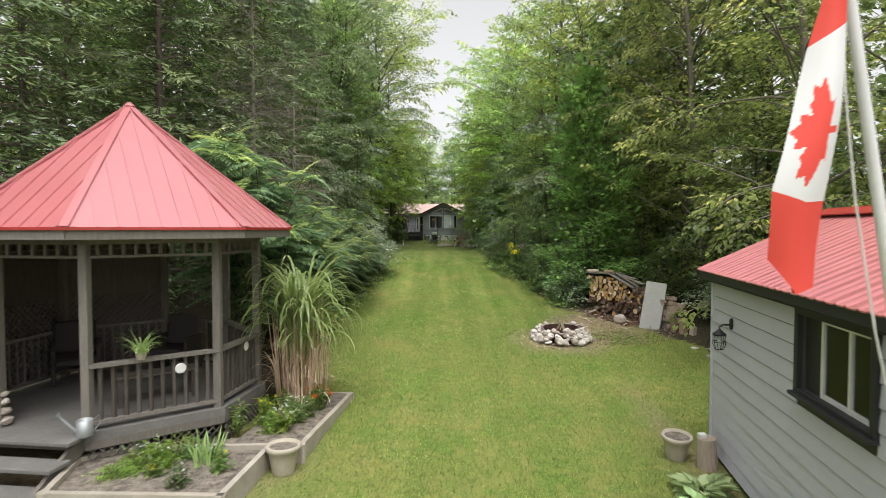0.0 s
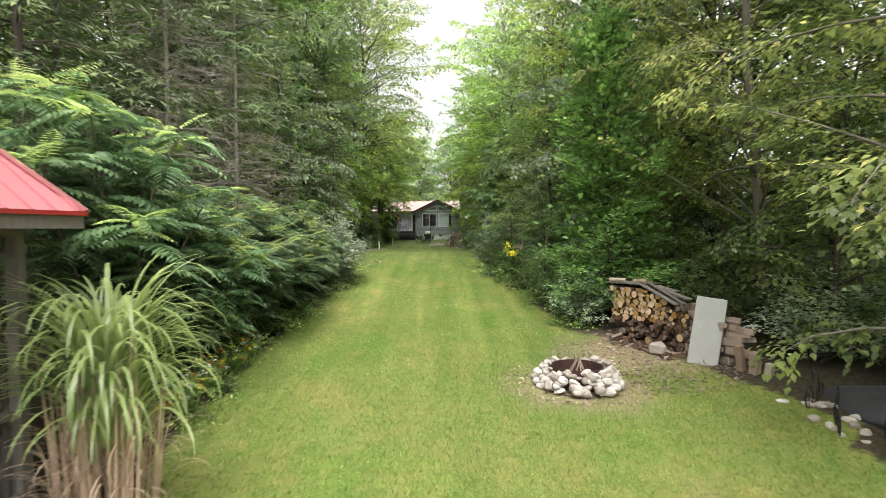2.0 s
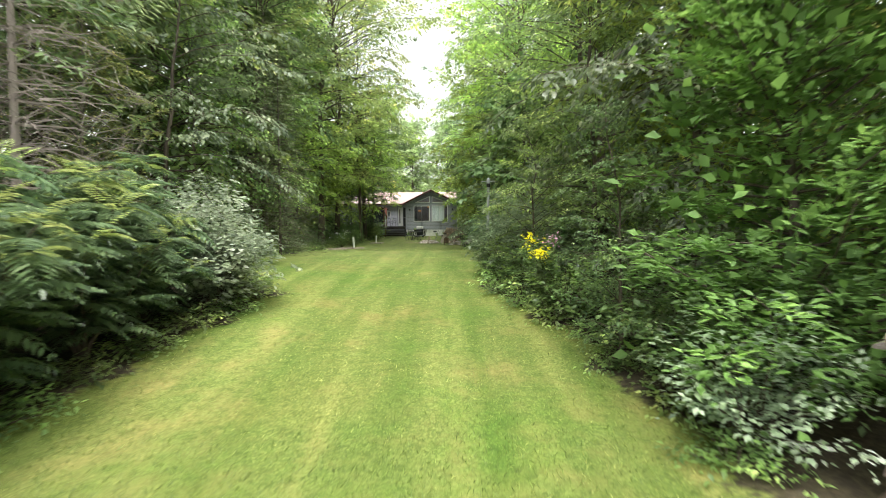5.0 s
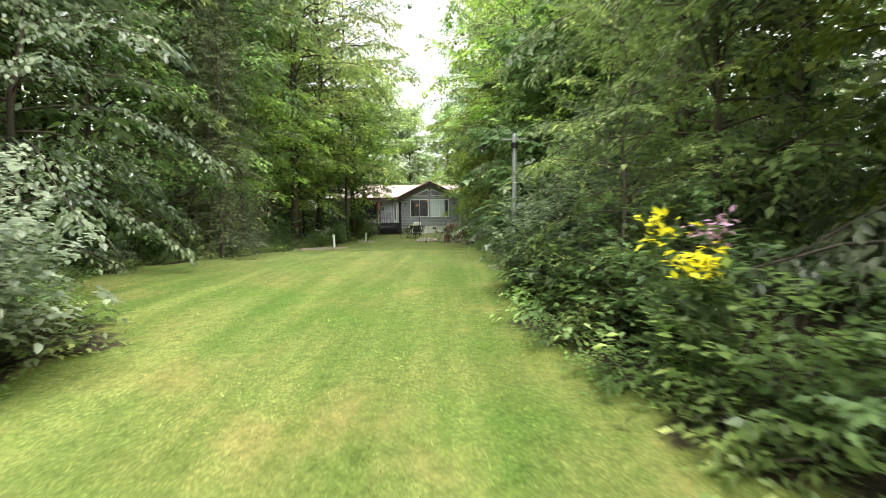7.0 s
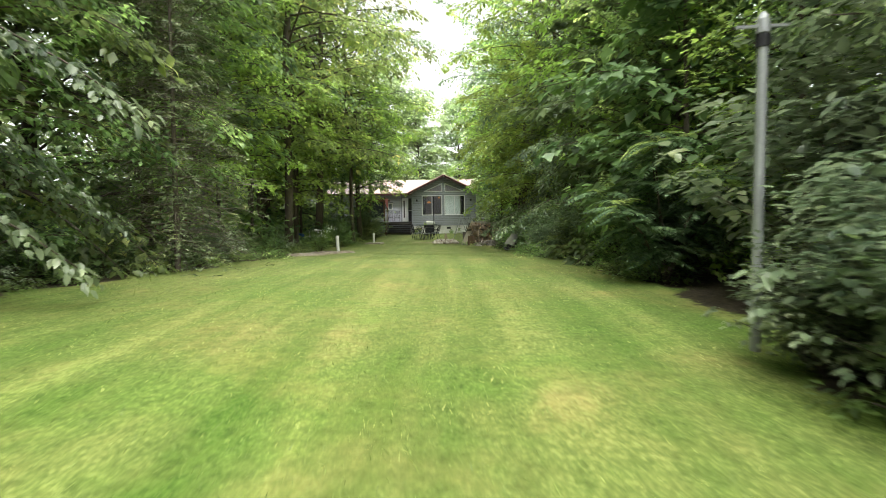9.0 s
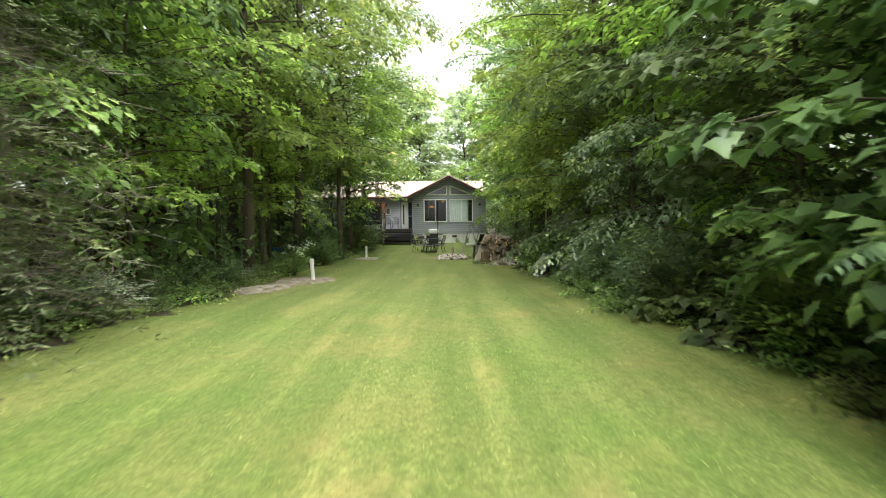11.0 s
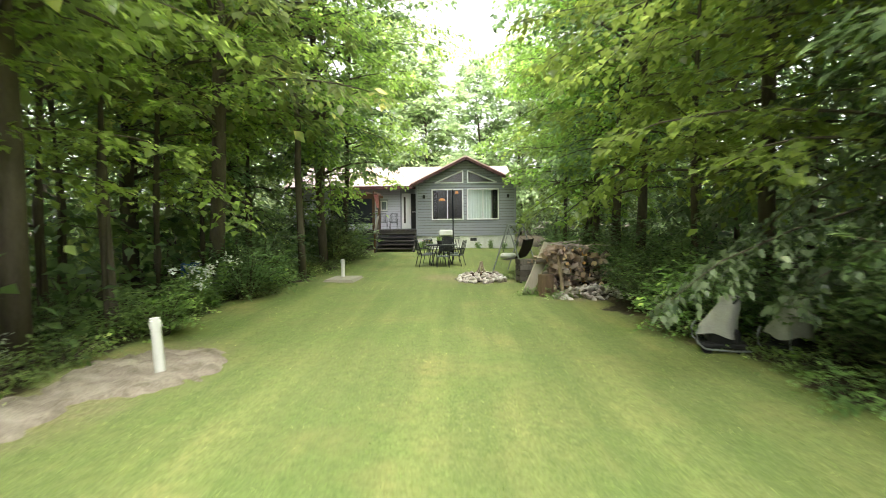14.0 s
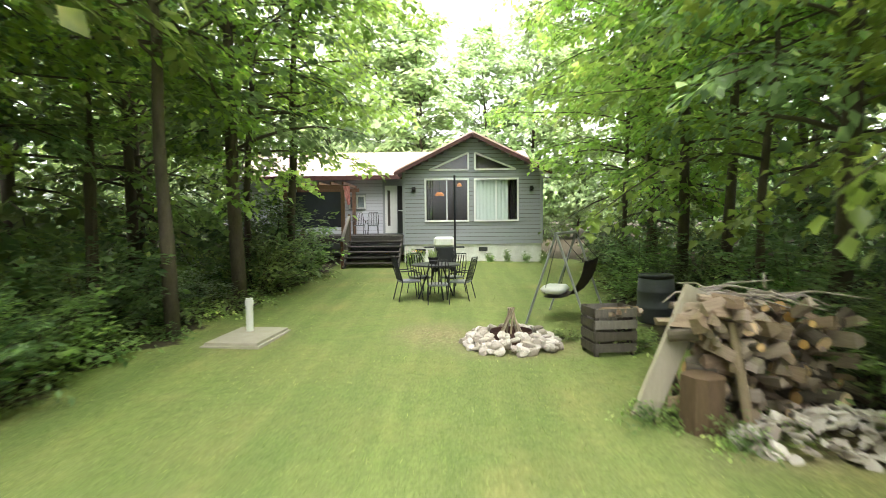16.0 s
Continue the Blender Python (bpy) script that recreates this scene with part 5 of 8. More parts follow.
def house_window(a, b, c, d, y):
    fr = bmesh.new()
    for sz, p in (((b - a, 0.07, 0.06), ((a + b) / 2, y - 0.02, c + 0.03)), ((b - a, 0.07, 0.06), ((a + b) / 2, y - 0.02, d - 0.03)), ((0.06, 0.07, d - c - 0.12), (a + 0.03, y - 0.02, (c + d) / 2)),
                  ((0.06, 0.07, d - c - 0.12), (b - 0.03, y - 0.02, (c + d) / 2)), ((0.05, 0.06, d - c - 0.12), ((a + b) / 2, y - 0.01, (c + d) / 2))):
        add_box(fr, sz, Matrix.Translation(p), 0.006)
    w = hp("window", fr, M_VINYL, "white vinyl sliding window")
    for k in (0, 1):
        x0 = a + 0.06 + k * ((b - a) / 2 - 0.03)
        pane = part("pane", box(((b - a) / 2 - 0.09, 0.008, d - c - 0.12), Matrix.Translation((x0 + (b - a) / 4 - 0.045, y + 0.01, (c + d) / 2))), M_GLASS, w)
        pane.visible_shadow = False
    return w


house_window(*W1, HY)
house_window(*W2, HY)
for outline in ([(-1.42, T_Z0), (-0.09, T_Z0), (-0.09, 5.2)], [(0.14, T_Z0), (1.53, T_Z0), (0.14, 5.2)]):
    fr = bmesh.new()
    for i in range(3):
        (xa, za), (xb, zb) = outline[i], outline[(i + 1) % 3]
        bar_between(fr, (xa, HY - 0.02, za), (xb, HY - 0.02, zb), 0.06, 0.06)
    w = hp("gable_window", fr, M_VINYL, "white triangular gable window")
    bm = bmesh.new()
    prism(bm, outline, 0, 0.008, Matrix(((1, 0, 0, 0), (0, 0, -1, HY + 0.012), (0, 1, 0, 0), (0, 0, 0, 1))))
    bmesh.ops.recalc_face_normals(bm, faces=bm.faces)
    part("pane", bm, M_GLASS, w).visible_shadow = False
# roof of the gabled room
for sg in (-1, 1):
    xe = 0.05 + sg * (HX1 - 0.05 + 0.28)
    ze = HA - (HX1 + 0.23) * (HA - HE) / (HX1 - 0.05)
    bm = bmesh.new()
    a, b = Vector((0.05, 0, HA + 0.14)), Vector((xe, 0, ze + 0.14))
    prism(bm, [(a.x, a.z), (b.x, b.z), (b.x, b.z - 0.04), (a.x, a.z - 0.04)], -7.4, 0.45, Matrix(((1, 0, 0, 0), (0, 0, -1, HY), (0, 1, 0, 0), (0, 0, 0, 1))))
    rpanel = hp("roof_panel", bm, M_HROOF, "ribbed metal roof panel")
    for k in range(25):
        y = HY - 0.4 + k * 0.3
        part("rib", bar((a.x, y, a.z + 0.012), (b.x, y, b.z + 0.012), 0.03, 0.025), M_HROOF, rpanel)
    hp("rake_board", bar((a.x, HY - 0.44, a.z - 0.1), (b.x, HY - 0.44, b.z - 0.1), 0.03, 0.12), M_BROWNTRIM, "dark red rake board")
    hp("soffit", bar((a.x, HY - 0.2, a.z - 0.1), (b.x, HY - 0.2, b.z - 0.1), 0.4, 0.02), M_VINYL)
# room behind the big windows
M_ROOM = material("room_wall_paint", (0.35, 0.3, 0.25), (0.25, 0.21, 0.18), 0.8, bump=0.05)
M_FLOORWOOD = material("room_wood_floor", (0.25, 0.15, 0.08), (0.14, 0.08, 0.04), 0.5, bump=0.05)
hp("room_floor", box((HX1 - HX0 - 0.2, 5.9, 0.06), Matrix.Translation((0.05, HY + 3.1, 2.42))), M_FLOORWOOD)
hp("room_back_wall", box((HX1 - HX0 - 0.2, 0.1, 3.6), Matrix.Translation((0.05, HY + 6.0, 4.1))), M_ROOM)
# recessed wing with the door, behind the deck
DY = 67.2
hp("wing_wall", box((6.6, 0.12, 2.9), Matrix.Translation((-5.6, DY + 0.08, 3.05))), M_HSIDING)
zc = 2.44
while zc < 4.4:
    # Wing courses take the paler shed siding: its brighter light is put into colour.
    for a, b in ((-8.9, -4.62), (-3.94, -3.3)):
        bm = clap(a, b, zc, zc + hc, 0.018)
        bm.transform(Matrix.Translation((0, DY + 0.015, 0)))
        hp("siding_board", bm, M_SIDING)
    if zc + hc < 3.36 or zc > 3.92:
        bm = clap(-4.62, -3.94, zc, zc + hc, 0.018)
        bm.transform(Matrix.Translation((0, DY + 0.015, 0)))
        hp("siding_board", bm, M_SIDING)
    zc += hc
d1 = hp("door", box((0.46, 0.05, 1.82), Matrix.Translation((-2.98, DY - 0.01, 3.35)), 0.005), M_VINYL, "white door with a narrow glass light")
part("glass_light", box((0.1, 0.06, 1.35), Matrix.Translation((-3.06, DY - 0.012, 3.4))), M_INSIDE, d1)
d2 = hp("storm_door", box((0.34, 0.05, 1.8), Matrix.Translation((-2.55, DY - 0.02, 3.34)), 0.005), M_BLACKTRIM, "dark screen door")
part("push_bar", box((0.3, 0.02, 0.03), Matrix.Translation((-2.55, DY - 0.055, 3.3))), M_VINYL, d2)
house_window(-4.6, -3.96, 3.38, 3.9, DY + 0.0)
# long roof behind
bm = bmesh.new()
prism(bm, [(DY - 0.4, 4.63), (DY + 3.6, 5.95), (DY + 8.4, 4.4), (DY + 8.4, 4.34), (DY + 3.6, 5.88), (DY - 0.4, 4.57)], -9.2, 2.6, Matrix(((0, 0, 1, 0), (1, 0, 0, 0), (0, 1, 0, 0), (0, 0, 0, 1))))
mroof = hp("main_roof", bm, M_HROOF, "long low metal roof")
for k in range(39):
    x = -9.1 + k * 0.3
    part("rib", bar((x, DY - 0.4, 4.645), (x, DY + 3.6, 5.965), 0.03, 0.025), M_HROOF, mroof)
hp("main_fascia", box((6.7, 0.03, 0.16), Matrix.Translation((-5.8, DY - 0.42, 4.55))), M_BROWNTRIM)
# east side
hp("east_wall", box((0.12, 8.0, 3.0), Matrix.Translation((2.35, DY + 4.0, 2.9))), M_HSIDING)
hp("rear_wall", box((11.3, 0.12, 3.0), Matrix.Translation((-3.3, DY + 8.0, 2.9))), M_HSIDING)
# deck and steps
deck = thing("deck", pose(0, 0, 0), "dark stained wooden deck with wide steps", "deck")
for k in range(14):
    part("deck_board", box((4.4, 0.13, 0.035), Matrix.Translation((-4.5, 64.55 + 0.19 * k * 1.0 - 0.0, 2.4)) @ Matrix.Diagonal((1, 1.35, 1, 1))), M_DARKDECK, deck)
part("rim_board", box((4.4, 0.05, 0.2), Matrix.Translation((-4.5, 64.42, 2.28))), M_DARKDECK, deck)
for k in range(5):
    part("step_tread", box((1.75, 0.3, 0.04), Matrix.Translation((-3.2, 64.3 - 0.28 * k, 2.24 - 0.16 * k)), 0.006), M_DARKDECK, deck)
for x in (-4.05, -2.35):
    part("stringer", bar((x, 64.45, 2.2), (x, 62.95, 1.4), 0.05, 0.24), M_DARKDECK, deck)
for x, y in ((-6.6, 64.5), (-4.2, 64.5), (-6.6, 67.0)):
    part("deck_post", bar((x, y, 1.2), (x, y, 2.38), 0.1), M_DARKDECK, deck)

# ---------------- stones, logs and the first fire pit ----------------
M_STONE = material("pale_field_stone", (0.56, 0.5, 0.45), (0.33, 0.29, 0.26), 0.85, scale=7, fine=60, bump=0.3, piece=0.4)
M_RUST = material("rusty_steel", (0.1, 0.045, 0.035), (0.035, 0.018, 0.016), 0.8, scale=8, fine=60, bump=0.2)
M_ENDGRAIN = material("cut_log_end", (0.66, 0.46, 0.25), (0.42, 0.26, 0.13), 0.85, scale=20, fine=90, bump=0.15, piece=0.3)
M_SPLIT = material("split_grey_firewood", (0.45, 0.355, 0.275), (0.19, 0.135, 0.1), 0.9, scale=6, fine=60, bump=0.35, stretch=(8, 8, 1), piece=0.3)
M_SLAB = material("light_concrete_slab", (0.46, 0.46, 0.44), (0.34, 0.34, 0.32), 0.85, scale=5, fine=80, bump=0.2)
M_STICK = material("dry_sticks", (0.4, 0.33, 0.24), (0.22, 0.17, 0.12), 0.9, bump=0.1, piece=0.2)
srng = random.Random(17)


def stone_mesh(seed, squash=0.7):
    r = random.Random(seed)
    bm = bmesh.new()
    bmesh.ops.create_icosphere(bm, subdivisions=2, radius=0.5)
    ax = [Vector((r.gauss(0, 1), r.gauss(0, 1), r.gauss(0, 1))).normalized() for _ in range(13)]
    cut = [r.uniform(0.27, 0.43) for _ in ax]
    for v in bm.verts:
        for a, c in zip(ax, cut):
            d = v.co.dot(a)
            if d > c:
                v.co -= a * (d - c) * 0.96
        v.co.z *= squash
    me = bpy.data.meshes.new("stone")
    bm.to_mesh(me)
    bm.free()
    me.materials.append(M_STONE)
    return me


STONES = [stone_mesh(k, 0.65 + 0.05 * (k % 4)) for k in range(8)]


def fire_pit(x, y, r_ring, rim, r_out, count, group, heap):
    z0 = gz(x, y)
    pit = thing("fire_pit", Matrix.Translation((x, y, z0)), "fire pit of heaped pale stones round a rusty steel ring", "fire pit", group)
    bm = bmesh.new()
    seg = 28
    prof = ((r_ring, -0.05), (r_ring, rim), (r_ring - 0.012, rim), (r_ring - 0.012, 0.02))
    rings = [[bm.verts.new((r * math.cos(2 * math.pi * i / seg), r * math.sin(2 * math.pi * i / seg), z)) for i in range(seg)] for r, z in prof]
    for a, b in zip(rings, rings[1:]):
        for i in range(seg):
            bm.faces.new((a[i], a[(i + 1) % seg], b[(i + 1) % seg], b[i]))
    part("steel_ring", bm, M_RUST, pit, "rusty steel ring")
    bm = lathe(((r_ring - 0.015, -0.03), (r_ring - 0.02, 0.06), (0.1, 0.1)), 20)
    part("ash_bed", bm, M_RUST, pit, "dark ash and soil")
    for k in range(count):
        a = k * 2.399 + srng.uniform(-0.2, 0.2)
        f = ((k + 0.5) / count)
        r = r_ring + 0.08 + (r_out - r_ring - 0.05) * f
        h = max(0.03, heap * (1 - f) ** 0.8)
        s = srng.uniform(0.09, 0.2) * (1.0 if f > 0.3 else 0.85)
        ob = part("stone", STONES[k % 8], None, pit)
        ob.matrix_basis = pose(r * math.cos(a), r * math.sin(a), h * srng.uniform(0.75, 1.0), srng.uniform(-25, 25), srng.uniform(-25, 25), srng.uniform(0, 360)) @ Matrix.Diagonal((s * 1.25, s, s, 1))
    return pit


pit = fire_pit(2.74, 12.98, 0.4, 0.3, 0.64, 190, "fire pits", 0.33)
for k in range(9):
    a = k * 0.7
    part("kindling_stick", bar((0.18 * math.cos(a), 0.18 * math.sin(a), 0.1), (0.05 * math.cos(a + 2), 0.05 * math.sin(a + 2), 0.42 + 0.03 * (k % 3)), 0.022, seg=6), M_STICK, pit)
pit2 = fire_pit(0.14, 53.55, 0.3, 0.2, 0.66, 190, "fire pits", 0.22)
for k in range(7):
    a = k * 0.9
    part("kindling_stick", bar((0.2 * math.cos(a), 0.2 * math.sin(a), 0.05), (0.04 * math.cos(a + 2), 0.04 * math.sin(a + 2), 0.52), 0.03, seg=6), M_STICK, pit2)


def log_mesh(seed, r, length):
    rr = random.Random(seed)
    bm = bmesh.new()
    seg = 11
    k = [rr.uniform(0.88, 1.08) for _ in range(seg)]
    a = [bm.verts.new((r * k[i] * math.cos(2 * math.pi * i / seg), r * k[i] * math.sin(2 * math.pi * i / seg), 0)) for i in range(seg)]
    b = [bm.verts.new((v.co.x * 0.95, v.co.y * 0.95, length)) for v in a]
    for i in range(seg):
        bm.faces.new((a[i], a[(i + 1) % seg], b[(i + 1) % seg], b[i]))
    fa, fb = bm.faces.new(list(reversed(a))), bm.faces.new(b)
    fa.material_index = fb.material_index = 1
    me = bpy.data.meshes.new("log")
    bm.to_mesh(me)
    bm.free()
    me.materials.append(M_BARK)
    me.materials.append(M_ENDGRAIN)
    return me


def split_mesh(seed, r, length):
    rr = random.Random(seed)
    bm = bmesh.new()
    pts = [(0, 0)] + [(r * rr.uniform(0.85, 1.1) * math.cos(t), r * rr.uniform(0.85, 1.1) * math.sin(t)) for t in (0.0, 0.45, 0.9, 1.35)]
    prism(bm, pts, 0, length)
    for v in bm.verts:
        v.co += Vector((rr.uniform(-1, 1), rr.uniform(-1, 1), rr.uniform(-1, 1))) * 0.008
    bmesh.ops.recalc_face_normals(bm, faces=bm.faces)
    me = bpy.data.meshes.new("split_log")
    bm.to_mesh(me)
    bm.free()
    me.materials.append(M_SPLIT)
    return me


LOGS = [(r, log_mesh(k, r, 0.42)) for k, r in enumerate((0.028, 0.036, 0.045, 0.055, 0.07))]
M_BARKSPLIT = material("split_wood_with_dark_bark", (0.2, 0.125, 0.085), (0.06, 0.038, 0.028), 0.95, scale=6, fine=60, bump=0.5, stretch=(8, 8, 1), piece=0.45)
SPLITS = [split_mesh(k, r, 0.42) for k, r in enumerate((0.09, 0.11, 0.13, 0.1))]

DARK_SPLITS = [split_mesh(k + 20, r, 0.42) for k, r in enumerate((0.08, 0.1, 0.12))]
for me in DARK_SPLITS:
    me.materials[0] = M_BARKSPLIT
# first wood pile: u runs along its face, n out of it
PU, PN = Vector((0.55, -0.835, 0)), Vector((-0.835, -0.55, 0))
P0 = Vector((4.12, 15.95, gz(4.3, 15.9) - 0.02))
pile = thing("wood_pile", pose(0, 0, 0), "stacked round firewood logs with pale cut ends", "wood pile")
LOGROT = Matrix(((PU.x, 0, -PN.x, 0), (PU.y, 0, -PN.y, 0), (0, 1, 0, 0), (0, 0, 0, 1)))


def pile_height(u):
    return 1.04 if u < 0.85 else 1.04 - (u - 0.85) * 0.42


row, z = 0, 0.05
while z < 1.15:
    u = 0.05 + (row % 2) * 0.05
    while u < 1.75:
        r, me = LOGS[srng.choice((0, 1, 2, 2, 3, 3, 4))]
        if z < pile_height(u):
            low = z < 0.4
            ob = part("log", srng.choice(DARK_SPLITS) if (low and srng.random() < 0.85) or (u > 1.2 and srng.random() < 0.5) else me, None, pile)
            p = P0 + PU * (u + r) + Vector((0, 0, z)) + PN * srng.uniform(-0.05, 0.08) * (1.6 if low else 1)
            ob.matrix_basis = Matrix.Translation(p) @ LOGROT @ pose(0, 0, 0, srng.uniform(-7, 7), srng.uniform(-7, 7), srng.uniform(0, 360))
        u += 2 * r + 0.006
    z += 0.078
    row += 1
# sheets and boards that cover the pile
for k, (u0, z0, u1, z1, w, off) in enumerate(((-0.05, 1.1, 0.9, 1.12, 0.5, -0.2), (0.8, 1.13, 1.6, 0.8, 0.14, 0.02), (0.7, 1.15, 1.75, 0.9, 0.16, -0.16), (0.55, 1.13, 1.35, 1.0, 0.14, -0.36), (0.9, 1.17, 1.7, 0.82, 0.07, -0.05))):
    a, b = P0 + PU * u0 + PN * off + Vector((0, 0, z0)), P0 + PU * u1 + PN * off + Vector((0, 0, z1))
    part("cover_board", bar(a, b, w, 0.022), M_OLDWOOD, pile, "weathered grey cover board")
for u, z, s in ((0.02, 1.13, 0.1), (0.2, 1.14, 0.12), (0.62, 1.15, 0.14), (0.7, 1.15, 0.1)):
    ob = part("log", SPLITS[1], None, pile)
    ob.matrix_basis = Matrix.Translation(P0 + PU * u + Vector((0, 0, z)) - PN * 0.02) @ LOGROT @ pose(0, 0, 0, 0, 90, 0) @ Matrix.Diagonal((0.6, 0.6, 0.5, 1))
# split wood beside it
heap = thing("split_wood_pile", pose(0, 0, 0), "loose stack of split grey firewood", "wood pile")
for k in range(90):
    u = 1.35 + (k % 9) * 0.14 + srng.uniform(-0.04, 0.04)
    h = (k // 9) * 0.12 + 0.06
    if h > 1.0 - (u - 1.35) * 0.25:
        continue
    p = P0 + PU * u - PN * srng.uniform(0.05, 0.3) + Vector((0, 0, h - 0.12))
    ob = part("split_log", SPLITS[k % 4], None, heap)
    ob.matrix_basis = Matrix.Translation(p) @ Matrix.Rotation(math.atan2(PU.y, PU.x), 4, "Z") @ pose(0, 0, 0, srng.uniform(-12, 12), 90 + srng.uniform(-10, 10), srng.uniform(-25, 25))
for k in range(70):      # loose bark and branches at the foot
    p = P0 + PU * srng.uniform(0.0, 1.8) + PN * srng.uniform(0.0, 0.5)
    ob = part("split_log", DARK_SPLITS[k % 3] if k % 4 else SPLITS[k % 4], None, heap)
    s = srng.uniform(0.25, 0.75)
    ob.matrix_basis = Matrix.Translation((p.x, p.y, gz(p.x, p.y) + 0.03)) @ pose(0, 0, 0, 90 + srng.uniform(-20, 20), srng.uniform(0, 30), srng.uniform(0, 360)) @ Matrix.Diagonal((s * 0.8, s * 0.8, s, 1))
# slab that leans on the pile
a, b = Vector((4.93, 14.05, gz(4.9, 14.1) - 0.01)), Vector((5.34, 13.77, gz(5.3, 13.8) - 0.01))
top = Vector((0.24, 0.16, 1.15))
slab = tagged(new("concrete_slab"), "pale concrete slab that leans on the split wood", "slab")
bm = bmesh.new()
nrm = (b - a).cross(top).normalized() * 0.05
lo = [bm.verts.new(p) for p in (a, b, b + top * 1.0, a + top * 1.02)]
hi = [bm.verts.new(v.co - nrm) for v in lo]
for i in range(4):
    bm.faces.new((lo[i], lo[(i + 1) % 4], hi[(i + 1) % 4], hi[i]))
bm.faces.new(list(reversed(lo)))
bm.faces.new(hi)
bmesh.ops.recalc_face_normals(bm, faces=bm.faces)
bmesh.ops.bevel(bm, geom=list(bm.edges), offset=0.008, segments=1, affect="EDGES")
part("slab_body", bm, M_SLAB, slab)
for x, y, r, h, lean in ((5.75, 13.35, 0.12, 0.42, 0), (5.95, 13.3, 0.1, 0.25, 4), (5.62, 13.5, 0.1, 0.5, -5)):
    st = tagged(new("stump"), "upright split block beside the wood stack", "log", "cut logs")
    st.matrix_basis = pose(x, y, gz(x, y) - 0.03, lean, lean, 40)
    part("log_body", box((r * 1.7, r * 1.1, h), Matrix.Translation((0, 0, h / 2)), 0.014), M_SPLIT, st)
rock = tagged(new("boulder", STONES[3]), "pale rounded boulder at the foot of the wood pile", "rock")
rock.matrix_basis = pose(4.62, 14.55, gz(4.6, 14.5) + 0.1, 10, 0, 50) @ Matrix.Diagonal((0.42, 0.34, 0.4, 1))
plant_out("rose_bush", shrub[1], 3.75, 16.9, "shrub with small grey-green leaves", "shrub", size=0.78, names=("stem_clump", "foliage"))
for k, (x, y, s) in enumerate(((8.5, 13.1, 1.1), (7.3, 14.2, 1.1), (9.0, 11.9, 1.0), (6.4, 15.8, 1.0), (9.0, 10.4, 1.1))):
    plant_out("shrub", shrub[k % 3], x, y, "leafy undergrowth beside the firewood", "shrub", "undergrowth by the firewood", k, s, names=("stem_clump", "foliage"))

# ornament of bent iron wheels, dark mesh-covered heap, loose stones
M_IRON = material("black_wrought_iron", (0.03, 0.03, 0.032), (0.015, 0.015, 0.016), 0.5, 0.4, bump=0.05)


def ring_bm(radius, wire, m, seg=20):
    bm = bmesh.new()
    pts = [m @ Vector((radius * math.cos(2 * math.pi * i / seg), 0, radius * math.sin(2 * math.pi * i / seg))) for i in range(seg + 1)]
    tube(bm, pts, wire, 5)
    return bm


for x, y, turn in ((5.95, 12.15, 40), (5.7, 11.35, 60), (5.95, 10.85, 55)):
    bike = thing("garden_bicycle", pose(x, y, gz(x, y), 0, 0, turn), "small black wrought-iron bicycle ornament", "ornament", "iron ornaments")
    for wx, r in ((-0.25, 0.15), (0.2, 0.14)):
        wh = part("wheel", ring_bm(r, 0.009, Matrix.Translation((wx, 0, r))), M_IRON, bike)
        for k in range(4):
            a = k * math.pi / 4
            part("spoke", bar((wx - r * math.cos(a), 0, r - r * math.sin(a)), (wx + r * math.cos(a), 0, r + r * math.sin(a)), 0.006), M_IRON, wh)
    bm = bmesh.new()
    tube(bm, [(-0.25, 0, 0.15), (-0.1, 0, 0.36), (0.1, 0, 0.42), (0.2, 0, 0.14)], 0.009, 5)
    part("frame", bm, M_IRON, bike)
    bm = bmesh.new()
    tube(bm, [(-0.1, 0, 0.36), (-0.16, 0.0, 0.5), (-0.05, 0, 0.56), (0.0, 0, 0.5)], 0.009, 5)
    part("handlebar", bm, M_IRON, bike)
M_MESHTARP = material("dark_grey_tarp", (0.06, 0.062, 0.07), (0.03, 0.03, 0.035), 0.6, scale=3, fine=40, bump=0.3)
bm = bmesh.new()
bmesh.ops.create_uvsphere(bm, u_segments=28, v_segments=14, radius=1.0)
for v in bm.verts:
    v.co = Vector((v.co.x * 0.75, v.co.y * 1.0, max(-0.02, v.co.z) * 0.62)) + Vector((0, 0, 0.05 * math.sin(v.co.x * 7) * math.sin(v.co.y * 6)))
heap_cover = tagged(new("covered_heap"), "low heap under a dark grey tarpaulin", "tarpaulin")
heap_cover.matrix_basis = pose(7.0, 11.7, gz(7, 11.7) - 0.03, 0, 0, 20) @ Matrix.Diagonal((1.1, 1.2, 0.55, 1))
part("tarpaulin", bm, M_MESHTARP, heap_cover, smooth=True)
for k in range(24):
    x, y = 5.5 + srng.random() * 0.8, 10.3 + srng.random() * 2.0
    o = tagged(new("stone", STONES[k % 8]), "loose pale stone on bare earth", "stone", "stones beside the shed")
    s = srng.uniform(0.07, 0.17)
    o.matrix_basis = pose(x, y, gz(x, y) + s * 0.15, 0, 0, k * 40) @ Matrix.Diagonal((s * 1.3, s, s, 1))

# ---------------- lantern, flag, pole ----------------
M_LAMPGLASS = glass_material("lantern_glass")
lantern = thing("wall_lantern", pose(0, 0, 0), "black caged wall lantern on the grey siding", "lamp")


def at_shed(x, y, z):
    return SHED_M @ Vector((x, y, z))


bm = bmesh.new()
add_cyl(bm, 0.055, 0.05, 0.025, Matrix.Translation((0.8, -0.018, 1.7)) @ Matrix.Rotation(math.pi / 2, 4, "X") @ Matrix.Diagonal((0.75, 1.3, 1, 1)), 18)
bm.transform(SHED_M)
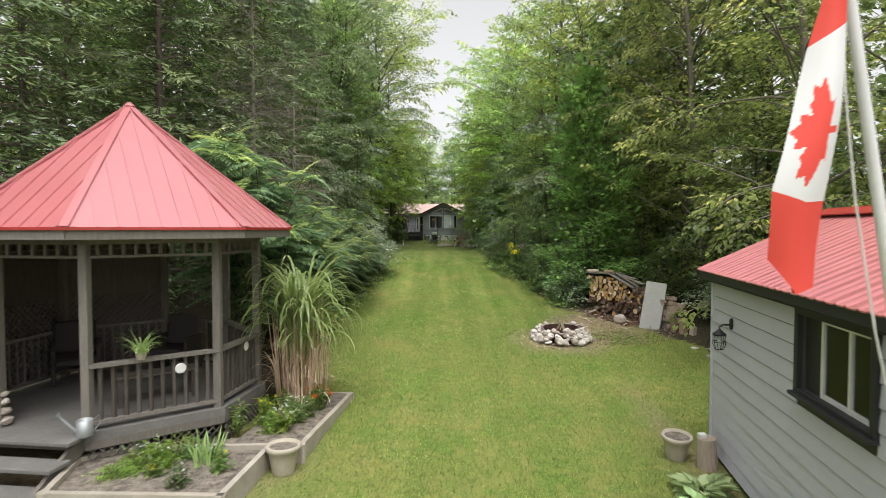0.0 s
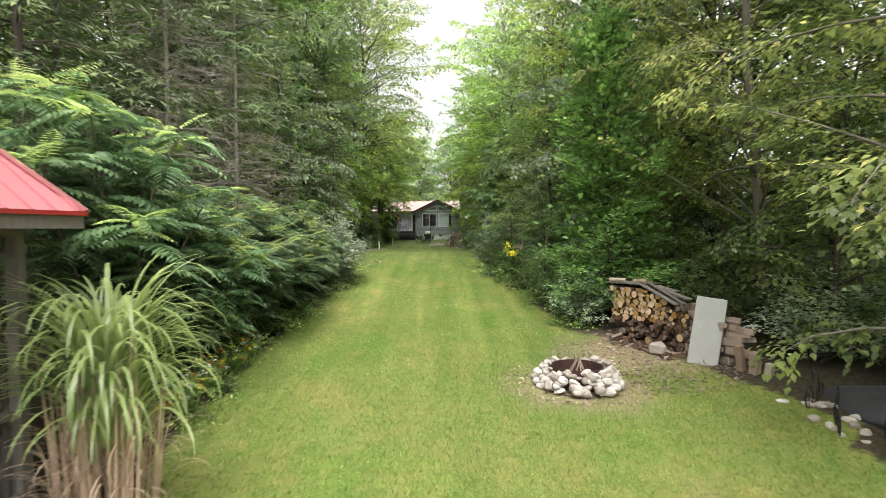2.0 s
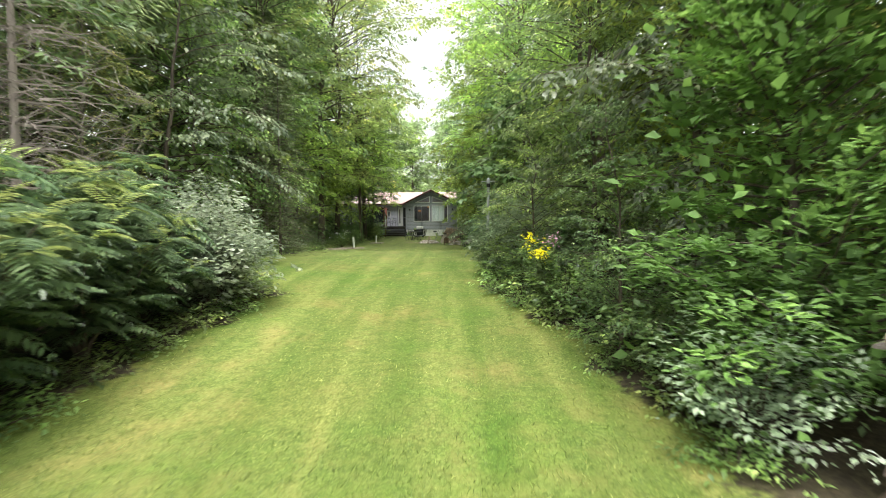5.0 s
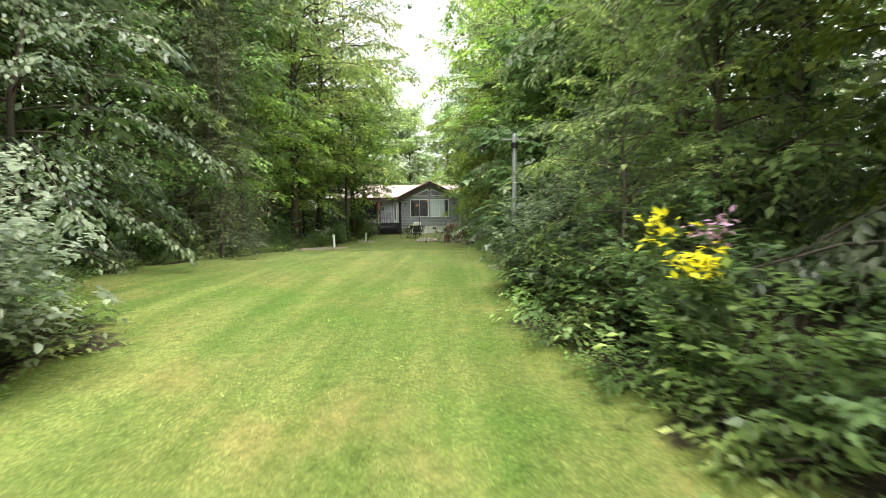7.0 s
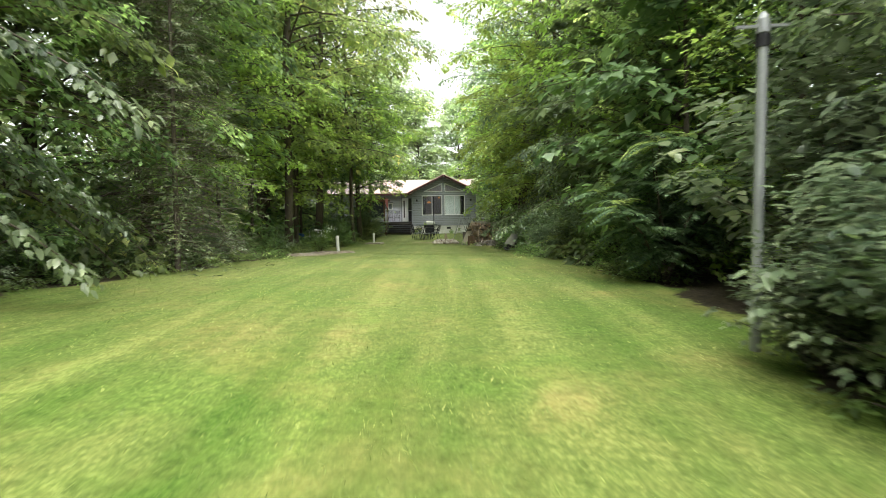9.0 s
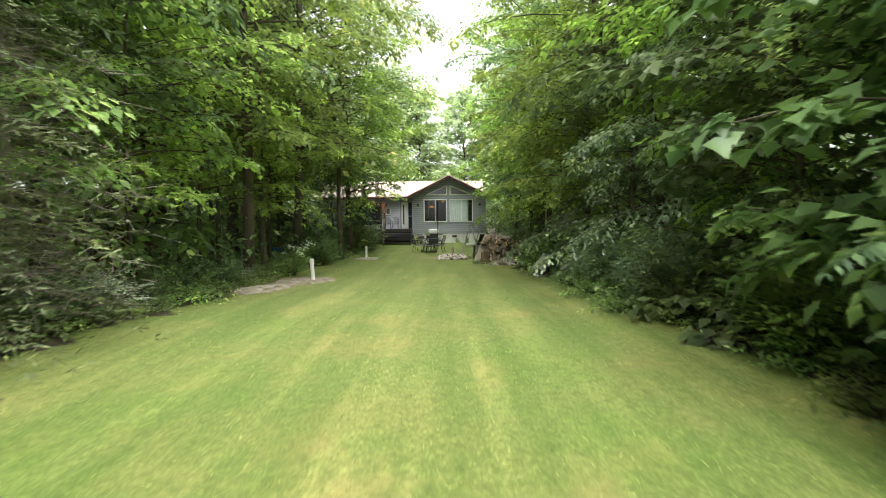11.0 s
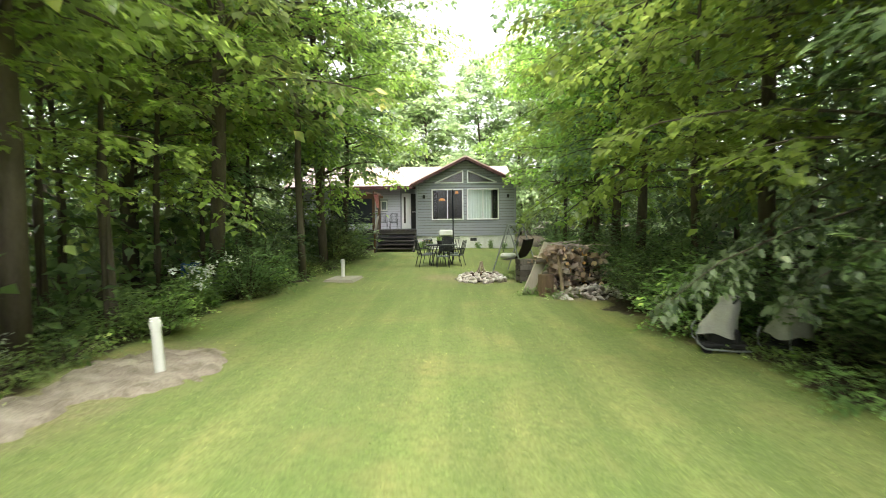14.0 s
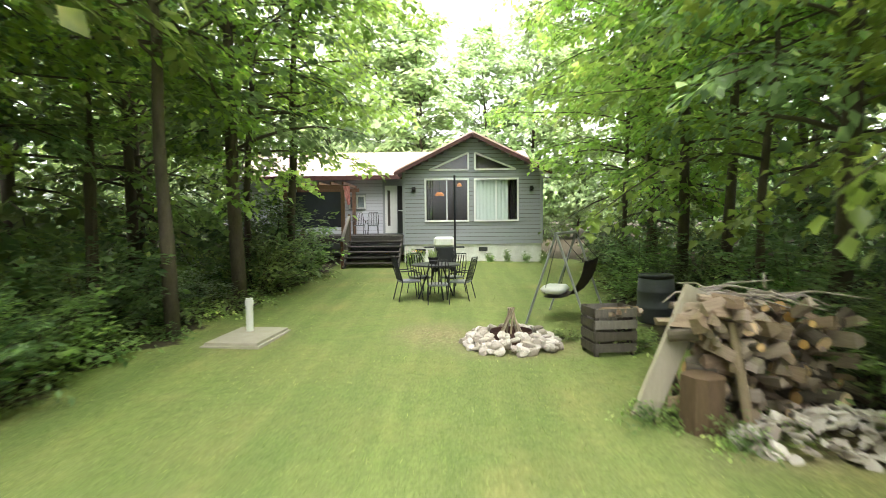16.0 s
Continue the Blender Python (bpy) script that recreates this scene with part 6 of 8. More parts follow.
part("back_plate", bm, M_IRON, lantern)
bm = bmesh.new()
tube(bm, [at_shed(0.8, -0.03, 1.69), at_shed(0.8, -0.12, 1.69), at_shed(0.8, -0.16, 1.66), at_shed(0.8, -0.16, 1.6)], 0.012, 6)
part("arm", bm, M_IRON, lantern)
LM = SHED_M @ Matrix.Translation((0.8, -0.16, 0))
bm = lathe(((0.075, 1.56), (0.08, 1.575), (0.05, 1.6), (0.02, 1.625), (0.015, 1.64)), 16, LM)
part("cap", bm, M_IRON, lantern)
part("glass_globe", lathe(((0.02, 1.4), (0.05, 1.41), (0.06, 1.45), (0.058, 1.56)), 16, LM), M_LAMPGLASS, lantern)
part("bulb", lathe(((0.008, 1.44), (0.022, 1.46), (0.022, 1.52), (0.01, 1.555)), 12, LM), M_WHITEPAINT, lantern)
for k in range(6):
    bm = bmesh.new()
    a = k * math.pi / 3
    tube(bm, [LM @ Vector((0.07 * math.cos(a), 0.07 * math.sin(a), 1.56)), LM @ Vector((0.072 * math.cos(a), 0.072 * math.sin(a), 1.45)), LM @ Vector((0.05 * math.cos(a), 0.05 * math.sin(a), 1.395)), LM @ Vector((0, 0, 1.38))], 0.005, 4)
    part("cage_wire", bm, M_IRON, lantern)
bm = bmesh.new()
tube(bm, [LM @ Vector((0.073 * math.cos(t * 0.4189), 0.073 * math.sin(t * 0.4189), 1.48)) for t in range(16)], 0.005, 4)
part("cage_ring", bm, M_IRON, lantern)

M_POLE = material("white_painted_metal_pole", (0.75, 0.75, 0.75), (0.62, 0.62, 0.62), 0.4, scale=4, fine=40, bump=0.04)
M_ROPE = material("white_rope", (0.7, 0.69, 0.66), (0.5, 0.49, 0.46), 0.8, bump=0.1)
M_FLAGRED = material("red_flag_cloth", (0.8, 0.085, 0.065), (0.72, 0.07, 0.05), 0.7, scale=6, fine=200, bump=0.05, contrast=0.3)
M_FLAGWHITE = material("white_flag_cloth", (0.8, 0.79, 0.8), (0.7, 0.69, 0.7), 0.7, scale=6, fine=200, bump=0.05, contrast=0.3)
PB, PT = Vector((2.79, 3.1, 0.7)), Vector((1.86, 3.1, 6.2))
pole = thing("flagpole", pose(0, 0, 0), "white metal flagpole that leans out from the shed wall", "flagpole")
part("pole", bar(PB, PT, 0.068, seg=16, w2=0.055), M_POLE, pole)
part("bracket", bar(PB + Vector((0.0, 0, 0.1)), PB + Vector((0.12, 0, 0.1)), 0.09), M_IRON, pole)
part("truck", cyl(0.045, 0.02, 0.06, Matrix.Translation(PT)), M_POLE, pole)
rope = tagged(new("halyard"), "slack white flag rope beside the pole", "rope")
bm = bmesh.new()
tube(bm, [(2.0, 2.92, 4.9), (1.99, 2.86, 4.2), (2.02, 2.84, 3.52), (2.08, 2.84, 3.0), (2.22, 2.86, 2.3), (2.45, 2.95, 1.6), (2.72, 3.05, 0.9)], 0.006, 5)
part("rope_body", bm, M_ROPE, rope)
LEAF = ((0, 1.0), (0.14, 0.74), (0.3, 0.82), (0.24, 0.42), (0.42, 0.6), (0.48, 0.5), (0.76, 0.56), (0.68, 0.32), (0.84, 0.2), (0.4, -0.16), (0.44, -0.32), (0.04, -0.24), (0.04, -0.62))
LEAF = LEAF + tuple((-x, y) for x, y in reversed(LEAF))


def in_leaf(x, y):
    c = False
    for (x0, y0), (x1, y1) in zip(LEAF, LEAF[1:] + LEAF[:1]):
        if (y0 > y) != (y1 > y) and x < (x1 - x0) * (y - y0) / (y1 - y0) + x0:
            c = not c
    return c


flag = tagged(new("flag"), "red and white maple-leaf flag hanging limp in folds", "flag")
bm = bmesh.new()
FN, FM, FL, FW = 150, 96, 2.0, 1.0
grid = []
for i in range(FN + 1):
    u = i / FN                      # from the hoist down to the fly
    rowv = []
    for j in range(FM + 1):
        v = j / FM
        # the cloth hangs from its upper corner, so the lower half folds back behind
        spread = float(np.interp(u, (0, 0.25, 0.5, 0.75, 1.0), (0.1, 0.18, 0.24, 0.29, 0.24)))
        s = v * 2.2
        if s < 1.0:
            lx, ly = s, 0.0
        elif s < 1.7:
            lx, ly = 1.0 - (s - 1.0) * 0.6, 0.1
        else:
            lx, ly = 0.58 + (s - 1.7) * 1.6 * (1 - u), 0.2
        wave = 0.03 * math.sin(7 * u + 3.5 * v) * (0.3 + u)
        cx = float(np.interp(u, (0, 0.1, 0.5, 0.75, 1.0), (1.99, 1.97, 1.875, 1.8, 1.79)))
        x = cx + (lx - 0.5) * spread
        y = 2.86 + (ly * 0.5 + wave) - 0.05 * math.sin(lx * 3.0)
        z = 4.12 - u * 1.5 + 0.1 * lx * (1 - u) * 2 - 0.1 * (1 - 2 * abs(lx - 0.55)) * u ** 4 - 0.12 * (lx - 0.5) * u
        rowv.append(bm.verts.new((x, y, z)))
    grid.append(rowv)
for i in range(FN):
    for j in range(FM):
        f = bm.faces.new((grid[i][j], grid[i][j + 1], grid[i + 1][j + 1], grid[i + 1][j]))
        u, v = (i + 0.5) / FN, (j + 0.5) / FM
        red = u < 0.25 or u > 0.75 or in_leaf((u - 0.55) / 0.2, (0.26 - v) / 0.25)
        f.material_index = 0 if red else 1
        f.smooth = True
me = bpy.data.meshes.new("cloth")
bm.to_mesh(me)
bm.free()
me.materials.append(M_FLAGRED)
me.materials.append(M_FLAGWHITE)
part("cloth", me, None, flag)

# ---------------- flower bed, pots and plants by the gazebo ----------------
M_SOIL = material("dry_garden_soil", (0.29, 0.25, 0.21), (0.06, 0.048, 0.04), 0.95, scale=9, fine=34, bump=1.0, contrast=1.0)
M_POT = material("cream_stone_pot", (0.5, 0.45, 0.37), (0.33, 0.29, 0.23), 0.85, scale=6, fine=60, bump=0.2)
M_BEDBOARD = material("weathered_bed_boards", (0.5, 0.45, 0.385), (0.26, 0.23, 0.19), 0.85, scale=5, fine=45, bump=0.3, piece=0.12)
bed = thing("raised_bed", pose(0, 0, 0), "low timber-edged flower bed with bare soil", "flower bed")
BED = [(-1.56, 9.35), (-1.83, 7.12), (-2.22, 7.12), (-2.32, 5.75), (-4.2, 5.8), (-4.42, 6.7), (-4.1, 7.0), (-2.75, 7.5), (-2.6, 8.6), (-2.35, 9.45)]
bm = bmesh.new()
prism(bm, BED, -0.4, 0.02)
bmesh.ops.triangulate(bm, faces=[f for f in bm.faces if len(f.verts) > 4])
part("soil", bm, M_SOIL, bed, "bare dry soil")
for k in range(10):
    if k in (6, 7, 8):
        continue
    (xa, ya), (xb, yb) = BED[k], BED[(k + 1) % 10]
    d = Vector((xb - xa, yb - ya, 0)).normalized() * 0.06
    part("bed_board", bar((xa - d.x, ya - d.y, -0.08), (xb + d.x, yb + d.y, -0.08), 0.07, 0.32), M_BEDBOARD, bed)
part("bed_board", bar((-4.1, 7.02, 0.0), (-2.22, 7.12, 0.0), 0.07, 0.16), M_BEDBOARD, bed)


def pot(x, y, r, h, turn=0, lean=0):
    o = thing("planter_pot", pose(x, y, gz(x, y) - 0.01, lean, 0, turn), "cream stone planter pot on the grass", "pot", "planter pots")
    part("pot_body", lathe(((r * 0.62, 0), (r * 0.66, 0.02), (r * 0.78, h * 0.5), (r * 0.9, h * 0.8), (r * 1.0, h * 0.84), (r * 1.04, h * 0.93), (r * 1.0, h), (r * 0.88, h), (r * 0.85, h * 0.86), (0.02, h * 0.84)), 28), M_POT, o, smooth=True)
    part("soil", cyl(r * 0.84, r * 0.84, 0.02, Matrix.Translation((0, 0, h * 0.85))), M_SOIL, o)
    return o


pot(-1.98, 6.86, 0.21, 0.36)
pot(3.05, 7.25, 0.19, 0.33, 0, 6)
stump = thing("old_log_post", pose(3.34, 6.98, gz(3.3, 7) - 0.03, 3, -4, 0), "weathered upright log with a small white box on top", "log")
part("log_body", cyl(0.13, 0.11, 0.42, seg=14), M_SPLIT, stump)
part("box", box((0.09, 0.08, 0.05), Matrix.Translation((-0.04, 0.03, 0.44)), 0.006), M_WHITEPAINT, stump)


def blades_mesh(seed, count, length, bend, width, radius, mat, base=(0.0, 0.0)):
    """A tuft of long blades that rise, arch outward and hang over at the tips."""
    rng = np.random.default_rng(seed)
    seg, n = 12, count
    a0 = rng.uniform(0, 2 * np.pi, n)
    r0 = radius * np.sqrt(rng.uniform(0, 1, n))
    az = a0 + rng.normal(size=n) * 0.7
    ln = length * rng.uniform(0.55, 1.0, n)
    s = np.linspace(0, 1, seg)
    th = rng.uniform(0.0, 0.22, n)[:, None] + (bend * rng.uniform(0.5, 1.1, n))[:, None] * s[None] ** 1.55
    step = (ln / (seg - 1))[:, None]
    out = np.cumsum(np.sin(th) * step, 1) - np.sin(th[:, :1]) * step
    up = np.cumsum(np.cos(th) * step, 1) - np.cos(th[:, :1]) * step
    x = (r0 * np.cos(a0))[:, None] + np.cos(az)[:, None] * out
    y = (r0 * np.sin(a0))[:, None] + np.sin(az)[:, None] * out
    z = np.maximum(up + rng.uniform(base[0], base[1], n)[:, None], 0.01)
    side = np.stack([-np.sin(az), np.cos(az), 0 * az], 1)[:, None, :]
    w = width * rng.uniform(0.6, 1.0, n)[:, None] * (np.sin(np.pi * (0.12 + 0.86 * s)) ** 0.7)[None]
    c = np.stack([x, y, z], -1)
    L, R = c - side * w[..., None] / 2, c + side * w[..., None] / 2
    v = np.stack([L, R], 2).reshape(-1, 3)
    b0 = (np.arange(n) * seg * 2)[:, None] + (np.arange(seg - 1) * 2)[None]
    t = np.concatenate([np.stack([b0, b0 + 1, b0 + 3], -1).reshape(-1, 3), np.stack([b0, b0 + 3, b0 + 2], -1).reshape(-1, 3)])
    return tri_mesh("blades", v, t, mat, True)


M_REED = leaf_material("tall_grass_green", (0.11, 0.175, 0.045), (0.24, 0.32, 0.1), (0.42, 0.48, 0.24), 0.3, 0.4)
M_STRAW = leaf_material("dry_reed_stalks", (0.2, 0.145, 0.08), (0.34, 0.265, 0.15), (0.46, 0.38, 0.23), 0.7, 0.15)
reed = thing("tall_grass_clump", pose(-2.3, 9.05, 0.0), "tall clump of arching green grass with dry straw stalks", "grass")
part("leaf_tuft", blades_mesh(81, 300, 1.6, 3.0, 0.042, 0.26, M_REED, (0.7, 1.7)), None, reed)
rr = np.random.default_rng(82)
bm = bmesh.new()
root = bm.verts.new((0, 0, -0.1))
for k in range(85):
    a, r = rr.uniform(0, 6.28), 0.4 * math.sqrt(rr.random())
    x, y = r * math.cos(a), r * math.sin(a)
    tube(bm, [(x, y, 0), (x * 1.15, y * 1.15, 0.7), (x * 1.3 + rr.normal() * 0.03, y * 1.3 + rr.normal() * 0.03, rr.uniform(1.0, 1.9))], 0.011, 4, 0.004, root)
part("straw_tuft", bm, M_STRAW, reed, "dry straw-brown stalks")
part("dead_tuft", blades_mesh(83, 160, 1.0, 2.6, 0.016, 0.42, M_STRAW, (0.0, 0.7)), None, reed)


def flower_clump(name, x, y, seed, height, radius, n, petal_mats, leaf_mat, label, petals=0.05, z=None, leafy=0.09, per=40, lowest=0.55):
    """Stems with narrow leaves and a head of petals on each."""
    rng = np.random.default_rng(seed)
    o = thing(name, pose(x, y, gz(x, y) if z is None else z), label, "flowers")
    bm = bmesh.new()
    root = bm.verts.new((0, 0, -0.05))
    heads, lp, la = [], [], []
    for k in range(n):
        a, r = rng.uniform(0, 6.28), radius * math.sqrt(rng.random())
        p = np.array([r * math.cos(a), r * math.sin(a), height * rng.uniform(lowest, 1.0)])
        tube(bm, [p * np.array([0.5, 0.5, 0]), p * np.array([0.8, 0.8, 0.55]), p], 0.005, 3, 0.003, root)
        heads.append(p)
        s = rng.uniform(0.05, 0.95, per)[:, None]
        lp.append(p * np.array([0.7, 0.7, 1]) * s + rng.normal(size=(per, 3)) * 0.04)
        la.append(rng.normal(size=(per, 3)) * np.array([1, 1, 0.4]) + np.array([0, 0, 0.2]))
    part("stem_tuft", bm, leaf_mat, o)
    lp, la = np.concatenate(lp), np.concatenate(la)
    ln = leafy * rng.uniform(0.6, 1.2, len(lp))
    part("foliage", tri_mesh("foliage", *leaf_arrays(lp, la, np.array([0, 0, 1.0]) + rng.normal(size=la.shape) * 0.4, ln, ln * 0.35), leaf_mat), None, o)
    heads = np.array(heads)
    for k, mat in enumerate(petal_mats):
        hs = heads[k::len(petal_mats)]
        if not len(hs):
            continue
        q = 14
        c = np.repeat(hs, q, 0) + rng.normal(size=(len(hs) * q, 3)) * petals * np.array([0.55, 0.55, 0.35])
        ax = rng.normal(size=c.shape) * np.array([1, 1, 0.5]) + np.array([0, 0, 0.2])
        part("blossom", tri_mesh("blossom", *leaf_arrays(c, ax, np.array([0, 0, 1.0]) + rng.normal(size=c.shape) * 0.3, petals * 0.8, petals * 0.5), mat), None, o)
    return o


def petal(name, c):
    return leaf_material(name, tuple(v * 0.75 for v in c), c, tuple(min(0.9, v * 1.15) for v in c), 0.6, 0.3)


P_GOLD = petal("goldenrod_petals", (0.5, 0.47, 0.02))
P_YEL, P_ORA, P_WHI, P_PIN = petal("yellow_petals", (0.62, 0.48, 0.015)), petal("orange_petals", (0.42, 0.13, 0.015)), petal("white_petals", (0.8, 0.8, 0.76)), petal("pink_petals", (0.46, 0.28, 0.31))
flower_clump("orange_flowers", -1.98, 8.7, 91, 0.35, 0.24, 20, (P_ORA,), M_MAPLE, "clump of orange garden flowers in the bed", 0.04, 0.02)
flower_clump("leafy_perennial", -2.55, 8.0, 92, 0.42, 0.16, 7, (P_YEL,), M_LIME, "bright green leafy perennial in the bed", 0.02, 0.02, 0.14, 20)
flower_clump("leafy_perennial", -2.25, 7.75, 93, 0.35, 0.18, 10, (P_WHI,), M_LIME, "bright green leafy perennial in the bed", 0.02, 0.02, 0.12, 20)
flower_clump("leafy_perennial", -2.9, 7.8, 94, 0.36, 0.16, 6, (P_WHI, P_YEL), M_MAPLE, "low green perennial in the bed", 0.02, 0.02, 0.12, 20)
flower_clump("leafy_perennial", -2.15, 8.1, 95, 0.4, 0.2, 12, (P_WHI,), M_MAPLE, "low green perennial in the bed", 0.02, 0.02, 0.12, 20)
lime_leaves = shrub[3][1].copy()
lime_leaves.materials[0] = M_LIME
for x, y, s in ((-3.55, 6.6, 0.46), (-3.35, 6.95, 0.5), (-3.75, 6.35, 0.34)):
    o = plant_out("vegetable_plant", (shrub[3][0], lime_leaves), x, y, "broad-leaved lime-green plant in the bed", "plant", "bed plants", x, s, 0.9, ("stem_clump", "foliage"))
    o.location.z = 0.0
wr = random.Random(9)
for k in range(13):
    x, y = wr.choice(((wr.uniform(-4.0, -2.5), wr.uniform(6.0, 6.9)), (wr.uniform(-2.5, -2.0), wr.uniform(7.3, 9.0))))
    flower_clump("bed_weed", x, y, 300 + k, wr.uniform(0.14, 0.34), 0.1, 4, (P_WHI if k % 3 else P_YEL,), (M_MAPLE, M_LIME, M_SHADE)[k % 3], "small green weed in the dry bed", 0.018, 0.02, 0.1, 26)
o = thing("iris_plant", pose(-2.85, 6.65, 0.0), "tuft of upright green iris blades", "plant")
part("leaf_tuft", blades_mesh(97, 40, 0.42, 0.7, 0.03, 0.16, M_REED), None, o)
M_HOSTA = leaf_material("hosta_leaves", (0.16, 0.25, 0.08), (0.3, 0.4, 0.16), (0.5, 0.56, 0.34), 0.45, 0.3, 0.3)
hrng = np.random.default_rng(98)
for x, y, s in ((2.95, 6.3, 1.0), (2.75, 5.85, 0.9)):
    n = 60
    az = hrng.uniform(0, 6.28, n)
    d = np.stack([np.cos(az), np.sin(az), hrng.uniform(0.1, 0.7, n)], 1)
    p = d * np.array([0.14, 0.14, 0.2]) * hrng.uniform(0.3, 1.3, (n, 1))
    o = thing("hosta", pose(x, y, gz(x, y), 0, 0, 0), "hosta with pale-edged broad leaves", "plant", "hostas")
    part("foliage", tri_mesh("foliage", *leaf_arrays(p * s, d, np.array([0, 0, 1.0]) + hrng.normal(size=(n, 3)) * 0.2, 0.22 * s, 0.15 * s, 0.12, 0.35, "ovate"), M_HOSTA), None, o)
k = 0
for y in np.arange(11.3, 14.6, 0.42):
    k += 1
    flower_clump("wildflowers", -2.85 - 0.25 * (k % 2), y, 100 + k, 0.5, 0.34, 14, (P_YEL, P_WHI, P_ORA, P_YEL, P_WHI), M_MAPLE, "wildflowers in white and yellow at the lawn's edge", 0.035, None, 0.07, 46)
for k, (x, y, h) in enumerate(((2.8, 21.4, 1.08), (2.67, 21.8, 1.3))):
    flower_clump("goldenrod", x, y, 120 + k, h, 0.12, 6 - 3 * k, (P_GOLD,), M_SHADE, "goldenrod with yellow flower heads", 0.1, None, 0.11, 60, 0.86)
flower_clump("joe_pye_weed", 3.0, 21.7, 130, 1.3, 0.2, 3, (P_PIN,), M_SHADE, "tall weed with dusty pink flower heads", 0.08, None, 0.15, 60, 0.88)
for k, (x, y) in enumerate(((-5.5, 49.2), (-5.9, 50.3), (-5.4, 48.2))):
    flower_clump("hydrangea", x, y, 140 + k, 0.95, 0.55, 5, (P_WHI,), M_MAPLE, "hydrangea with round white flower heads", 0.12, None, 0.15, 60)

# ---------------- things in the gazebo ----------------
M_WICKER = material("dark_wicker", (0.06, 0.052, 0.047), (0.02, 0.018, 0.016), 0.7, scale=60, fine=160, bump=0.6)
M_TIN = material("grey_galvanised_tin", (0.42, 0.44, 0.45), (0.28, 0.29, 0.3), 0.45, 0.5, scale=8, fine=60, bump=0.05)


def wicker_chair(x, y, turn):
    o = thing("wicker_chair", pose(x, y, Z_FLOOR, 0, 0, turn), "dark woven wicker armchair in the gazebo", "chair", "wicker chairs")
    part("seat", box((0.58, 0.56, 0.12), Matrix.Translation((0, 0, 0.38)), 0.03), M_WICKER, o)
    part("backrest", box((0.6, 0.09, 0.55), Matrix.Translation((0, 0.27, 0.7)) @ Matrix.Rotation(-0.15, 4, "X"), 0.04), M_WICKER, o)
    for sx in (-1, 1):
        part("armrest", box((0.1, 0.55, 0.08), Matrix.Translation((sx * 0.3, 0.0, 0.62)), 0.03), M_WICKER, o)
        part("side_panel", box((0.06, 0.5, 0.55), Matrix.Translation((sx * 0.3, 0.0, 0.32)), 0.01), M_WICKER, o)
    return o


wicker_chair(-5.9, 8.95, 35)
wicker_chair(-4.6, 9.6, -5)
bench = thing("garden_bench", pose(-4.15, 8.05, Z_FLOOR, 0, 0, -52 + 90), "low dark wooden bench behind the railing", "bench")
part("seat_board", box((1.1, 0.34, 0.04), Matrix.Translation((0, 0, 0.4)), 0.01), M_DARKWOOD, bench)
for sx in (-1, 1):
    for sy in (-1, 1):
        part("leg", bar((sx * 0.48, sy * 0.12, 0), (sx * 0.48, sy * 0.12, 0.39), 0.06), M_DARKWOOD, bench)
can = thing("watering_can", pose(-4.28, 6.62, Z_FLOOR, 0, 0, 20), "grey tin watering can on the gazebo step", "watering can")
part("can_body", lathe(((0.09, 0), (0.095, 0.01), (0.085, 0.2), (0.08, 0.2), (0.07, 0.03), (0.01, 0.03)), 20), M_TIN, can, smooth=True)
part("spout", bar((-0.08, 0, 0.06), (-0.26, 0, 0.26), 0.035, seg=8, w2=0.025), M_TIN, can)
part("rose", bar((-0.25, 0, 0.25), (-0.29, 0, 0.28), 0.03, seg=12, w2=0.1), M_TIN, can)
bm = bmesh.new()
tube(bm, [(0.08, 0, 0.18), (0.15, 0, 0.24), (0.16, 0, 0.14), (0.09, 0, 0.05)], 0.008, 6)
part("handle", bm, M_TIN, can)


def plate(k, f, z, out_r):
    a, b = gpt(k, R_POST, 0), gpt(k + 1, R_POST, 0)
    p = a.lerp(b, f)
    n = ((a + b) / 2 - GC)
    n.z = 0
    n.normalize()
    o = tagged(new("ornament_disc"), "round white ornamental disc on the railing", "ornament", "railing discs")
    o.matrix_basis = Matrix.Translation(p + n * 0.035 + Vector((0, 0, z))) @ n.to_track_quat("Z", "Y").to_matrix().to_4x4()
    part("disc", lathe(((out_r * 0.9, 0), (out_r, 0.008), (out_r * 0.9, 0.016), (0.01, 0.02)), 24), M_WHITEPAINT, o)


plate(7, 0.68, Z_RAIL - 0.19, 0.07)
plate(0, 0.62, Z_RAIL - 0.12, 0.07)
o = thing("spider_plant", pose(-3.85, 7.1, Z_RAIL + 0.0), "potted spider plant on the railing", "plant")
part("pot_body", lathe(((0.05, 0), (0.07, 0.09), (0.06, 0.09), (0.05, 0.07), (0.01, 0.07)), 14), M_POT, o)
part("leaf_tuft", blades_mesh(151, 60, 0.5, 2.2, 0.02, 0.05, M_REED), None, o)
cairn = thing("stone_cairn", pose(-5.5, 6.95, Z_FLOOR), "stacked white stone ornament at the entrance", "ornament")
for k, (s, z) in enumerate(((0.24, 0.07), (0.2, 0.2), (0.17, 0.31), (0.13, 0.41))):
    q = part("stone", STONES[k], None, cairn)
    q.matrix_basis = pose(0, 0, z, 0, 0, k * 50) @ Matrix.Diagonal((s, s * 0.9, s * 0.8, 1))

# bark, chips and straw trodden into the ground by the wood pile and the fire pit
crng = np.random.default_rng(77)
ca, cr = crng.uniform(0, 6.28, 2600), np.sqrt(crng.random(2600))
cx = np.where(np.arange(2600) < 1700, 4.2 + 1.7 * cr * np.cos(ca), 2.75 + 1.25 * cr * np.cos(ca))
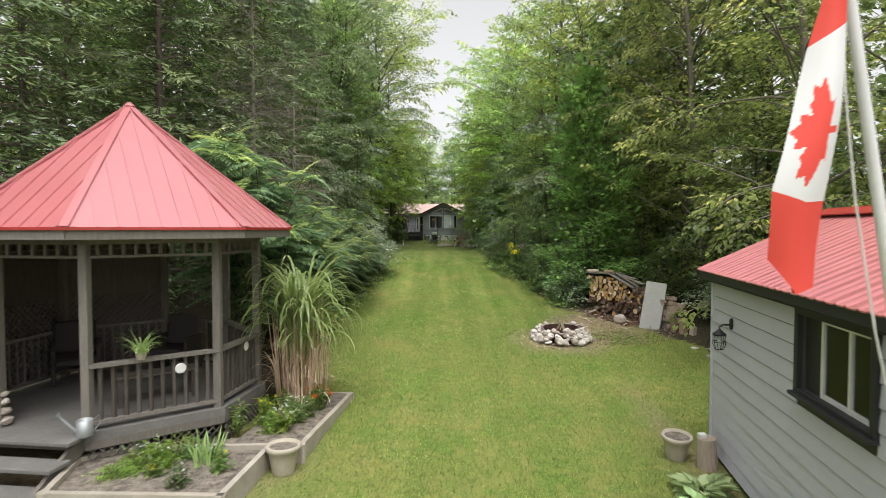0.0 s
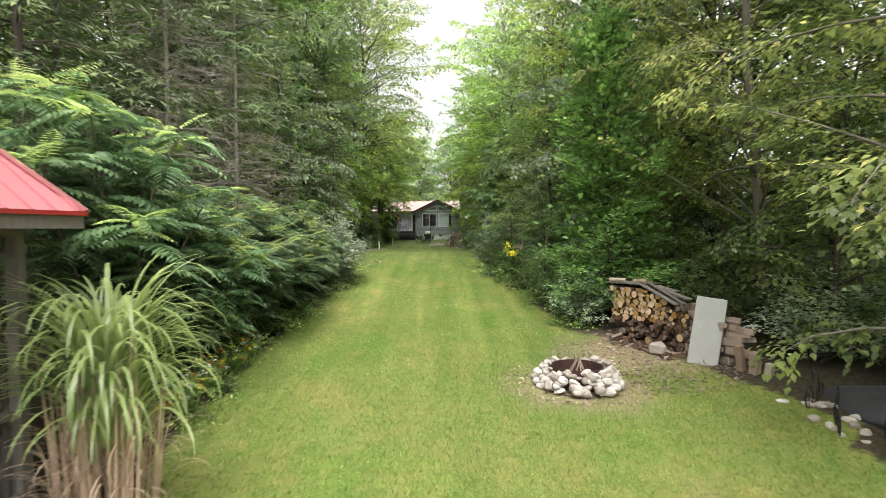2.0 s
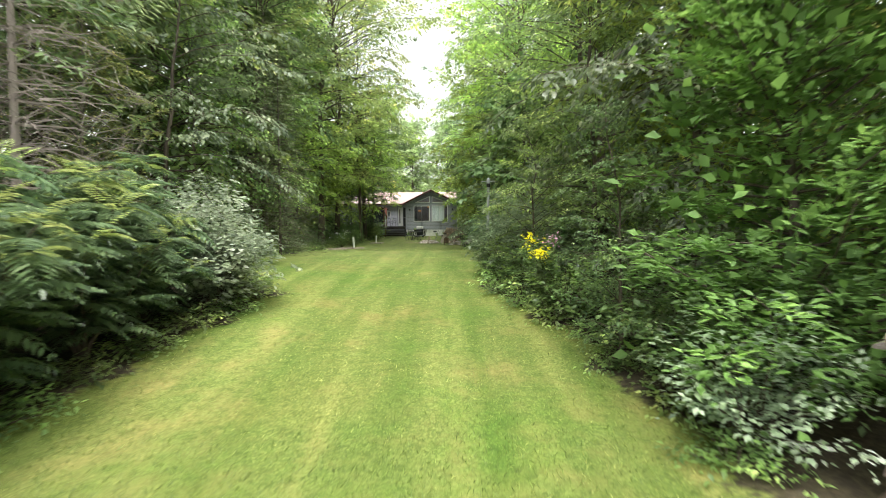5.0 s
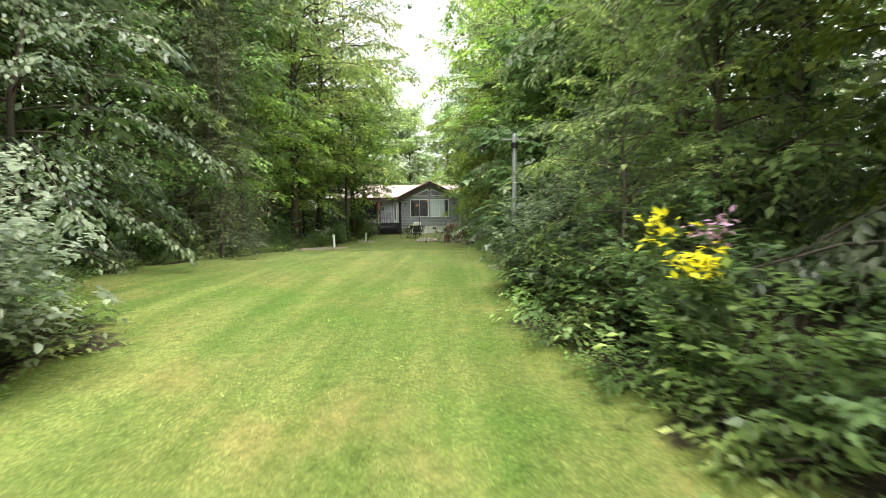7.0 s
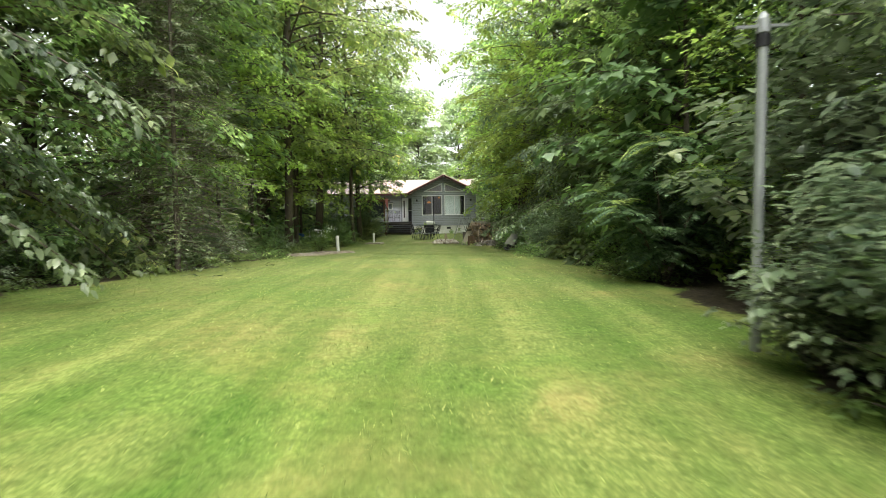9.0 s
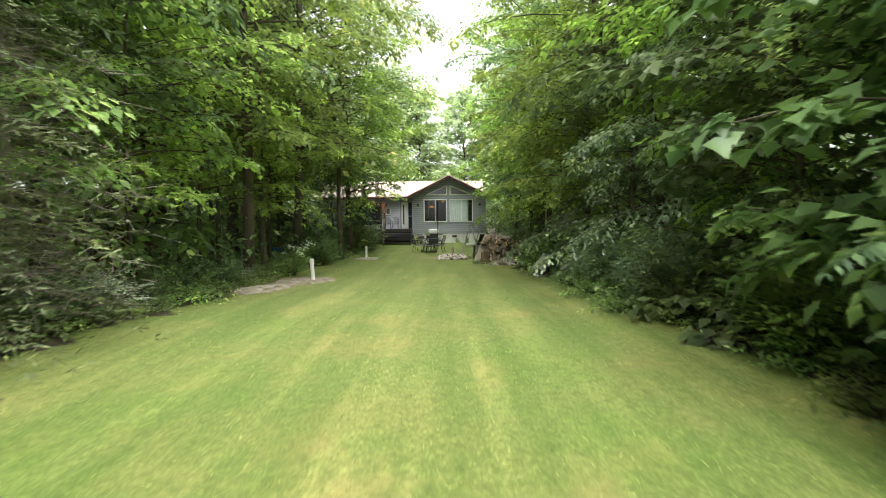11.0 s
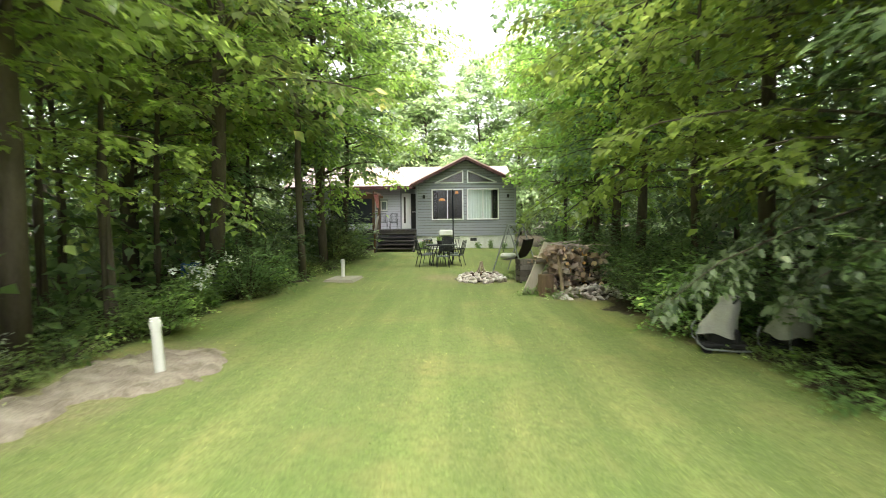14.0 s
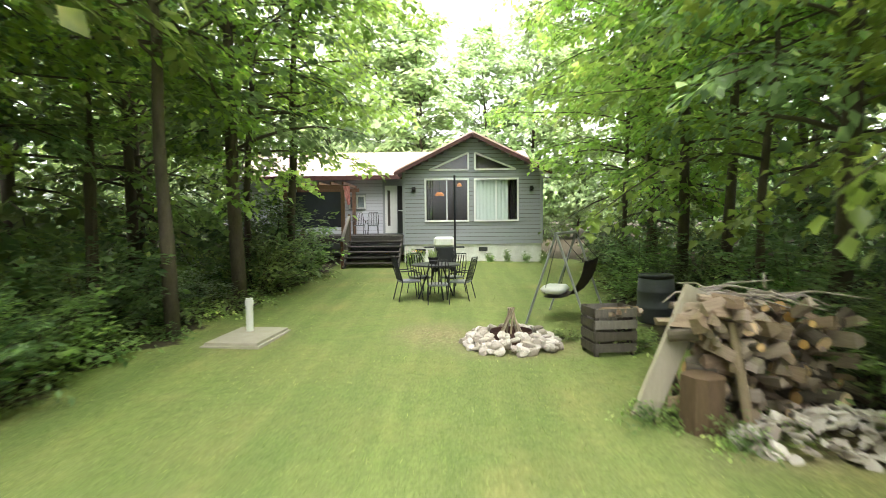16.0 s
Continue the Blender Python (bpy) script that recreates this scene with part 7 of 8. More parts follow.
cy = np.where(np.arange(2600) < 1700, 14.0 + 1.5 * cr * np.sin(ca), 13.1 + 1.1 * cr * np.sin(ca))
cp = np.stack([cx, cy, ground_z(cx, cy) + crng.uniform(0.004, 0.02, 2600)], 1)
cl = crng.uniform(0.03, 0.11, 2600)
M_CHIP = leaf_material("bark_chips_and_straw", (0.09, 0.062, 0.04), (0.22, 0.165, 0.1), (0.36, 0.29, 0.19), 0.9, 0.05, 0.2)
tagged(new("wood_chips", tri_mesh("wood_chips", *leaf_arrays(cp, crng.normal(size=(2600, 3)) * np.array([1, 1, 0.12]), np.array([0, 0, 1.0]) + crng.normal(size=(2600, 3)) * 0.3, cl, cl * crng.uniform(0.15, 0.5, 2600)), M_CHIP)), "bark chips and straw strewn on the ground", "wood chips", kind="stuff")

# ---------------- along the lawn ----------------
M_PVC = material("white_plastic_pipe", (0.75, 0.75, 0.72), (0.6, 0.6, 0.56), 0.5, scale=5, fine=40, bump=0.05)
M_SAND = material("pale_sandy_concrete", (0.46, 0.42, 0.36), (0.3, 0.27, 0.22), 0.95, scale=5, fine=60, bump=0.3)
M_GALV = material("galvanised_post", (0.4, 0.42, 0.42), (0.26, 0.27, 0.27), 0.5, 0.5, scale=6, fine=40, bump=0.05)


def rough_slab(name, outline, z0, z1, label, mat):
    o = tagged(new(name), label, "slab", "pipe slabs")
    bm = bmesh.new()
    prism(bm, outline, z0, z1)
    bmesh.ops.bevel(bm, geom=[e for e in bm.edges if abs(e.verts[0].co.z - z1) < 1e-4 and abs(e.verts[1].co.z - z1) < 1e-4], offset=0.04, segments=2, affect="EDGES")
    part("slab_body", bm, mat, o)
    return o


g1, g2 = gz(-4.2, 44.5), gz(-3.9, 54.2)
# low sandy bank round the first pipe, broken and uneven
bx, by = np.meshgrid(np.linspace(-5.3, -3.1, 56), np.linspace(40.2, 46.0, 110))
shape_f = np.maximum(1 - np.sqrt(((bx + 4.2) / 0.85) ** 2 + ((by - 44.3) / 1.2) ** 2), 0.9 - np.sqrt(((bx + 4.65) / 0.62) ** 2 + ((by - 42.1) / 1.7) ** 2))
shape_f = shape_f + 0.07 * np.sin(bx * 9 + by * 4) + 0.06 * np.sin(by * 11 - bx * 5) + 0.04 * np.sin(bx * 23 + by * 17)
top = np.clip(shape_f * 0.55, -0.06, 0.06) + 0.02 * np.sin(bx * 13 + 2 * np.sin(by * 7)) * (shape_f > 0.12) + 0.012 * np.sin(by * 31 + bx * 19)
bz = ground_z(bx.ravel(), by.ravel()).reshape(bx.shape) + top - 0.012
bi = np.arange(bx.size).reshape(bx.shape)
bq = np.stack([bi[:-1, :-1], bi[:-1, 1:], bi[1:, 1:], bi[1:, :-1]], -1).reshape(-1, 4)
bq = bq[(shape_f.ravel()[bq] > -0.08).any(1)]
used = np.unique(bq)
remap = np.zeros(bx.size, int)
remap[used] = np.arange(len(used))
bt = remap[np.concatenate([bq[:, [0, 1, 2]], bq[:, [0, 2, 3]]])]
M_BANK = material("sandy_soil_and_concrete", (0.37, 0.32, 0.26), (0.12, 0.095, 0.065), 0.95, scale=3.5, fine=40, bump=0.6, contrast=0.9)
bank = tagged(new("sandy_bank"), "low broken bank of sand and concrete beside the grass", "sand", "pipe slabs")
sp = bmesh.new()
prism(sp, [(-4.98, 41.0), (-4.5, 40.9), (-4.32, 41.7), (-4.5, 42.5), (-4.9, 42.4), (-5.05, 41.7)], gz(-4.7, 41.7) + 0.0, gz(-4.7, 41.7) + 0.06)
part("broken_slab", sp, M_SAND, bank, "pale broken slab of concrete")
part("bank_body", tri_mesh("bank_body", np.stack([bx, by, bz], -1).reshape(-1, 3)[used], bt, M_BANK, True), None, bank)
rough_slab("well_slab", [(-4.25, 53.45), (-3.4, 53.4), (-3.3, 54.65), (-4.15, 54.75)], g2 - 0.15, g2 + 0.05, "square sandy concrete slab round a white pipe", M_SAND)
for x, y, h, lean in ((-3.88, 44.05, 0.66, -4), (-3.86, 54.35, 0.56, 0)):
    o = thing("vent_pipe", pose(x, y, gz(x, y) - 0.05, 0, lean, 0), "upright white plastic pipe in a slab", "pipe", "white pipes")
    part("pipe_body", lathe(((0.055, 0), (0.055, h + 0.05), (0.047, h + 0.05), (0.047, h - 0.1)), 18), M_PVC, o)
    part("collar", lathe(((0.064, h - 0.06), (0.064, h + 0.02), (0.056, h + 0.02)), 18), M_PVC, o)
lp = thing("lamp_post", pose(2.36, 27.25, gz(2.36, 27.25) - 0.03, 0, 0.8, 0), "slim pale post with a dark collar and cross arm", "lamp")
part("post", cyl(0.038, 0.038, 2.28, seg=14), M_GALV, lp)
part("collar", cyl(0.05, 0.05, 0.09, Matrix.Translation((0, 0, 2.22)), 14), M_IRON, lp)
part("cross_arm", bar((-0.2, 0, 2.36), (0.18, 0, 2.38), 0.022), M_GALV, lp)
part("bracket", lathe(((0.03, 2.3), (0.05, 2.32), (0.045, 2.42), (0.02, 2.47)), 12), M_GALV, lp)

# machines under pale covers
M_COVER = material("pale_grey_cover", (0.46, 0.45, 0.41), (0.26, 0.255, 0.235), 0.7, scale=5, fine=40, bump=0.25)
M_TYRE = material("black_rubber", (0.025, 0.025, 0.026), (0.012, 0.012, 0.012), 0.8, bump=0.1)
for x, y, turn, s in ((2.72, 45.15, -15, 0.76), (3.45, 44.9, 25, 0.76)):
    o = thing("covered_mower", pose(x, y, gz(x, y), 0, 0, turn) @ Matrix.Scale(s, 4), "garden machine under a draped pale cover", "machine", "covered machines")
    bm = bmesh.new()
    rings = []
    for k, (rx, ry, z, dx) in enumerate(((0.31, 0.33, 0.3, -0.06), (0.29, 0.32, 0.42, -0.04), (0.22, 0.28, 0.6, 0.04), (0.16, 0.23, 0.78, 0.12), (0.15, 0.2, 0.9, 0.15), (0.13, 0.18, 0.93, 0.15), (0.03, 0.05, 0.935, 0.15))):
        ring = []
        for i in range(28):
            a = 2 * math.pi * i / 28
            f = 1 + 0.1 * math.sin(4 * a + 0.5 * k) * max(0.0, 1 - k / 5)
            ring.append(bm.verts.new((dx + rx * f * math.cos(a), ry * f * math.sin(a), z + 0.035 * math.sin(3 * a + 1) * (k == 0) - 0.03 * math.cos(a) * (k < 4))))
        rings.append(ring)
    for a, b in zip(rings, rings[1:]):
        for i in range(28):
            bm.faces.new((a[i], a[(i + 1) % 28], b[(i + 1) % 28], b[i]))
    bm.faces.new(rings[-1])
    part("cover", bm, M_COVER, o, "draped pale cover", True)
    part("engine_body", box((0.5, 0.46, 0.26), Matrix.Translation((0.02, 0, 0.27)), 0.05), M_IRON, o)
    part("chassis", box((0.74, 0.5, 0.1), Matrix.Translation((0, 0, 0.13)), 0.03), M_IRON, o)
    for sy in (-1, 1):
        bm = bmesh.new()
        tube(bm, [(-0.36, sy * 0.27, 0.46), (-0.42, sy * 0.27, 0.34), (-0.4, sy * 0.27, 0.18), (-0.28, sy * 0.27, 0.08), (0.1, sy * 0.27, 0.06), (0.4, sy * 0.27, 0.07)], 0.016, 7)
        part("runner", bm, M_TIN, o, "bright metal runner")
    for wx, wy in ((-0.24, -0.2), (-0.24, 0.2), (0.26, -0.2), (0.26, 0.2)):
        part("wheel", cyl(0.1, 0.1, 0.07, Matrix.Translation((wx, wy + 0.035, 0.1)) @ Matrix.Rotation(math.pi / 2, 4, "X"), 18), M_TYRE, o)
    bm = bmesh.new()
    tube(bm, [(0.12, -0.3, 0.84), (0.2, -0.26, 0.93), (0.2, 0.26, 0.93), (0.12, 0.3, 0.84)], 0.016, 6)
    part("handlebar", bm, M_IRON, o)

# ---------------- second wood pile ----------------
pile2 = thing("wood_pile", pose(0, 0, 0), "untidy heap of split firewood and branches", "wood pile")
zb = gz(2.0, 50.6) - 0.02
for k in range(300):
    u, lay = srng.random(), k // 30
    x = 1.42 + u * 1.35 + srng.uniform(-0.05, 0.05)
    if lay * 0.12 > 1.05 - 0.5 * abs(u - 0.3):
        continue
    ob = part("split_log", SPLITS[k % 4] if srng.random() < 0.75 else LOGS[4][1], None, pile2)
    s = srng.uniform(0.45, 1.15)
    ob.matrix_basis = Matrix.Translation((x, 50.55 + srng.uniform(-0.15, 0.3) + 0.12 * u, zb + 0.1 + lay * 0.118)) @ pose(0, 0, 0, 90 + srng.uniform(-30, 30), srng.uniform(-28, 28), srng.uniform(0, 360)) @ Matrix.Rotation(srng.uniform(-1.4, 1.4), 4, "Y") @ Matrix.Diagonal((s, s, 0.62, 1))
for k in range(30):
    x0, y0 = 1.5 + srng.random() * 0.8, 50.6 + srng.random() * 0.4
    bm = bmesh.new()
    p0 = Vector((x0, y0, zb + 1.0 + srng.random() * 0.15))
    d = Vector((srng.uniform(-0.3, 0.9), srng.uniform(-0.5, 0.3), srng.uniform(-0.3, 0.15)))
    tube(bm, [p0, p0 + d * 0.5 + Vector((0, 0, 0.05)), p0 + d], 0.014, 5, 0.005)
    part("branch", bm, M_TWIG, pile2, "grey dead branch")
plank = tagged(new("plank"), "pale weathered plank that leans on the firewood", "plank")
part("board", bar((1.0, 50.62, zb + 0.02), (1.52, 50.75, zb + 1.16), 0.05, 0.24), material("pale_plank", (0.5, 0.45, 0.36), (0.34, 0.3, 0.23), 0.85, scale=4, fine=40, bump=0.2, stretch=(6, 6, 1)), plank)
stick = tagged(new("pole_stick"), "pale stripped pole that props the firewood", "stick")
part("stick_body", bar((1.74, 50.2, zb), (1.66, 50.4, zb + 0.92), 0.09, seg=8, w2=0.075), M_STICK, stick)
st2 = tagged(new("stump"), "brown upright stump before the firewood", "log", "cut logs")
st2.matrix_basis = pose(1.38, 50.3, zb - 0.02)
part("log_body", log_mesh(5, 0.17, 0.52), None, st2)
M_STUMP = material("brown_stump_wood", (0.2, 0.13, 0.08), (0.08, 0.052, 0.034), 0.9, scale=8, fine=60, bump=0.5, stretch=(4, 4, 0.6))
for k in (0, 1):
    st2.children[0].data.materials[k] = M_STUMP
for x, y, q in ((1.12, 50.55, 0.5), (1.5, 50.0, 0.42), (1.95, 50.05, 0.4), (1.72, 53.2, 0.6), (1.0, 53.9, 0.4)):
    plant_out("weed", shrub[3], x, y, "green weeds beside the firewood and crate", "plant", "weeds by the firewood", x * 3, q, 1.3, ("stem_clump", "foliage"))
gravel = thing("stone_heap", pose(2.35, 50.0, gz(2.3, 50)), "heap of broken pale grey stones", "stones")
for k in range(290):
    a, r = srng.uniform(0, 6.28), math.sqrt(srng.random())
    s = srng.uniform(0.05, 0.13)
    ob = part("stone", STONES[k % 8], None, gravel)
    ob.matrix_basis = pose(0.85 * r * math.cos(a), 0.45 * r * math.sin(a), 0.24 * (1 - r * r) + 0.02, srng.uniform(-50, 50), srng.uniform(-50, 50), srng.uniform(0, 360)) @ Matrix.Diagonal((s * 1.5, s, s * 0.55, 1))

# crate, barrel, swing
crate = thing("wooden_crate", pose(1.37, 53.05, gz(1.3, 53), 0, 0, 8), "old dark wooden crate filled with kindling", "crate")
for sx in (-1, 1):
    for sy in (-1, 1):
        part("corner_post", bar((sx * 0.25, sy * 0.2, 0), (sx * 0.25, sy * 0.2, 0.62), 0.05), M_DARKWOOD, crate)
for k in range(4):
    z = 0.08 + 0.15 * k
    for sy in (-1, 1):
        part("slat", box((0.56, 0.02, 0.11), Matrix.Translation((0, sy * 0.235, z + 0.03))), M_DARKWOOD if k < 2 else M_OLDWOOD, crate)
    for sx in (-1, 1):
        part("slat", box((0.02, 0.44, 0.11), Matrix.Translation((sx * 0.285, 0, z + 0.03))), M_DARKWOOD, crate)
for k in range(8):
    ob = part("split_log", SPLITS[k % 4], None, crate)
    ob.matrix_basis = pose(-0.2 + 0.05 * k, 0.0, 0.5 + 0.02 * (k % 3), 85, k * 7, 20 + k * 9) @ Matrix.Diagonal((0.6, 0.6, 0.8, 1))
M_BARREL = material("dark_grey_plastic", (0.09, 0.1, 0.115), (0.055, 0.06, 0.07), 0.5, scale=3, fine=30, bump=0.06)
barrel = thing("barrel", pose(2.7, 55.0, gz(2.7, 55)), "dark grey ribbed plastic barrel", "barrel")
part("barrel_body", lathe(((0.27, 0), (0.29, 0.03), (0.3, 0.24), (0.315, 0.26), (0.3, 0.28), (0.3, 0.5), (0.315, 0.52), (0.3, 0.54), (0.28, 0.74), (0.26, 0.76), (0.26, 0.8), (0.24, 0.8), (0.23, 0.77), (0.05, 0.77)), 28), M_BARREL, barrel, smooth=True)
part("lid_band", lathe(((0.275, 0.73), (0.285, 0.74), (0.285, 0.78), (0.27, 0.79)), 28), M_IRON, barrel)
swing = thing("garden_swing", pose(0, 0, 0), "metal frame garden swing with a sagging dark seat", "swing")
zs = gz(1, 54.7)
A0 = Vector((1.0, 54.75, zs + 1.5))
d = Vector((0.45, 0.893, 0))
A1 = A0 + d * 1.3
n = Vector((-d.y, d.x, 0))
for ap in (A0, A1):
    for foot in (0.52, -0.52):
        f = ap + n * foot
        part("leg", bar(ap, (f.x, f.y, zs - 0.02), 0.042, seg=10), M_GALV, swing)
part("cross_bar", bar(A0 - d * 0.05, A1 + d * 0.05, 0.05, seg=10), M_GALV, swing)
M_SLING = material("dark_brown_sling_fabric", (0.085, 0.065, 0.055), (0.045, 0.035, 0.03), 0.85, scale=8, fine=120, bump=0.2)
c = (A0 + A1) / 2


def slung(name, size, centre, lean):
    """A panel of sling cloth along the bar, leaned back about it and sagging in the middle."""
    bm = bmesh.new()
    w, h = size
    grid = [[bm.verts.new((w * (i / 8 - 0.5), -0.05 * math.sin(math.pi * j / 5), h * (j / 5 - 0.5) - 0.03 * math.sin(math.pi * i / 8))) for i in range(9)] for j in range(6)]
    for j in range(5):
        for i in range(8):
            bm.faces.new((grid[j][i], grid[j][i + 1], grid[j + 1][i + 1], grid[j + 1][i]))
    bmesh.ops.solidify(bm, geom=bm.faces[:], thickness=0.03)
    bm.transform(Matrix.Translation(centre) @ Matrix.Rotation(math.atan2(d.y, d.x), 4, "Z") @ Matrix.Rotation(lean, 4, "X"))
    part(name, bm, M_SLING, swing, smooth=True)


slung("backrest", (1.02, 0.62), c - n * 0.3 + Vector((0, 0, -0.72)), radians(24))
slung("seat", (1.02, 0.5), c + n * 0.02 + Vector((0, 0, -1.02)), radians(82))
for sg in (-0.5, 0.5):
    for o2, h2 in ((-0.4, -0.45), (0.25, -1.0)):
        part("hanger_chain", bar(c + d * sg, c + d * sg + n * o2 + Vector((0, 0, h2)), 0.012, seg=5), M_IRON, swing)
cushion = tagged(new("cushion"), "crumpled white cushion on the swing seat", "cushion")
cushion.matrix_basis = Matrix.Translation(c - d * 0.3 + n * 0.12 + Vector((0, 0, -0.94))) @ Matrix.Rotation(math.atan2(d.y, d.x), 4, "Z")
part("pillow", box((0.46, 0.4, 0.14), None, 0.055), M_WHITEPAINT, cushion, smooth=True)

# ---------------- patio set ----------------
M_BLACKMETAL = material("black_patio_metal", (0.03, 0.032, 0.036), (0.016, 0.017, 0.019), 0.45, 0.3, bump=0.04)
M_SEATPAD = material("grey_striped_seat", (0.2, 0.21, 0.23), (0.1, 0.105, 0.12), 0.7, scale=4, fine=60, bump=0.1)
TX, TY = -1.02, 57.5
tz = gz(TX, TY)
table = thing("patio_table", pose(TX, TY, tz), "round black metal patio table", "table")
part("tabletop", lathe(((0.5, 0.69), (0.53, 0.7), (0.53, 0.72), (0.5, 0.73), (0.02, 0.725)), 32), M_BLACKMETAL, table)
for k in range(4):
    a = k * math.pi / 2 + 0.4
    part("leg", bar((0.14 * math.cos(a), 0.14 * math.sin(a), 0.69), (0.4 * math.cos(a), 0.4 * math.sin(a), 0), 0.035, seg=8), M_BLACKMETAL, table)
part("brace_ring", lathe(((0.2, 0.3), (0.21, 0.31), (0.2, 0.32), (0.19, 0.31)), 20), M_BLACKMETAL, table)


def patio_chair():
    o = thing("patio_chair", pose(0, 0, 0), "black metal patio chair with a pale seat pad", "chair", "chairs round the patio table")
    part("seat", box((0.46, 0.44, 0.05), Matrix.Translation((0, 0, 0.43)), 0.015), M_SEATPAD, o)
    bm = bmesh.new()
    tube(bm, [(-0.23, 0.2, 0.42), (-0.24, 0.3, 0.75), (-0.2, 0.36, 1.0), (0.2, 0.36, 1.0), (0.24, 0.3, 0.75), (0.23, 0.2, 0.42)], 0.014, 6)
    part("back_frame", bm, M_BLACKMETAL, o)
    for k in range(5):
        x = -0.15 + 0.075 * k
        part("back_slat", bar((x, 0.21, 0.45), (x, 0.345, 0.97), 0.02, 0.012), M_BLACKMETAL, o)
    for sx in (-1, 1):
        part("leg", bar((sx * 0.21, -0.2, 0.42), (sx * 0.24, -0.25, 0), 0.025, seg=6), M_BLACKMETAL, o)
        part("leg", bar((sx * 0.21, 0.2, 0.42), (sx * 0.24, 0.3, 0), 0.025, seg=6), M_BLACKMETAL, o)
        bm = bmesh.new()
        tube(bm, [(sx * 0.24, 0.28, 0.66), (sx * 0.26, 0.0, 0.66), (sx * 0.26, -0.2, 0.62), (sx * 0.22, -0.2, 0.44)], 0.013, 6)
        part("armrest", bm, M_BLACKMETAL, o)
    return o


chair = patio_chair()
places = [(0.9, 200), (0.85, 275), (0.82, 340), (0.86, 55), (0.9, 125)]
for k, (r, a) in enumerate(places):
    x, y = TX + r * math.cos(radians(a)) * 0.66, TY + r * math.sin(radians(a)) * 0.7
    m = pose(x, y, gz(x, y), 0, 0, a - 90)
    m = m @ Matrix.Scale(0.94, 4)
    if k:
        copy_thing(chair, m)
    else:
        chair.matrix_basis = m
o = thing("potted_plant", pose(TX - 0.05, TY, tz + 0.73), "black pot of yellow-green bedding flowers on the table", "plant")
part("pot_body", lathe(((0.08, 0), (0.12, 0.14), (0.1, 0.14), (0.09, 0.1), (0.01, 0.1)), 16), M_IRON, o)
part("leaf_tuft", blades_mesh(161, 90, 0.34, 0.25, 0.018, 0.08, M_REED), None, o)
gp = tagged(new("garden_pole"), "slim dark metal pole on the lawn", "pole")
part("pole", bar((-0.6, 59.2, gz(-0.6, 59.2) - 0.05), (-0.6, 59.2, 4.0), 0.05, seg=10), M_BLACKMETAL, gp)
grill = thing("barbecue", pose(-0.9, 62.0, gz(-0.9, 62)), "barbecue with a white lid beside the house", "barbecue")
part("cabinet", box((0.56, 0.45, 0.62), Matrix.Translation((0, 0, 0.42)), 0.02), M_BLACKMETAL, grill)
part("lid", box((0.6, 0.48, 0.28), Matrix.Translation((0, 0, 0.88)), 0.06), M_WHITEPAINT, grill, "white lid")
for sx in (-1, 1):
    part("side_shelf", box((0.3, 0.4, 0.03), Matrix.Translation((sx * 0.44, 0, 0.72)), 0.008), M_BLACKMETAL, grill)
    part("wheel", cyl(0.08, 0.08, 0.05, Matrix.Translation((sx * 0.25, 0.02, 0.08)) @ Matrix.Rotation(math.pi / 2, 4, "X"), 14), M_TYRE, grill)
for k, (x, y) in enumerate(((-2.0, 63.7), (-1.7, 64.1), (-2.1, 64.3))):
    flower_clump("flowering_plant", x, y, 170 + k, 0.5, 0.26, 7, (P_PIN, P_YEL), M_MAPLE, "green plants with a few flowers beside the steps", 0.035, None, 0.1, 40)
for k, (x, y) in enumerate(((0.6, 64.4), (1.2, 64.45), (1.8, 64.4), (2.3, 64.2))):
    flower_clump("foundation_plant", x, y, 180 + k, 0.35 + 0.1 * (k % 2), 0.2, 8, (P_WHI,), M_MAPLE, "low green plant at the house foundation", 0.02, None, 0.1, 30)
for k, (x, y, s) in enumerate(((-5.0, 58.0, 1.25), (-5.2, 59.6, 1.35), (-4.9, 61.0, 1.3), (-5.8, 60.6, 1.4))):
    plant_out("hedge_shrub", shrub[0] if k % 2 else shrub[2], x, y, "rounded leafy hedge shrub near the deck steps", "shrub", "hedge shrubs", k, s, 1.05, ("stem_clump", "foliage"))

# ---------------- deck furnishing, house details ----------------
M_BROWNPOST = material("brown_stained_timber", (0.16, 0.085, 0.05), (0.08, 0.042, 0.026), 0.75, scale=5, fine=40, bump=0.2, stretch=(6, 6, 1), piece=0.1)
M_NAVY = material("dark_blue_screen", (0.035, 0.042, 0.06), (0.018, 0.02, 0.03), 0.8, scale=3, fine=40, bump=0.2)
pergola = thing("pergola", pose(0, 0, 2.42), "brown timber pergola with dark screens on the deck", "pergola")
for x, y in ((-6.3, 64.7), (-4.35, 64.7), (-6.3, 66.9), (-4.35, 66.9)):
    part("post", bar((x, y, -0.02), (x, y, 1.72), 0.12), M_BROWNPOST, pergola)
for y in (64.7, 66.9):
    part("beam", bar((-6.5, y, 1.66), (-4.15, y, 1.66), 0.06, 0.14), M_BROWNPOST, pergola)
for k in range(6):
    x = -6.35 + 0.41 * k
    part("rafter", bar((x, 64.5, 1.78), (x, 67.1, 1.78), 0.05, 0.1), M_BROWNPOST, pergola)
part("screen", box((1.85, 0.03, 1.2), Matrix.Translation((-5.32, 64.74, 0.9))), M_NAVY, pergola, "dark blue screen")
rail = thing("stair_rail", pose(0, 0, 0), "pale wooden handrail beside the deck steps", "railing")
for x, y, z0, h in ((-4.08, 64.35, 2.3, 0.85), (-4.08, 63.0, 1.45, 0.9)):
    part("newel", bar((x, y, z0 - 0.1), (x, y, z0 + h), 0.08), M_BROWNPOST, rail)
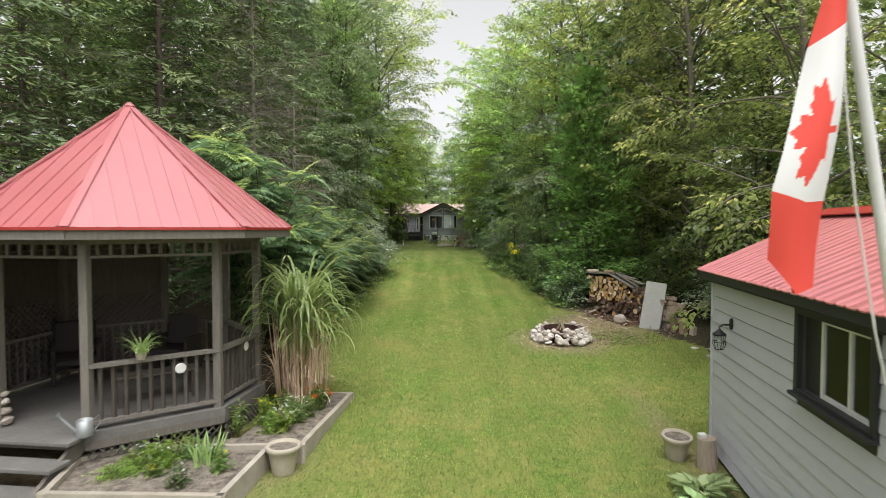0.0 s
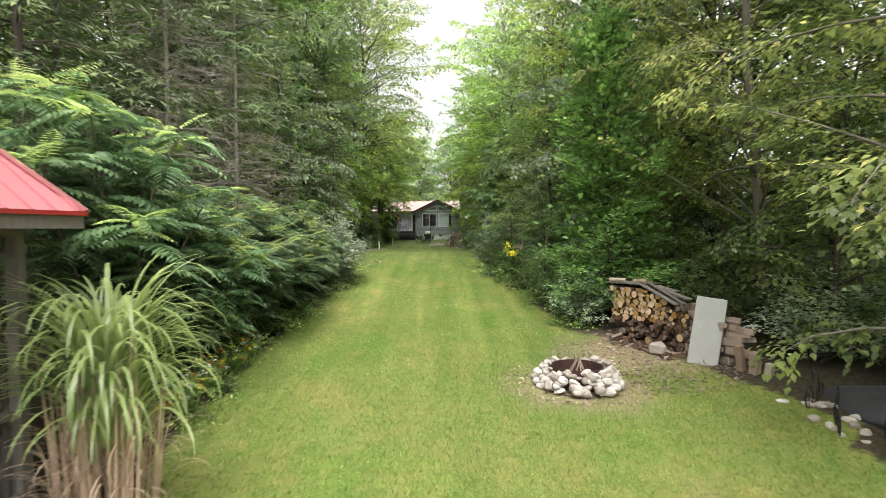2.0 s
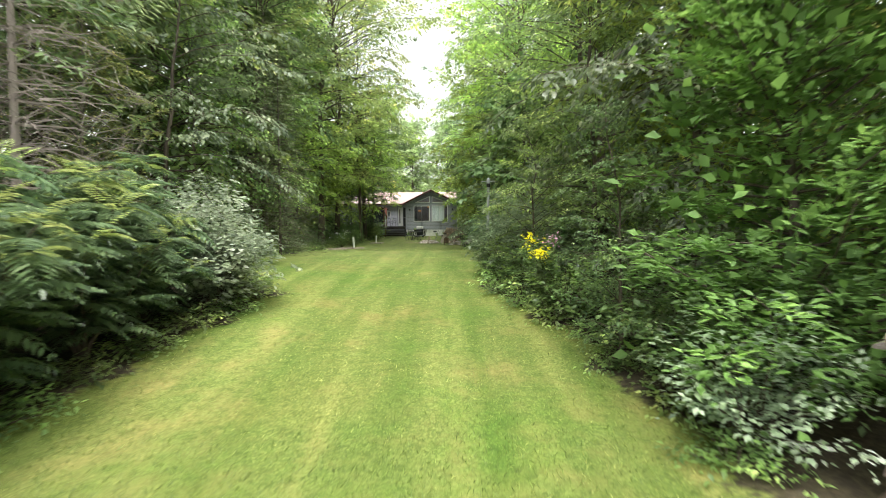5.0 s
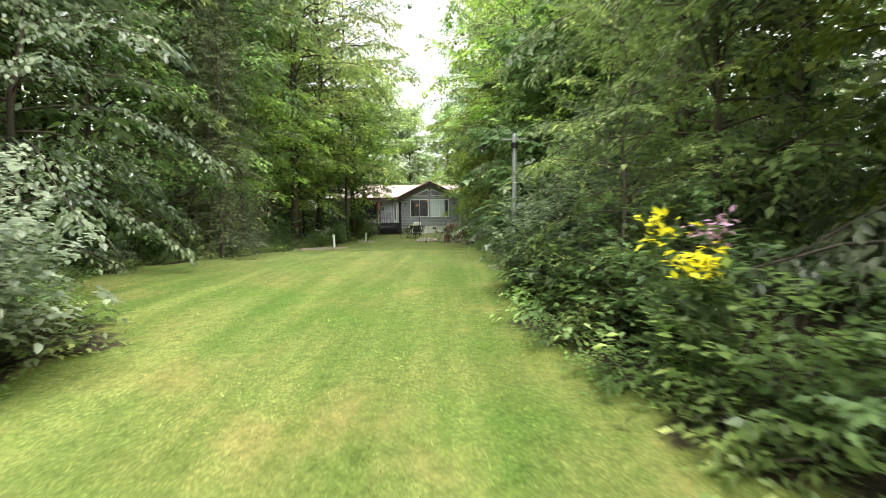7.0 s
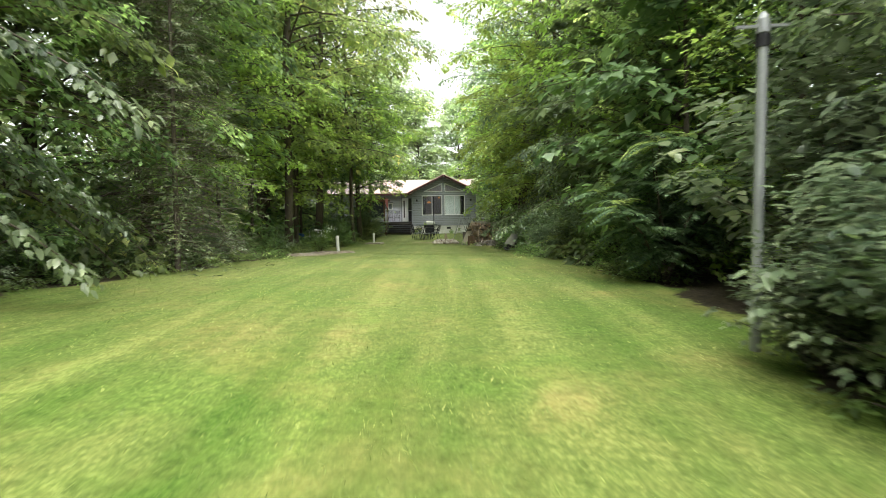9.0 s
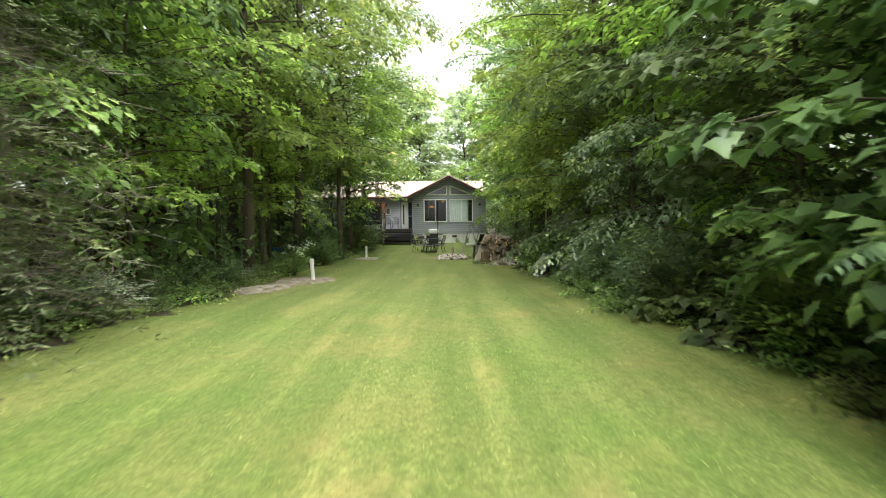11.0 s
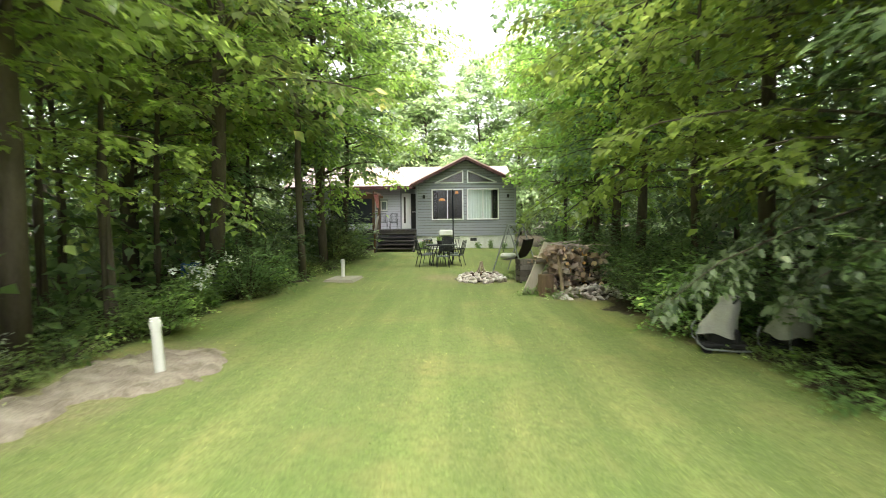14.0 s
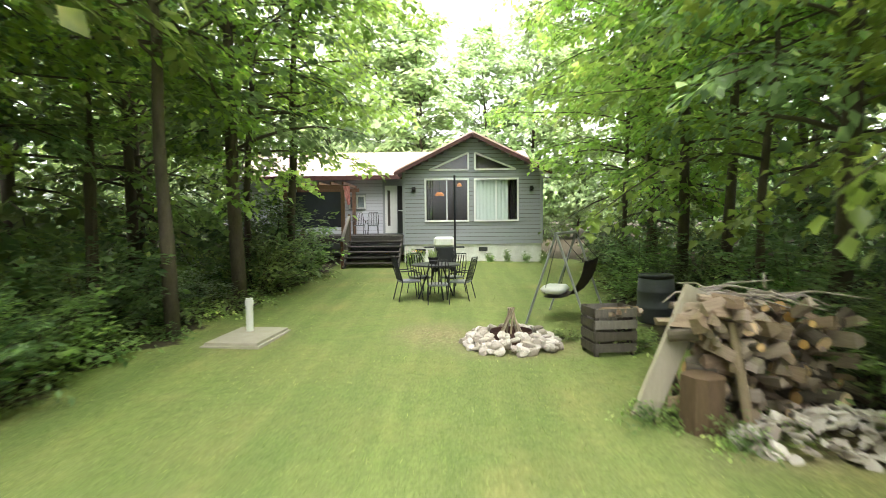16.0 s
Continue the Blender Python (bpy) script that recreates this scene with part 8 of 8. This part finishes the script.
part("handrail", bar((-4.08, 64.4, 3.12), (-4.08, 62.95, 2.3), 0.09, 0.05), M_OLDWOOD, rail)
for k in range(6):
    f = (k + 0.5) / 6
    part("baluster", bar((-4.08, 64.35 - 1.3 * f, 2.32 - 0.78 * f), (-4.08, 64.35 - 1.3 * f, 3.08 - 0.78 * f), 0.035), M_OLDWOOD, rail)
for k, x in enumerate((-4.05, -3.55)):
    m = pose(x, 66.2, 2.42, 0, 0, 180 + 12 * k)
    o = copy_thing(chair, m @ Matrix.Scale(0.85, 4))
    tagged(o, "dark metal chair on the wooden deck", "chair", "chairs on the deck")
pen = tagged(new("pennant"), "small pink and white hanging pennant", "flag")
bm = bmesh.new()
strip = [[bm.verts.new((-4.2 + 0.012 * k + (i / 4 - 0.5) * (0.24 - 0.02 * k), 64.55 + 0.02 * math.sin(1.3 * k + 2.0 * i), 4.1 - 0.09 * k)) for i in range(5)] for k in range(8)]
for a, b in zip(strip, strip[1:]):
    for i in range(4):
        bm.faces.new((a[i], a[i + 1], b[i + 1], b[i]))
bmesh.ops.solidify(bm, geom=bm.faces[:], thickness=0.006)
part("cloth", bm, material("pink_white_cloth", (0.75, 0.45, 0.45), (0.6, 0.2, 0.2), 0.8, scale=9, bump=0.05), pen)
for x in (-1.95, 2.05):
    sc = thing("wall_sconce", pose(x, HY - 0.03, 3.98), "small dark outdoor wall light", "lamp", "house wall lights")
    part("back_plate", box((0.1, 0.03, 0.16), None, 0.01), M_IRON, sc)
    part("lamp_body", box((0.12, 0.1, 0.1), Matrix.Translation((0, -0.08, 0.0)), 0.02), M_IRON, sc)
# White curtain also stands in for the sky's reflection in this window.
M_CURTAIN = material("white_curtain_for_sky_reflection", (0.9, 0.9, 0.89), (0.84, 0.84, 0.83), 0.85, scale=6, fine=60, bump=0.1)
bm = bmesh.new()
pts = [(0.17 + 1.1 * k / 40, HY + 0.05 + 0.012 * math.sin(k * 1.4)) for k in range(41)]
outline = pts + [(x, y + 0.01) for x, y in reversed(pts)]
prism(bm, outline, 2.92, 4.3)
bmesh.ops.recalc_face_normals(bm, faces=bm.faces)
cur = tagged(new("curtain"), "white gathered curtain standing in for sky reflection in the window", "curtain")
part("drape", bm, M_CURTAIN, cur)
M_DRAPE = material("dark_brown_drape", (0.045, 0.035, 0.035), (0.02, 0.016, 0.016), 0.9, scale=6, fine=80, bump=0.2)
for x0, x1 in ((-1.52, -1.3), (1.34, 1.56)):
    bm = bmesh.new()
    pts = [(x0 + (x1 - x0) * k / 14, HY + 0.07 + 0.02 * math.sin(k * 1.7)) for k in range(15)]
    prism(bm, pts + [(x, y + 0.01) for x, y in reversed(pts)], 2.9, 4.3)
    bmesh.ops.recalc_face_normals(bm, faces=bm.faces)
    dr = tagged(new("drape"), "dark gathered drape at the window's edge", "curtain", "dark drapes")
    part("cloth", bm, M_DRAPE, dr)
M_WARM = bpy.data.materials.new("lit_lamp_shade")
M_WARM.use_nodes = True
wb = M_WARM.node_tree.nodes["Principled BSDF"]
wb.inputs["Base Color"].default_value = (0.8, 0.4, 0.12, 1)
wb.inputs["Emission Color"].default_value = (1.0, 0.34, 0.07, 1)
wb.inputs["Emission Strength"].default_value = 0.22
for x, y, z, r in ((-1.12, 67.4, 3.86, 0.17), (-0.34, 68.6, 4.28, 0.1)):
    o = thing("pendant_lamp", pose(x, y, z), "small glowing orange pendant lamp in the room", "lamp", "pendant lamps")
    part("shade", lathe(((r, 0), (r, 0.05), (r * 0.5, 0.14), (0.02, 0.15)), 18), M_WARM, o)
    part("cord", bar((0, 0, 0.15), (0, 0, 5.0 - z), 0.012, seg=5), M_IRON, o)
vent = part("foundation_vent", box((0.36, 0.04, 0.16), Matrix.Translation((-1.75, HY - 0.0, 1.86)), 0.006), M_BLACKTRIM, house, "dark foundation vent")
part("foundation_vent", box((0.3, 0.04, 0.14), Matrix.Translation((0.4, HY - 0.0, 1.92)), 0.006), M_BLACKTRIM, house)

# red hut and blue drum among the trees
hut = thing("red_hut", pose(-11.2, 46.5, gz(-11, 46), 0, 0, 12), "small dark red wooden hut among the trees", "hut")
M_HUT = material("dark_red_boards", (0.24, 0.05, 0.035), (0.13, 0.03, 0.022), 0.8, scale=4, fine=40, bump=0.2, piece=0.1)
for k in range(14):
    part("wall_board", box((0.05, 0.19, 2.2), Matrix.Translation((1.3, -1.3 + 0.2 * k, 1.1))), M_HUT, hut)
    part("wall_board", box((0.19, 0.05, 2.2), Matrix.Translation((-1.3 + 0.2 * k, -1.35, 1.1))), M_HUT, hut)
for sg in (-1, 1):
    part("roof_slope", box((3.0, 1.7, 0.05), Matrix.Translation((0, sg * 0.75, 2.5)) @ Matrix.Rotation(-sg * 0.45, 4, "X")), M_DARKWOOD, hut)
drum = tagged(new("blue_drum"), "blue plastic drum among the trees", "barrel")
drum.matrix_basis = pose(-7.6, 52.8, gz(-7, 52))
part("drum_body", lathe(((0.24, 0), (0.26, 0.02), (0.26, 0.6), (0.22, 0.64), (0.05, 0.64)), 20), material("blue_plastic", (0.04, 0.12, 0.35), (0.03, 0.08, 0.25), 0.5), drum)
